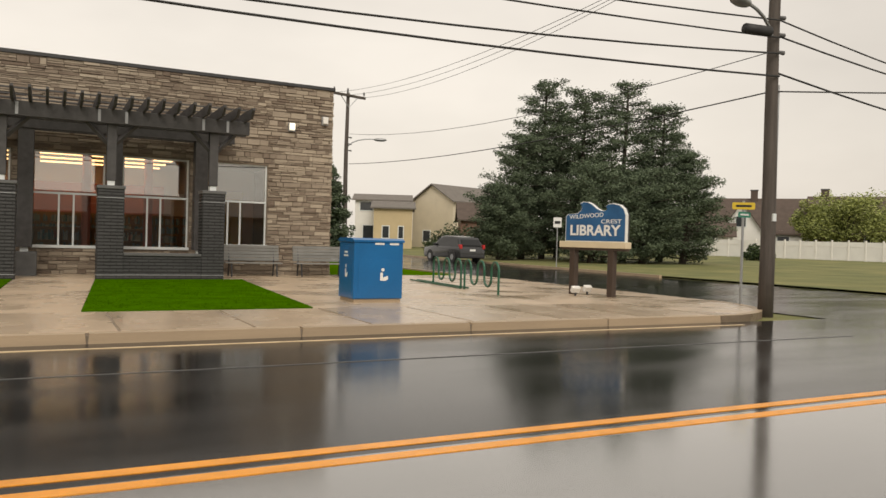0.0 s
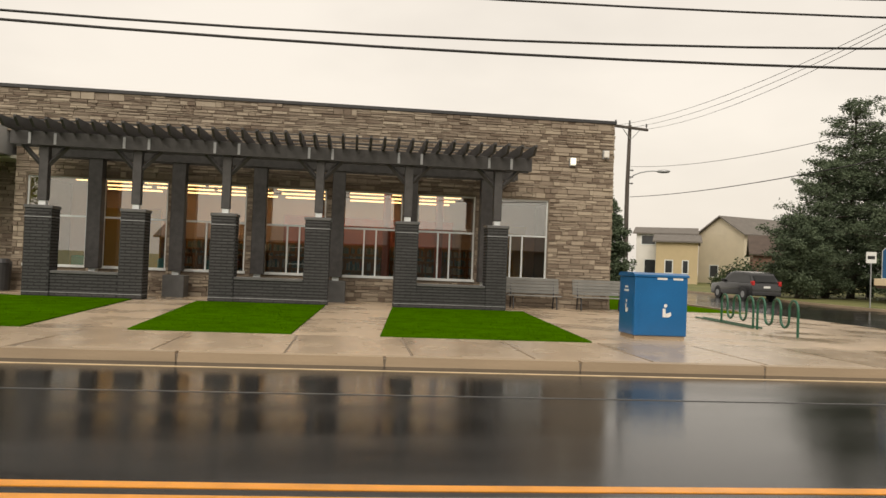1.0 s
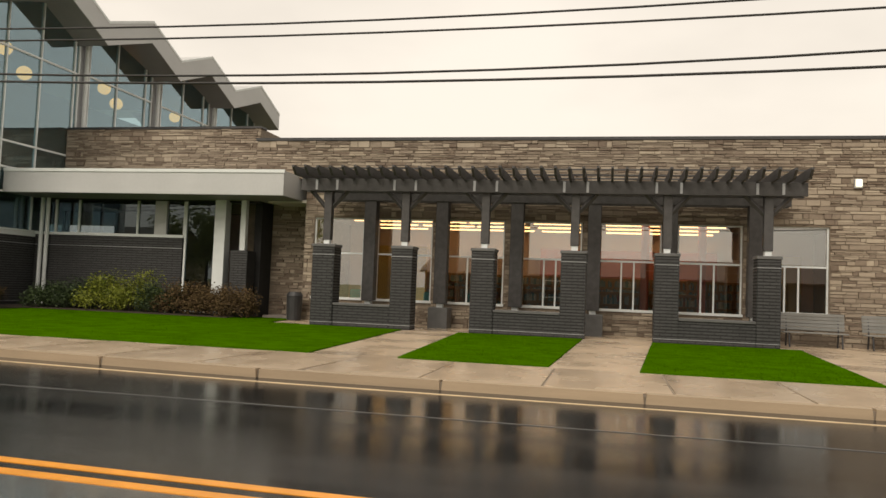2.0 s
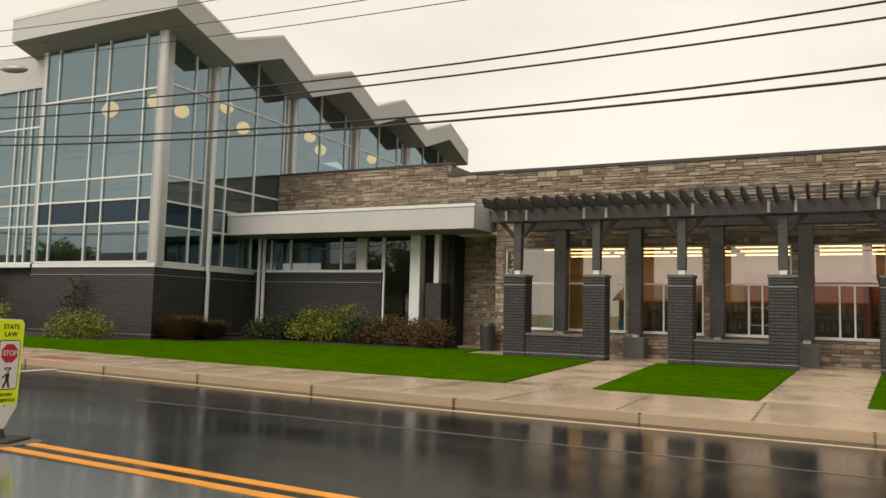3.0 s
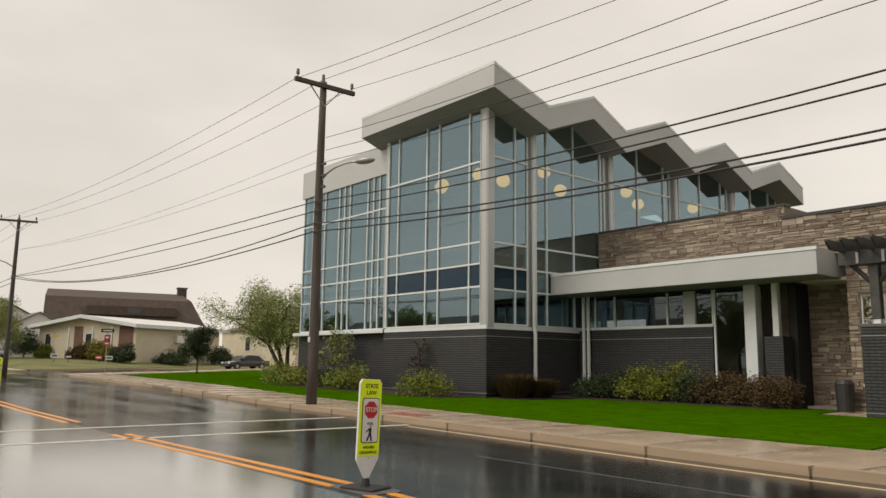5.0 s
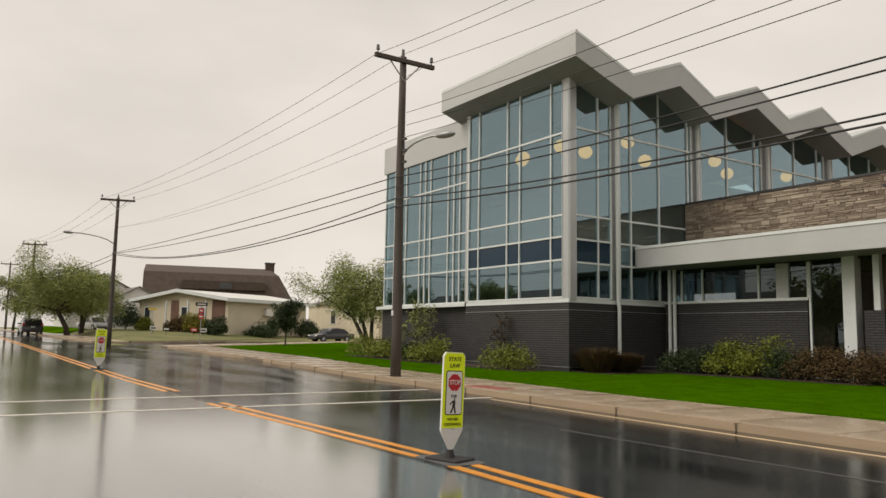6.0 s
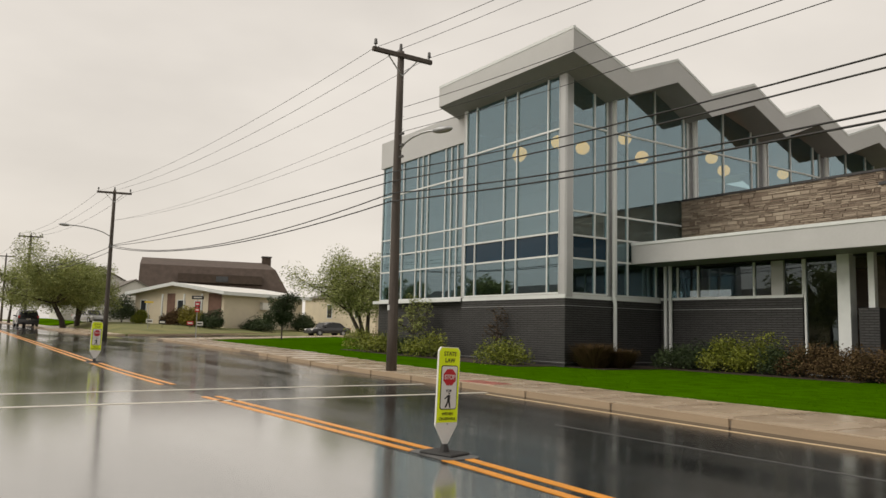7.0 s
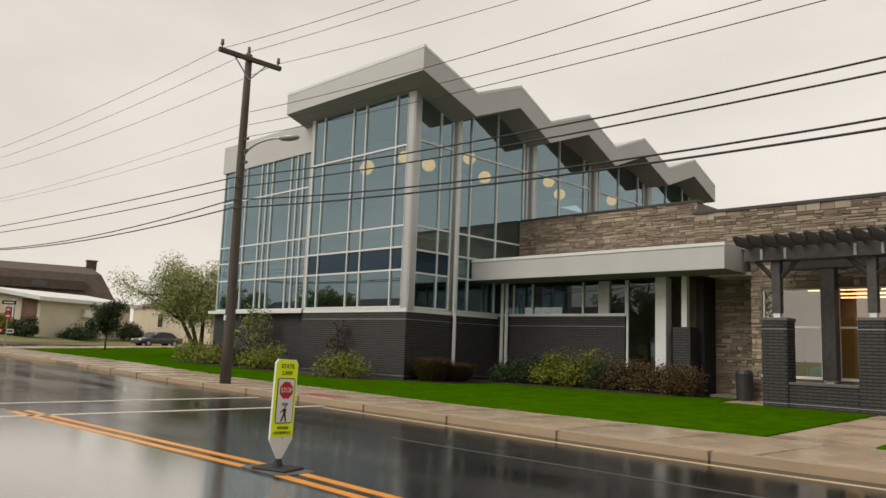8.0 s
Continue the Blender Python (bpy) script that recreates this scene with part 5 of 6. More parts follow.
def broadleaf(x, y, h, spread, seed, label, lean=(0.0, 0.0), count=9000, size=0.11, mat=None, stems=1, trunk=0.16, gap=1.0):
    rnd, z = random.Random(seed), gz(x, y)
    t = thing("tree", (x, y, z), label, "tree")
    bm = bmesh.new()
    limbs = bmesh.new()
    centres = []
    for s in range(stems):
        dx, dy = (rnd.uniform(-0.6, 0.6) * (stems > 1) + lean[0], rnd.uniform(-0.6, 0.6) * (stems > 1) + lean[1])
        fork = Vector((x + dx, y + dy, z + h * 0.34))
        tube(bm, [(x + dx * 0.2, y + dy * 0.2, z - 0.1), (x + dx * 0.35, y + dy * 0.35, z + h * 0.12), fork], [trunk * 1.25, trunk, trunk * 0.75], 9)
        for k in range(int(9 / stems) + 3):
            a, e = k * 2.4 + rnd.uniform(-0.5, 0.5), rnd.uniform(0.15, 1.25)
            reach = spread * rnd.uniform(0.6, 1.05)
            tip = fork + Vector((math.cos(a) * reach * math.cos(e), math.sin(a) * reach * math.cos(e), (h * 0.64) * math.sin(e) * rnd.uniform(0.75, 1.0)))
            mid = fork.lerp(tip, 0.5) + Vector((rnd.uniform(-0.3, 0.3), rnd.uniform(-0.3, 0.3), rnd.uniform(0, 0.3)))
            tube(limbs, [fork, mid, tip], [trunk * 0.5, trunk * 0.3, 0.015], 6)
            for j in range(5):
                p = fork.lerp(mid, 0.7) if j == 0 else mid.lerp(tip, rnd.uniform(0.2, 1.1))
                c = p + Vector((rnd.uniform(-1, 1), rnd.uniform(-1, 1), rnd.uniform(-0.5, 0.8))) * spread * 0.26
                tube(limbs, [p, c], [0.03, 0.01], 4)
                centres.append((c, spread * rnd.uniform(0.16, 0.32) * gap))
    part("trunk", bm, BARK, t, "", True)
    part("branching", limbs, BARK, t)
    leaf_part("crown", leaves(rnd, centres, count, 1.0, size, 0.75), mat or LEAF, t, "loose small leaves with gaps of sky")


x, y = place(62.0, 49)
broadleaf(x, y, 6.5, 4.0, 31, "small-leaved spreading tree beside the tower lawn", (-0.4, -0.3), count=30000, size=0.07, stems=3, gap=0.92, trunk=0.14)
x, y = place(82.5, 86)
broadleaf(x, y, 7.4, 5.4, 32, "leaning street tree with full yellowish-green crown", (0.1, -1.3), 40000, 0.11, trunk=0.26, gap=1.1)
x, y = place(81.9, 91)
broadleaf(x, y, 6.6, 4.2, 33, "street tree with a full green crown", (0.5, 0.2), 20000, 0.11, trunk=0.2, stems=2)
x, y = place(85.9, 112)
broadleaf(x, y, 7.2, 4.0, 34, "distant street tree with a full green crown", (0.2, 0.2), 9000, 0.14)
x, y = place(68.2, 58)
broadleaf(x, y, 3.5, 1.6, 35, "small dark ornamental tree on the lawn", count=12000, size=0.07, mat=DARK_LEAF, trunk=0.06)
x, y = place(52.4, 32.0)
broadleaf(x, y, 2.6, 0.8, 36, "thin nearly bare young tree before the brick base", count=260, size=0.05, mat=RED_LEAF, trunk=0.03)
x, y = place(58.6, 37)
broadleaf(x, y, 3.2, 1.0, 37, "young yellow-green tree before the brick base", count=1500, size=0.06, mat=LEAF, trunk=0.035)
for az, d, h, w, s in ((-55.4, 86, 6.3, 4.6, 41), (-53.4, 88, 5.6, 2.8, 42), (-58.8, 90, 6.4, 5.0, 43), (-45.2, 98, 5.6, 3.5, 44)):
    x, y = place(az, d)
    broadleaf(x, y, h, w, s, "rounded green tree behind the white fence", count=9000, size=0.16)
x, y = place(-18.6, 40.0)
pine(x, y, 5.0, 1.2, 45)


def shrub(x, y, w, h, seed, mat, label, count=1800, size=0.05, lift=0.14, grassy=False):
    rnd, z = random.Random(seed), gz(x, y) + lift
    t = thing("shrub", (x, y, z), label, "shrub", "shrubs planted by the buildings")
    if grassy:
        verts, faces = [], []
        for _ in range(count):
            a, r = rnd.uniform(0, 6.28), w * 0.25 * rnd.random() ** 0.5
            p = Vector((x + r * math.cos(a), y + r * math.sin(a), z))
            lean, k = rnd.uniform(0.05, 0.62), len(verts)
            tip = p + Vector((math.cos(a) * w * lean * 0.8, math.sin(a) * w * lean * 0.8, h * rnd.uniform(0.25, 1.0)))
            midp = p.lerp(tip, 0.55) + Vector((0, 0, h * 0.12))
            s = Vector((-math.sin(a), math.cos(a), 0)) * 0.012
            verts += [p - s, p + s, midp + s, tip, midp - s]
            faces += [(k, k + 1, k + 2, k + 4), (k + 4, k + 2, k + 3)]
        leaf_part("foliage", (verts, faces), mat, t, "long arching dry blades")
        return
    bm = bmesh.new()
    centres = []
    for k in range(9):
        a, e = k * 2.4, rnd.uniform(0.2, 1.0)
        tip = Vector((x + math.cos(a) * w * 0.42 * e, y + math.sin(a) * w * 0.3 * e, z + h * rnd.uniform(0.45, 0.85)))
        tube(bm, [(x, y, z - 0.05), tip], [0.02, 0.008], 5)
        centres.append((tip - Vector((0, 0, h * 0.18)), w * rnd.uniform(0.17, 0.26)))
        centres.append((Vector((x + math.cos(a) * w * 0.36, y + math.sin(a) * w * 0.3, z + h * 0.28)), w * 0.2))
    part("branching", bm, BARK, t)
    leaf_part("foliage", leaves(rnd, centres, count, 1.0, size, h / w * 1.1), mat, t, "small dense leaves")


SHRUBS = [
    (-35.4, 18.9, 2.2, 1.2, SHRUB_LEAF), (-33.4, 18.7, 1.8, 1.0, SHRUB_LEAF), (-31.0, 18.8, 1.3, 1.0, DARK_LEAF), (-29.3, 18.5, 1.8, 1.15, SHRUB_LEAF), (-23.6, 18.5, 1.9, 0.95, SHRUB_LEAF),
    (-19.7, 23.9, 1.5, 0.9, DARK_LEAF), (-18.6, 24.2, 1.5, 1.15, DARK_LEAF), (-17.6, 24.0, 1.6, 1.3, SHRUB_LEAF), (-16.5, 24.1, 1.7, 1.5, SHRUB_LEAF), (-15.4, 24.1, 1.4, 1.1, DARK_LEAF)]
for k, (x, y, w, h, mat) in enumerate(SHRUBS):
    shrub(x, y, w * 1.3, h * 1.15, 60 + k, mat, "leafy %s shrub in the bed by the brick wall" % ("yellow-green" if mat is SHRUB_LEAF else "dark green"), 3600, 0.055)
for k, (x, y, w, h) in enumerate(((-14.5, 24.0, 2.0, 1.35), (-13.4, 23.9, 2.0, 1.2), (-12.4, 23.7, 1.8, 1.25))):
    shrub(x, y, w, h, 90 + k, RED_LEAF, "reddish-brown autumn shrub in the bed by the entrance", 3600, 0.05)
for k, (x, y, w, h) in enumerate(((-20.7, 20.5, 1.1, 1.0), (-20.5, 21.6, 1.0, 0.8))):
    shrub(x, y, w * 1.5, h, 80 + k, RED_LEAF, "clump of reddish-brown ornamental grass in the bed", 2600, grassy=True)
for az, d, w, h, mat, lab in ((74.5, 84.5, 2.9, 2.4, GOLD_LEAF, "golden-yellow shrub before the cream house"), (73.1, 83.0, 2.7, 2.3, DARK_LEAF, "dark green shrub at the house corner"), (75.6, 86.5, 3.4, 2.0, RED_LEAF, "reddish shrub before the cream house"),
                              (69.9, 86.5, 4.2, 1.5, DARK_LEAF, "low rounded hedge along the siding"), (66.6, 92.0, 3.2, 2.7, DARK_LEAF, "dark rounded shrub by the driveway"), (79.1, 97.0, 4.4, 4.0, DARK_LEAF, "large dark evergreen shrub beside the house"), (77.9, 91.0, 2.2, 1.7, SHRUB_LEAF, "low green shrub beside the house")):
    x, y = place(az, d)
    shrub(x, y, w, h, int(az * 7), mat, lab, 5000, 0.11, 0.1)
for az, d, w, h in ((-29.5, 66, 5.0, 3.0), (-27.6, 70, 4.0, 2.2), (-50.0, 70, 2.6, 1.5)):
    x, y = place(az, d)
    shrub(x, y, w, h, int(d * 3), DARK_LEAF, "dark rounded shrub before the houses", 2600, 0.16, 0.05)
bm = bmesh.new()
for q in ((-36.6, -22.0, 17.9, 19.84), (-21.55, -19.6, 20.0, 23.0), (-21.55, -12.2, 23.0, 25.2)):
    box(bm, q[0], q[1], q[2], q[3], 0.02, 0.175)
    for v in bm.verts[-8:]:
        v.co.z += gz(v.co.x)
solid("planting_bed", bm, MULCH, "dark mulch bed along the brick wall", "planting bed", kind="structure")


# ---- cars ----
CAR_GLASS = material("dark_car_glass", (0.008, 0.009, 0.01), rough=0.06, vary=0.1, bump=0, spec=0.5)
TAIL = material("red_tail_lamp", (0.45, 0.02, 0.02), rough=0.2, vary=0.1, bump=0)
HEAD = material("pale_head_lamp", (0.7, 0.7, 0.68), rough=0.15, vary=0.1, bump=0)


def car(x, y, heading, length, height, width, paint, label, boxy=False, tail_lit=False):
    """A car on wheels; heading in degrees from +x, turning left."""
    z = gz(x, y)
    c = thing("car", (x, y, z), label, "car", "parked and passing cars")
    m = Matrix.Translation((x, y, z)) @ Matrix.Rotation(radians(heading), 4, "Z")
    L, H, W2 = length / 2, height, width / 2

    def shape(outline, y0, y1, mat, name, lab="", pinch=None, bevel=0.0, parent=c):
        bm = bmesh.new()
        prism(bm, outline, "y", y0, y1)
        if pinch:
            for v in bm.verts:
                if v.co.z > pinch[0]:
                    v.co.y *= pinch[1]
        if bevel:
            bmesh.ops.bevel(bm, geom=[e for e in bm.edges if len(e.link_faces) == 2 and e.calc_face_angle(0) > 0.35], offset=bevel, segments=2, affect="EDGES", profile=0.6)
        for v in bm.verts:
            v.co = m @ v.co
        return part(name, bm, mat, parent, lab, bevel > 0)
    belt = H * 0.6
    rear = -L
    if boxy:
        low = [(rear, 0.28), (L - 0.05, 0.28), (L, 0.5), (L - 0.08, belt - 0.12), (L * 0.42, belt), (rear + 0.05, belt), (rear - 0.0, belt * 0.75)]
        cab = [(rear + 0.06, belt - 0.02), (L * 0.5, belt - 0.02), (L * 0.12, H - 0.06), (-0.1, H), (rear + 0.7, H - 0.06), (rear + 0.5, H - 0.12)]
    else:
        low = [(rear, 0.3), (L - 0.05, 0.26), (L, 0.5), (L - 0.12, belt - 0.16), (L * 0.48, belt), (-L * 0.7, belt + 0.03), (rear + 0.03, belt - 0.02)]
        cab = [(-L * 0.75, belt), (L * 0.5, belt - 0.02), (L * 0.1, H - 0.04), (-L * 0.15, H), (-L * 0.5, H - 0.1)]
    body = shape(low, -W2, W2, paint, "body", bevel=0.07)
    roofp = shape(cab, -W2 * 0.93, W2 * 0.93, paint, "cabin", pinch=(belt + 0.15, 0.84), bevel=0.05)
    inset = [(u * 0.93 + (rear * 0.03), belt + 0.03 + (v - belt) * 0.8) for u, v in cab]
    shape(inset, -W2 * 0.965, W2 * 0.965, CAR_GLASS, "side_glass", "dark side windows", pinch=(belt + 0.15, 0.885), parent=roofp)
    for u in (0.02, 0.45):
        shape([(rear * u - 0.05, belt), (rear * u + 0.04, belt), (rear * u + 0.02, H - 0.1), (rear * u - 0.03, H - 0.1)], -W2 * 0.95, W2 * 0.95, paint, "pillar", pinch=(belt + 0.15, 0.87), parent=roofp)
    mx = m
    ends = [(rear + 0.09, rear + 0.4)] if boxy else [(-L * 0.73, -L * 0.53)]
    a, b = ends[0]
    part("rear_glass", bar(-0.015, 0.015, -W2 * 0.72, W2 * 0.72, 0, (H - belt) * 0.72, m=mx @ Matrix.Translation((a - 0.03, 0, belt + 0.06)) @ Matrix.Rotation(0.68 if boxy else 0.9, 4, "Y")), CAR_GLASS, roofp)
    part("windscreen", bar(-0.015, 0.015, -W2 * 0.76, W2 * 0.76, 0, (H - belt) * 1.05, m=mx @ Matrix.Translation((L * 0.47, 0, belt + 0.05)) @ Matrix.Rotation(-0.75, 4, "Y")), CAR_GLASS, roofp)
    for s in (-1, 1):
        part("tail_lamp", bar(rear - 0.02, rear + 0.2, s * W2 * 0.8, s * W2 * 0.985, belt - 0.14, belt + (0.12 if boxy else 0.0), bevel=0.02, m=mx), TAIL, body, "red tail lamp")
        part("head_lamp", bar(L - 0.35, L - 0.03, s * W2 * 0.55, s * W2 * 0.94, belt - 0.32, belt - 0.16, bevel=0.03, m=mx), HEAD, body, "pale head lamp")
        part("mirror", bar(L * 0.3, L * 0.36, s * W2 * 0.95, s * (W2 + 0.14), belt + 0.04, belt + 0.17, bevel=0.02, m=mx), paint, body)
    part("number_plate", bar(rear - 0.035, rear - 0.01, -0.2, 0.2, belt * 0.72, belt * 0.72 + 0.12, m=mx), SIGN_WHITE, body)
    part("bumper", bar(rear - 0.06, rear + 0.1, -W2 * 0.95, W2 * 0.95, 0.3, 0.52, bevel=0.04, m=mx), DARK, body)
    part("bumper", bar(L - 0.1, L + 0.05, -W2 * 0.9, W2 * 0.9, 0.26, 0.42, bevel=0.04, m=mx), DARK, body)
    r = 0.34 if boxy else 0.32
    for u in (-L * 0.6, L * 0.62):
        for s in (-1, 1):
            bm = bmesh.new()
            rod(bm, mx @ Vector((u, s * (W2 - 0.2), r)), mx @ Vector((u, s * (W2 + 0.012), r)), r, r, 20)
            wheel = part("wheel", bm, RUBBER, c, "black tyre")
            bm = bmesh.new()
            rod(bm, mx @ Vector((u, s * (W2 - 0.02), r)), mx @ Vector((u, s * (W2 + 0.02), r)), r * 0.62, r * 0.55, 14)
            part("rim", bm, GREY_METAL, wheel, "grey alloy rim")
            bm = bmesh.new()
            rod(bm, mx @ Vector((u, s * (W2 - 0.06), r + 0.02)), mx @ Vector((u, s * (W2 + 0.005), r + 0.02)), r * 1.16, r * 1.16, 20)
            part("wheel_arch", bm, DARK, body)
    return c


PAINT_GREY = material("dark_grey_car_paint", (0.04, 0.041, 0.044), rough=0.25, metal=0.4, vary=0.08, bump=0, coat=0.6)
PAINT_BLACK = material("black_car_paint", (0.012, 0.013, 0.018), rough=0.2, vary=0.08, bump=0, coat=0.7)
PAINT_SILVER = material("silver_car_paint", (0.4, 0.4, 0.4), rough=0.3, metal=0.5, vary=0.06, bump=0, coat=0.5)
car(23.4, 43.4, 92, 4.7, 1.68, 1.85, PAINT_GREY, "dark grey sport-utility car on the wet side street", True)
x, y = place(84.9, 92)
car(x, y, 181, 4.8, 1.8, 1.95, PAINT_GREY, "dark grey sport-utility car driving away down the street", True)
x, y = place(64.9, 81)
car(x, y, -84, 4.6, 1.45, 1.8, PAINT_BLACK, "black saloon car parked by the lawn")
x, y = place(81.1, 95)
car(x, y, 20, 4.6, 1.5, 1.8, PAINT_SILVER, "silver car parked behind the street trees")
x, y = place(-19.6, 50)
car(x, y, 150, 4.4, 1.5, 1.8, PAINT_SILVER, "pale car half hidden behind the stone wing")


# ---- houses ----
SIDING_CREAM = material("cream_siding", (0.62, 0.55, 0.42), rough=0.6, vary=0.08, scale=0.8, fine=12, bump=0.05)
SIDING_WHITE = material("white_siding", (0.7, 0.69, 0.66), rough=0.6, vary=0.08, scale=0.8, fine=12, bump=0.05)
SIDING_TAN = material("tan_siding", (0.5, 0.40, 0.24), rough=0.65, vary=0.1, scale=0.8, fine=12, bump=0.05)
BRICK_RED = material("red_brick_wall", (0.17, 0.095, 0.07), rough=0.8, vary=0.25, scale=2, fine=25, bump=0.3)
SHINGLE_BROWN = material("brown_shingle", (0.085, 0.062, 0.05), rough=0.85, vary=0.25, scale=1.5, fine=20, bump=0.4)
SHINGLE_GREY = material("grey_shingle", (0.15, 0.135, 0.12), rough=0.85, vary=0.2, scale=1.5, fine=20, bump=0.4)
HOUSE_GLASS = material("dim_house_glass", (0.03, 0.035, 0.04), rough=0.08, vary=0.2, bump=0, spec=0.7)


def house(at, turn, w, d, eave, ridge, wall, roofing, label, windows=(), gable_x=True, over=0.4, chimney=None, boards=True):
    """A house: w wide along its own x, d deep along y, front at y = 0. windows: (face, u, z, width, height)."""
    x, y = at
    z = gz(x, y) + 0.05
    h = thing("house", (x, y, z), label, "house", "houses round the street")
    m = Matrix.Translation((x, y, z)) @ Matrix.Rotation(radians(turn), 4, "Z")

    def put(nm, bm, mat, lab="", parent=h):
        for v in bm.verts:
            v.co = m @ v.co
        return part(nm, bm, mat, parent, lab)
    bm = bmesh.new()
    if gable_x:
        prism(bm, [(0, -0.5), (d, -0.5), (d, eave), (d / 2, ridge - 0.12), (0, eave)], "x", 0, w)
        roof_line = [(-over, eave - over * (ridge - eave) / (d / 2)), (d / 2, ridge), (d + over, eave - over * (ridge - eave) / (d / 2))]
        axis, a, b = "x", -over, w + over
    else:
        prism(bm, [(0, -0.5), (w, -0.5), (w, eave), (w / 2, ridge - 0.12), (0, eave)], "y", 0, d)
        roof_line = [(-over, eave - over * (ridge - eave) / (w / 2)), (w / 2, ridge), (w + over, eave - over * (ridge - eave) / (w / 2))]
        axis, a, b = "y", -over, d + over
    wallp = put("wall", bm, wall)
    bm = bmesh.new()
    prism(bm, roof_line + [(p, q - 0.16) for p, q in roof_line[::-1]], axis, a, b)
    roofp = put("roof", bm, roofing)
    if boards:
        bm = bmesh.new()
        for k in range(int(eave / 0.22)):
            for q in ((0, w, -0.02, 0.0), (0, w, d, d + 0.02)):
                box(bm, *q, k * 0.22, k * 0.22 + 0.2)
            for q in ((-0.02, 0.0, 0, d), (w, w + 0.02, 0, d)):
                box(bm, *q, k * 0.22, k * 0.22 + 0.2)
        ob = put("siding", bm, wall, "lapped boards", wallp)
        ob["kind"] = "stuff"
    for face, u, wz, ww, wh in windows:
        if face == "front":
            f = lambda e, o0, o1, z0, z1, p, q: bar(p, q, -o1, -o0, z0, z1)
        elif face == "right":
            f = lambda e, o0, o1, z0, z1, p, q: bar(w + o0, w + o1, p, q, z0, z1)
        else:
            f = lambda e, o0, o1, z0, z1, p, q: bar(-o1, -o0, p, q, z0, z1)
        win = put("window", f(0, 0.021, 0.05, wz, wz + wh, u, u + ww), HOUSE_GLASS)
        for z0, z1, p, q in ((wz - 0.1, wz, u - 0.1, u + ww + 0.1), (wz + wh, wz + wh + 0.1, u - 0.1, u + ww + 0.1), (wz, wz + wh, u - 0.1, u), (wz, wz + wh, u + ww, u + ww + 0.1)):
            put("frame", f(0, 0.021, 0.08, z0, z1, p, q), ALU, "", win)
    if chimney:
        u, v, top = chimney
        ch = put("chimney", bar(u, u + 0.8, v, v + 0.7, eave, top), SHINGLE_BROWN, "", roofp)
        put("chimney_cap", bar(u - 0.06, u + 0.86, v - 0.06, v + 0.76, top, top + 0.12), CAP, "", ch)
    return h, put


# low cream house beyond the tower, and the big brown-roofed one behind it
hs, put = house((-95.0, 19.7), 25.5, 14.7, 12.5, 3.75, 4.7, SIDING_CREAM, SIDING_WHITE, "low cream-sided house with a white flat-pitched roof edge",
                [("front", 7.4, 1.1, 1.1, 1.6), ("front", 10.2, 0.3, 1.1, 2.3), ("front", 1.1, 1.1, 0.9, 1.6)], gable_x=False, over=0.8)
for e in (-0.84, 15.38):
    put("fascia", bar(e, e + 0.16, -0.84, 13.34, 3.28, 3.66), ALU, "white roof fascia")
for sgn in (-1, 1):
    bm = bmesh.new()
    prism(bm, [(7.35, 4.75), (7.35 + sgn * 8.15, 3.68), (7.35 + sgn * 8.15, 3.3), (7.35, 4.37)], "y", -0.9, -0.8)
    put("bargeboard", bm, ALU, "white sloping roof edge")
put("brick_panel", bar(12.3, 14.3, -0.06, -0.025, 0.0, 3.5), BRICK_RED, "red brick panel")
put("brick_panel", bar(5.6, 6.9, -0.06, -0.025, 0.0, 3.5), BRICK_RED, "red brick panel")
put("air_conditioner", bar(14.72, 15.2, 5.3, 6.5, 1.9, 2.7), WHITE, "white window air conditioner")
for u in (5.5, 9.1, 11.9):
    put("porch_post", bar(u, u + 0.14, -0.76, -0.62, -0.5, 3.4), ALU)
put("step", bar(10.0, 11.6, -1.3, -0.02, -0.4, 0.2), CONCRETE)
x0, y0 = place(78.2, 117)
bm = bmesh.new()
big = thing("house", (x0, y0, 1.0), "large house with a brown gambrel roof and brick chimney", "house", "houses round the street")
prof = [(0, 0.4), (14, 0.4), (14, 4.6), (12.2, 8.3), (7, 9.7), (1.8, 8.3), (0, 4.6)]
mm = Matrix.Translation((x0, y0, 0.6)) @ Matrix.Diagonal((1.33, 1.33, 1.13, 1)) @ Matrix.Rotation(radians(76), 4, "Z")


def big_part(nm, bm2, mat, lab=""):
    for v in bm2.verts:
        v.co = mm @ v.co
    return part(nm, bm2, mat, big, lab)


prism(bm, [(0.3, 0.4), (13.7, 0.4), (13.7, 4.7), (12, 8.2), (7, 9.5), (2, 8.2), (0.3, 4.7)], "x", 0.4, 13.6)
wallp = big_part("wall", bm, SIDING_TAN)
bm = bmesh.new()
rl = [(-0.3, 4.2), (1.8, 8.4), (7, 9.75), (12.2, 8.4), (14.3, 4.2)]
prism(bm, rl + [(u * 0.985 + 0.1, v - 0.2) for u, v in rl[::-1]], "x", 0, 16.4)
for v in bm.verts:
    if v.co.x > 10:
        v.co.x -= max(0.0, v.co.z - 4.2) * 0.42
bmesh.ops.triangulate(bm, faces=[f for f in bm.faces if len(f.verts) > 4])
big_part("roof", bm, SHINGLE_BROWN, "brown shingled gambrel roof")
big_part("dormer", bar(4, 13, 0.3, 2.5, 6.2, 7.3), SHINGLE_BROWN)
for u in (8.0,):
    big_part("window", bar(u, u + 1.3, 0.26, 0.3, 6.35, 7.1), HOUSE_GLASS)
big_part("chimney", bar(13.6, 14.6, 6.2, 7.2, 8.2, 10.5), SHINGLE_BROWN)
big_part("chimney_cap", bar(13.5, 14.7, 6.1, 7.3, 10.5, 10.65), CAP)
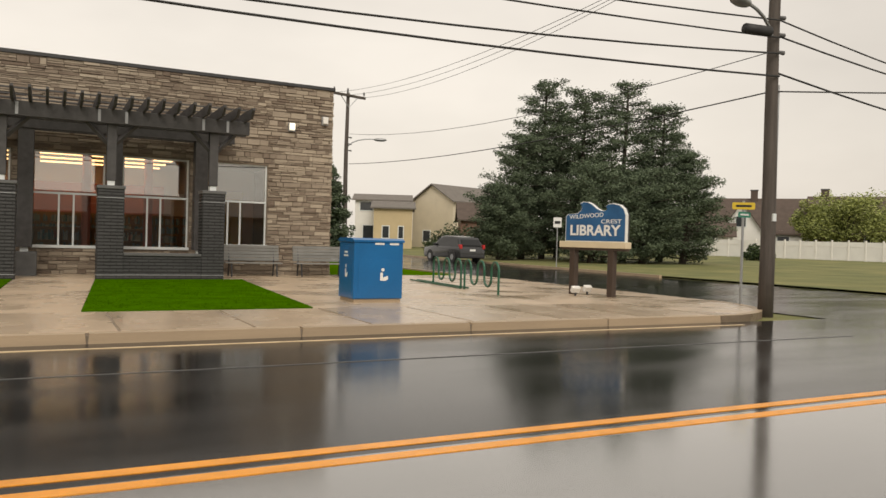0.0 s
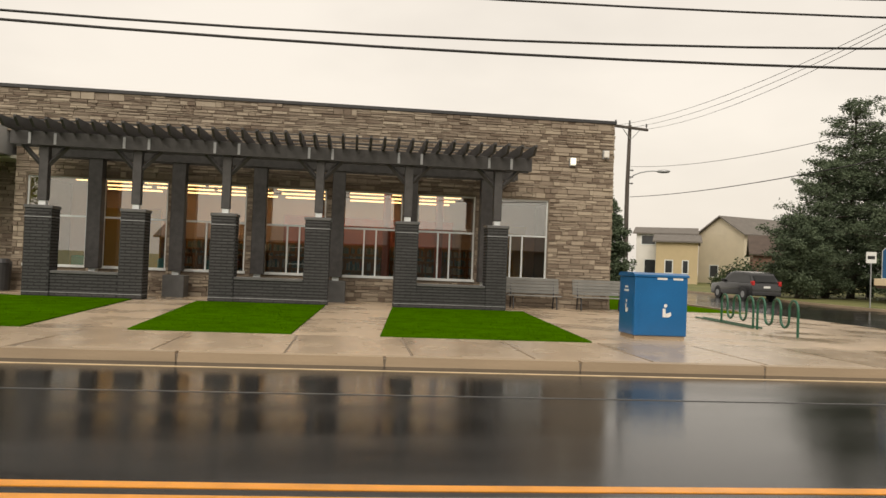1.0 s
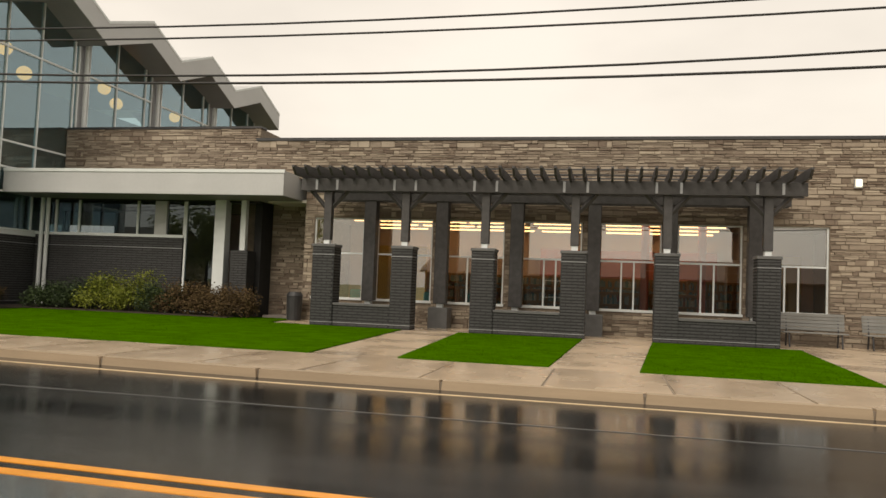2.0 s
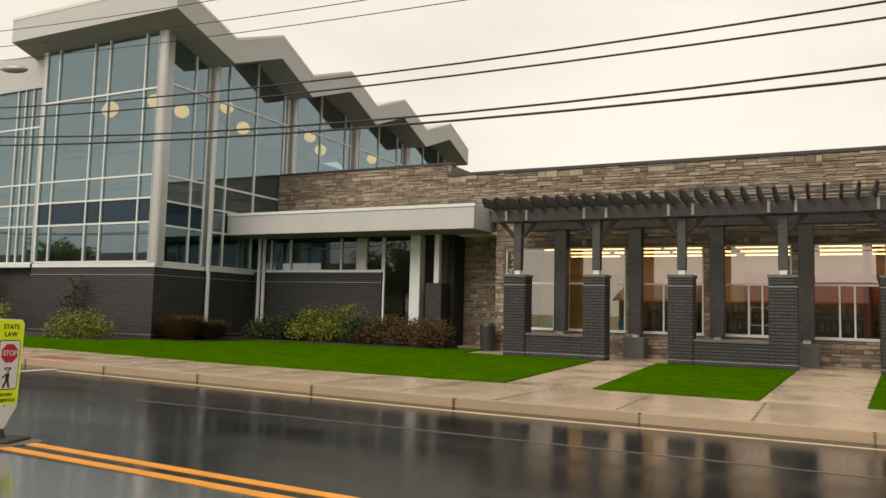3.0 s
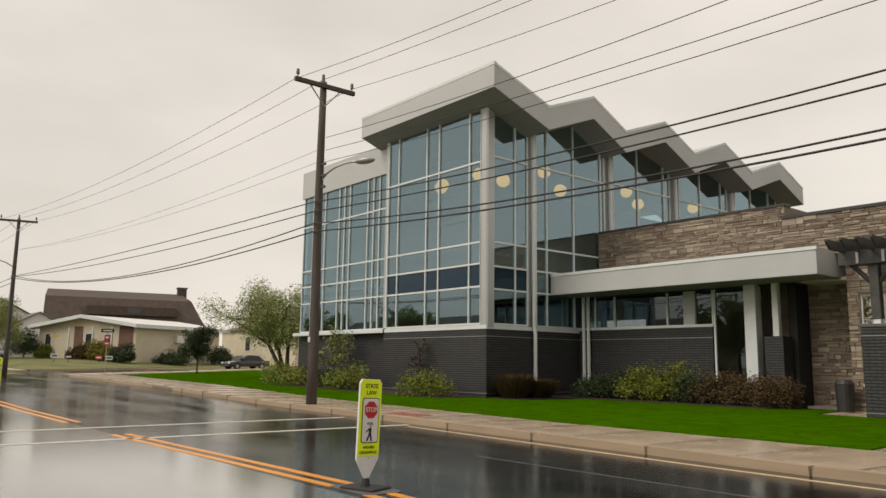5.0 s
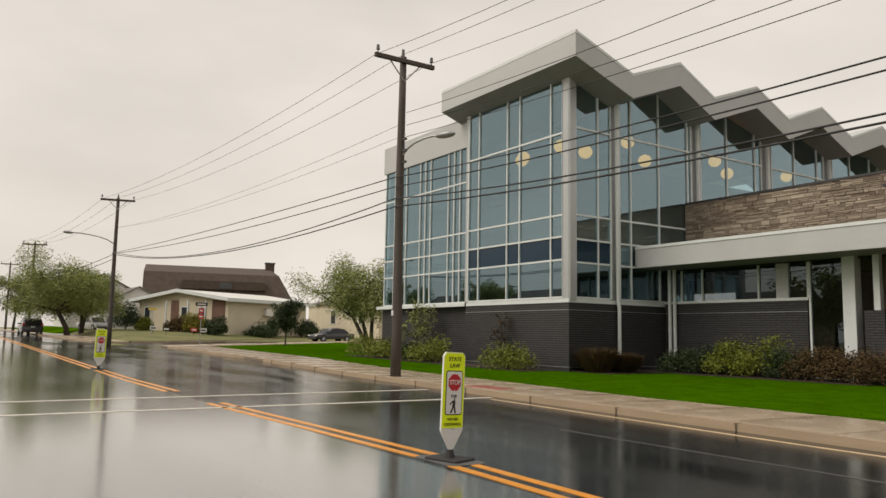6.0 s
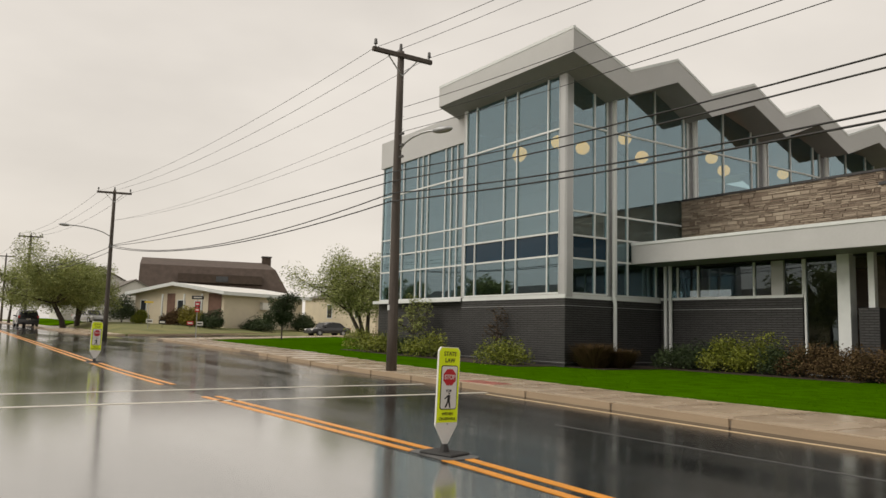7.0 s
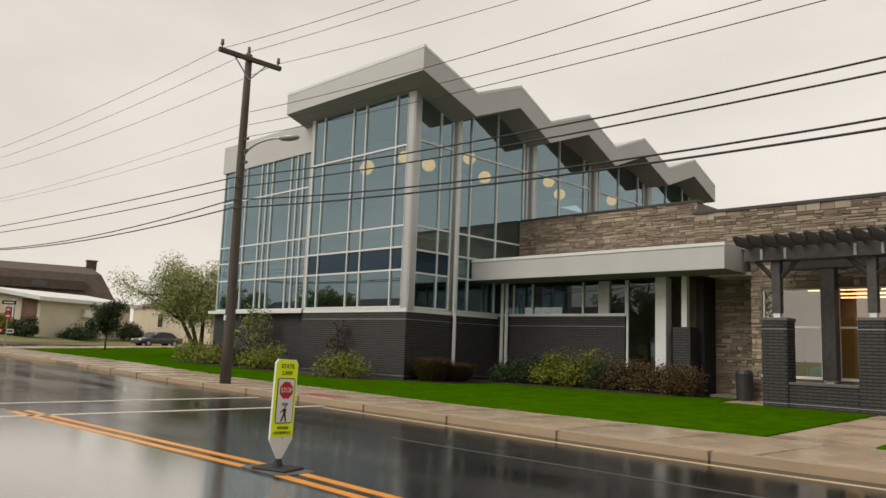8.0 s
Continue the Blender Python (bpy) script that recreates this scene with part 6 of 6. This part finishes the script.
for u in (2.0, 4.0, 8.0, 10.0):
    big_part("window", bar(0.33, 0.4, u, u + 0.9, 2.4, 4.0), HOUSE_GLASS)
house((-97, 42.0), 0, 20, 10, 4.0, 5.0, SIDING_CREAM, SHINGLE_GREY, "low cream-sided house beyond the driveway", [("front", 7.2, 1.3, 1.3, 1.6), ("front", 15.0, 1.3, 1.3, 1.6)])
# far white houses down the street
house((-128, 14.5), 0, 12, 9, 5.2, 7.6, SIDING_WHITE, SHINGLE_GREY, "distant white two-storey house", [("front", 2, 1, 1.2, 1.4), ("front", 7, 1, 1.2, 1.4), ("front", 2, 3.6, 1.2, 1.2), ("front", 7, 3.6, 1.2, 1.2), ("right", 3, 3.4, 1.2, 1.2), ("right", 3, 0.9, 1.2, 1.4)])
house((-112, 16.5), 0, 10, 9, 3.0, 5.4, SIDING_WHITE, SHINGLE_GREY, "distant white house behind the street trees", [("front", 2, 1, 1.2, 1.2), ("right", 3, 1, 1.2, 1.2)])
# houses past the side street
x, y = place(-25.2, 98)
house((x, y), -71, 7, 11, 6.0, 8.0, SIDING_CREAM, SHINGLE_GREY, "cream house with a grey gable roof", [("front", 2, 0.8, 1.2, 1.3)], gable_x=False)
x, y = place(-22.3, 86)
house((x, y), -24, 4.3, 8, 4.7, 5.5, SIDING_TAN, SHINGLE_GREY, "pale tan house block with a low roof", [("front", 1.0, 1.2, 0.7, 1.3), ("front", 2.8, 1.2, 0.5, 1.3)])
x, y = place(-20.9, 92)
house((x, y), -24, 6.5, 8, 5.8, 6.6, SIDING_WHITE, SHINGLE_GREY, "white two-storey house with a row of upper windows", [("front", 0.6, 4.4, 1.5, 1.0), ("front", 2.6, 4.4, 1.5, 1.0), ("front", 4.6, 4.4, 1.3, 1.0), ("front", 1.0, 1.0, 1.2, 1.6)])
x, y = place(-31.6, 80)
house((x, y), -26, 4.5, 6, 3.0, 6.8, BRICK_RED, SHINGLE_GREY, "small red-brick gabled house front", [("front", 1.7, 3.4, 1.1, 1.5), ("front", 0.6, 0.5, 1.0, 1.6), ("front", 2.6, 0.5, 1.0, 1.6)], gable_x=False, boards=False)
x, y = place(-28.8, 84)
house((x, y), -26, 7.5, 6, 3.6, 5.4, BRICK_RED, SHINGLE_BROWN, "low dark house with a wide porch roof", [("front", 2, 1, 1.2, 1.2)], boards=False)
x, y = place(-46.3, 95)
house((x, y), -50, 13, 9, 2.9, 6.8, SIDING_WHITE, SHINGLE_BROWN, "white house with a brown shingle roof and chimneys", [("front", 1.5, 1.0, 1.6, 1.4), ("front", 8, 1.0, 1.2, 1.2)], chimney=(5.0, 4, 7.7))
x, y = place(-47.5, 91)
house((x, y), -50, 4.2, 5, 2.9, 6.0, SIDING_WHITE, SHINGLE_BROWN, "white front gable of the roadside house", [("front", 1.5, 3.2, 1.0, 1.1)], gable_x=False)
x, y = place(-45.4, 88)
house((x, y), -46, 4.4, 4, 2.4, 3.6, SIDING_WHITE, SHINGLE_BROWN, "low white sun porch with a small window", [("front", 1.2, 0.9, 1.6, 1.3)])
x, y = place(-53.3, 92)
house((x, y), -50, 9, 9, 2.8, 6.9, BRICK_RED, SHINGLE_BROWN, "red-brick house with a steep brown roof", [("front", 1.5, 1.0, 1.2, 1.2), ("front", 5, 1.0, 1.2, 1.2)], chimney=(1, 4, 7.6), boards=False)

# white fence at the back of the lot
p0, p1 = Vector((*place(-44.6, 86), 0)), Vector((*place(-66.0, 74), 0))
fence = thing("fence", p0, "long white vinyl panel fence behind the grass lot", "fence")
n = 22
for k in range(n):
    a, b = p0.lerp(p1, k / n), p0.lerp(p1, (k + 1) / n)
    m = frame_of(a + Vector((0, 0, gz(a.x, a.y))), b - a)
    l = (b - a).length
    part("panel", bar(0.07, l - 0.07, 0.08, 1.75, -0.03, 0.03, m=m), SIDING_WHITE, fence)
    part("rail", bar(0.07, l - 0.07, 1.3, 1.4, -0.045, 0.045, m=m), WHITE, fence)
    part("post", bar(-0.07, 0.07, 0.0, 1.9, -0.07, 0.07, bevel=0.01, m=m), WHITE, fence)

# houses and trees across the street, behind the camera: only their mirror image shows
# added low dark blocks, sized to darken the lower wing windows' reflections
for x, h in ((-16, 4.4), (-1, 4.6), (14, 4.5)):
    house((x + 14, -16.0), 180, 14, 9, 3.0, h, BRICK, SHINGLE_BROWN, "unseen dark house added to darken the window reflections", [("front", 2, 1, 1.4, 1.3), ("front", 8, 1, 1.4, 1.3)], boards=False)
for x, h in ((-58, 6.4), (-78, 6.8), (-98, 6.6)):
    house((x + 14, -18.0), 180, 13, 9, 3.6, h, SIDING_TAN, SHINGLE_GREY, "plain gabled house across the street", [("front", 2, 1, 1.4, 1.3), ("front", 8, 1, 1.4, 1.3)], boards=False)
for x, h, s in ((-40, 8.5, 3), (-31, 8.5, 51), (33, 8.0, 55), (-61, 9.0, 56), (-81, 9.5, 57), (-101, 9.0, 58)):
    broadleaf(x, -20.0, h, 4.6, s, "green tree across the street", count=5000, size=0.25)


# ---- library entrance and rooms ----
PY = 25.25
ent = thing("window_office", (TX, PY, 2.9), "strip of office windows over the low brick wall", "window", kind="structure")
z0, z1 = 2.9, 4.2
for a, b in ((-21.5, -20.75), (-20.7, -19.75), (-19.68, -17.25), (-17.18, -16.5), (-15.98, -15.3)):
    part("pane", bar(a, b, PY + 0.06, PY + 0.07, z0 + 0.07, z1), OFFICE_GLASS, ent)
for c in (-20.72, -19.71, -17.21, -15.28):
    part("mullion", bar(c - 0.035, c + 0.035, PY + 0.0, PY + 0.12, z0, z1), ALU, ent)
part("sill", bar(TX + 0.02, -15.25, PY - 0.05, PY + 0.16, 2.86, 2.96), ALU, ent)
part("pillar", bar(-16.48, -16.0, PY - 0.02, PY + 0.2, z0 + 0.06, z1), FASCIA, ent, "pale square pillar")
door = thing("window_entrance", (-14.6, PY, 0.1), "tall dark glass panel beside the entrance", "window", kind="structure")
part("pane", bar(-15.18, -13.95, PY + 0.06, PY + 0.07, 0.2, 4.2), OFFICE_GLASS, door)
part("frame", bar(-15.25, -15.18, PY, PY + 0.12, 0.12, 4.2), ALU, door)
part("frame", bar(-15.18, -13.95, PY, PY + 0.12, 0.12, 0.22), ALU, door)
col = bmesh.new()
box(col, -13.92, -13.5, PY - 0.25, PY + 0.15, 0.1, 4.26)
solid("column", col, ALU, "square white column under the canopy", "column", kind="structure")
bm = bmesh.new()
box(bm, -13.1, -12.45, PY - 0.5, PY + 0.1, 0.05, 2.45)
pier = solid("brick_pier", bm, BRICK_JOINT, "single charcoal brick pier by the entrance", "brick pier", "piers under the pergola")
lay("brickwork", courses(-13.1, -12.45, 0.06, 2.44, [], BH, (0.32, 0.32), rnd, 0.009), lambda u, d, z: (u, PY - 0.5 - d, z), BRICK, (0.006, 0.012), rnd, pier, "thin charcoal bricks")
part("post", bar(-12.88, -12.68, PY - 0.3, PY - 0.1, 2.45, 4.25), ALU, pier, "white post")
bm = bmesh.new()
box(bm, -13.5, -10.36, 26.4, 26.6, 0.05, 4.26)
recess = solid("wall_recess", bm, MORTAR, "stone back wall of the entrance recess", "wall", kind="structure")
lay("stonework", ledge(-12.3, -10.37, 0.1, 4.25, [], rnd), lambda u, d, z: (u, 26.4 - d, z), STONE, (0.01, 0.06), rnd, recess, "thin irregular ledge stones in shade")
d1 = thing("door_1", (-12.9, 26.38, 0.12), "dark glazed entrance door", "door", kind="structure")
part("leaf", bar(-13.35, -12.5, 26.34, 26.39, 0.15, 2.3), DARK, d1)
part("glass", bar(-13.23, -12.62, 26.325, 26.335, 0.4, 2.15), HOUSE_GLASS, d1)
bm = bmesh.new()
rod(bm, (-12.6, 26.28, 0.9), (-12.6, 26.28, 1.4), 0.018, 0.018, 8)
part("handle", bm, GREY_METAL, d1, "metal pull handle")
# downspouts
for pts, lab in (([(-21.48, 22.4, 11.0), (-21.48, 22.4, 2.9), (-21.42, 22.4, 2.6), (-21.42, 22.4, 0.3), (-21.2, 22.2, 0.2)], "white downspout on the tower side"), ([(-21.2, 25.1, 4.27), (-21.2, 25.1, 0.2)], "white downspout in the corner"), ([(-20.95, 25.1, 4.27), (-20.95, 25.1, 0.2)], "white downspout in the corner")):
    bm = bmesh.new()
    tube(bm, pts, 0.075, 8)
    solid("downspout", bm, ALU, lab, "downspout", "white downspouts")
for y in (27.45, 32.6, 37.9):
    bm = bmesh.new()
    tube(bm, [(-21.5, y, 10.9), (-21.5, y, 6.3)], 0.085, 8)
    solid("downspout", bm, ALU, "white downspout on the tower side", "downspout", "white downspouts")
bm = bmesh.new()
for y in (22.4, 27.4, 32.6, 37.9):
    box(bm, TX - 0.2, TX - 0.02, y - 0.24, y + 0.26, 2.9 if y < 23 else 6.2, soffit_at(y) + 0.02)
solid("trim", bm, GREY_METAL, "grey metal strips at the roof valleys", "trim", kind="structure")
# litter bin by the entrance
b = thing("litter_bin", (-10.4, 24.3, 0.12), "dark metal litter bin by the entrance", "litter bin")
bm = bmesh.new()
rod(bm, (-10.4, 24.3, 0.125), (-10.4, 24.3, 0.95), 0.24, 0.27, 16)
part("body", bm, DARK, b)
bm = bmesh.new()
rod(bm, (-10.4, 24.3, 0.95), (-10.4, 24.3, 1.08), 0.29, 0.2, 16)
part("lid", bm, DARK, b)

# reading room
WOOD = material("shelf_wood", (0.3, 0.17, 0.08), rough=0.5, vary=0.25, scale=2, fine=25, bump=0.1, stretch=(1, 1, 4))
TEAL = material("teal_fabric", (0.02, 0.22, 0.24), rough=0.85, vary=0.15, scale=4, fine=60, bump=0.2)
BOOKS = material("mixed_book_spines", (0.1, 0.05, 0.04), rough=0.6, vary=0.5, scale=3, fine=20, bump=0, island=1.0, second=(0.45, 0.4, 0.35), hue=((0.3, (0.05, 0.16, 0.18)), (0.5, (0.32, 0.07, 0.05)), (0.7, (0.1, 0.2, 0.12))))
OCHRE = material("ochre_panel", (0.55, 0.36, 0.1), rough=0.7, vary=0.1, scale=1, fine=20, bump=0.05)
for k, (x, y) in enumerate([(xx, yy) for xx in (-9.0, -6.6, -4.3, -1.8, 0.9, 3.0) for yy in (27.6, 29.2, 31.0, 32.8)]):
    s = thing("ceiling_light", (x, y, 4.1), "long warm strip light under the ceiling", "ceiling light", "strip lights in the reading room")
    part("housing", bar(x - 1.1, x + 1.1, y - 0.1, y + 0.1, 4.02, 4.2), WHITE, s)
    part("diffuser", bar(x - 1.08, x + 1.08, y - 0.08, y + 0.08, 3.97, 4.02, bevel=0.01), STRIP, s, "glowing diffuser")
for k, (x, y, n) in enumerate(((-2.2, 28.2, 3), (0.2, 27.6, 3), (2.6, 28.4, 3), (1.4, 30.4, 4), (-4.8, 29.2, 3), (-6.9, 30.0, 3))):
    c = thing("bookcase", (x, y, 0.2), "low wooden bookcase filled with mixed books", "bookcase", "bookcases in the reading room")
    part("back", bar(x - 0.9, x + 0.9, y + 0.3, y + 0.33, 0.2, 1.5), WOOD, c)
    for s in (-0.92, 0.9):
        part("side", bar(x + s, x + s + 0.03, y, y + 0.33, 0.2, 1.5), WOOD, c)
    for j in range(4):
        part("shelf", bar(x - 0.89, x + 0.9, y, y + 0.3, 0.25 + j * 0.4, 0.28 + j * 0.4), WOOD, c)
    bm = bmesh.new()
    rb = random.Random(k)
    for j in range(3):
        u = x - 0.86
        while u < x + 0.8:
            w = rb.uniform(0.02, 0.06)
            box(bm, u, u + w, y + 0.04, y + 0.22, 0.282 + j * 0.4, 0.282 + j * 0.4 + rb.uniform(0.2, 0.33))
            u += w + (rb.random() < 0.1) * 0.12
    part("books", bm, BOOKS, c, "rows of mixed books", kind="stuff")
for k in range(9):
    x = -8.9 + k * 1.86
    c = thing("bookcase", (x, 33.3, 0.2), "tall dark bookcase packed with mixed books along the inner wall", "bookcase", "tall bookcases along the inner wall")
    part("back", bar(x - 0.9, x + 0.9, 33.6, 33.63, 0.2, 2.1), WOOD, c)
    for e in (-0.92, 0.89):
        part("side", bar(x + e, x + e + 0.03, 33.3, 33.63, 0.2, 2.1), WOOD, c)
    bm = bmesh.new()
    rb = random.Random(40 + k)
    for j in range(5):
        part("shelf", bar(x - 0.89, x + 0.89, 33.3, 33.6, 0.22 + j * 0.37, 0.25 + j * 0.37), WOOD, c)
        u = x - 0.86
        while u < x + 0.82:
            w = rb.uniform(0.02, 0.06)
            box(bm, u, u + w, 33.34, 33.56, 0.252 + j * 0.37, 0.252 + j * 0.37 + rb.uniform(0.2, 0.31))
            u += w + (rb.random() < 0.1) * 0.12
    part("books", bm, BOOKS, c, "rows of mixed books", kind="stuff")
for x, y in ((-8.9, 26.3), (-6.2, 26.6), (-4.6, 26.4)):
    c = thing("armchair", (x, y, 0.2), "teal upholstered armchair near the window", "armchair", "teal armchairs in the reading room")
    part("seat", bar(x - 0.34, x + 0.34, y - 0.3, y + 0.35, 0.42, 0.62, bevel=0.05), TEAL, c)
    part("backrest", bar(x - 0.36, x + 0.36, y + 0.3, y + 0.48, 0.42, 1.25, bevel=0.05), TEAL, c)
    for s in (-0.42, 0.32):
        part("arm", bar(x + s, x + s + 0.1, y - 0.3, y + 0.4, 0.42, 0.85, bevel=0.03), TEAL, c)
    for sx in (-0.3, 0.3):
        for sy in (-0.25, 0.35):
            part("leg", bar(x + sx - 0.025, x + sx + 0.025, y + sy - 0.025, y + sy + 0.025, 0.2, 0.42), WOOD, c)
for x0, x1, mat, lab in ((-3.0, 4.4, RED_WALL, "red painted display wall"), (5.0, 6.6, OCHRE, "ochre display panel"), (-9.6, -7.0, OCHRE, "ochre display panel")):
    bm = bmesh.new()
    box(bm, x0, x1, 33.8, 33.99, 2.1, 3.3) if mat is RED_WALL else box(bm, x0, x1, 29.0, 29.15, 0.2, 3.0)
    solid("display_wall", bm, mat, lab, "display wall", kind="structure")
for x in (1.2, 3.1):
    bm = bmesh.new()
    rod(bm, (x, 27.6, 0.2), (x, 27.6, 4.2), 0.14, 0.14, 16)
    solid("column", bm, RED_WALL, "round red column in the reading room", "column", kind="structure", smooth=True)
# tower globes
GLOBES = [(-23.6, 22.7, 9.36), (-23.6, 25.3, 10.2), (-23.6, 26.4, 9.5), (-23.6, 31.4, 10.2), (-23.6, 32.35, 9.7), (-23.6, 37.4, 10.2), (-23.6, 21.3, 9.4), (-27.3, 22.3, 9.75), (-27.8, 22.6, 9.75)]
for x, y, z in GLOBES:
    g = thing("pendant_lamp", (x, y, z), "round glowing paper globe hung in the glass tower", "pendant lamp", "globe lamps in the tower")
    bm = bmesh.new()
    ball(bm, (x, y, z), 0.3, 0.95, 18, 12)
    part("globe", bm, GLOBE, g, "warm glowing globe", True)
    bm = bmesh.new()
    rod(bm, (x, y, z + 0.28), (x, y, soffit_at(y) + 0.05), 0.008, 0.008, 5)
    part("cord", bm, DARK, g)
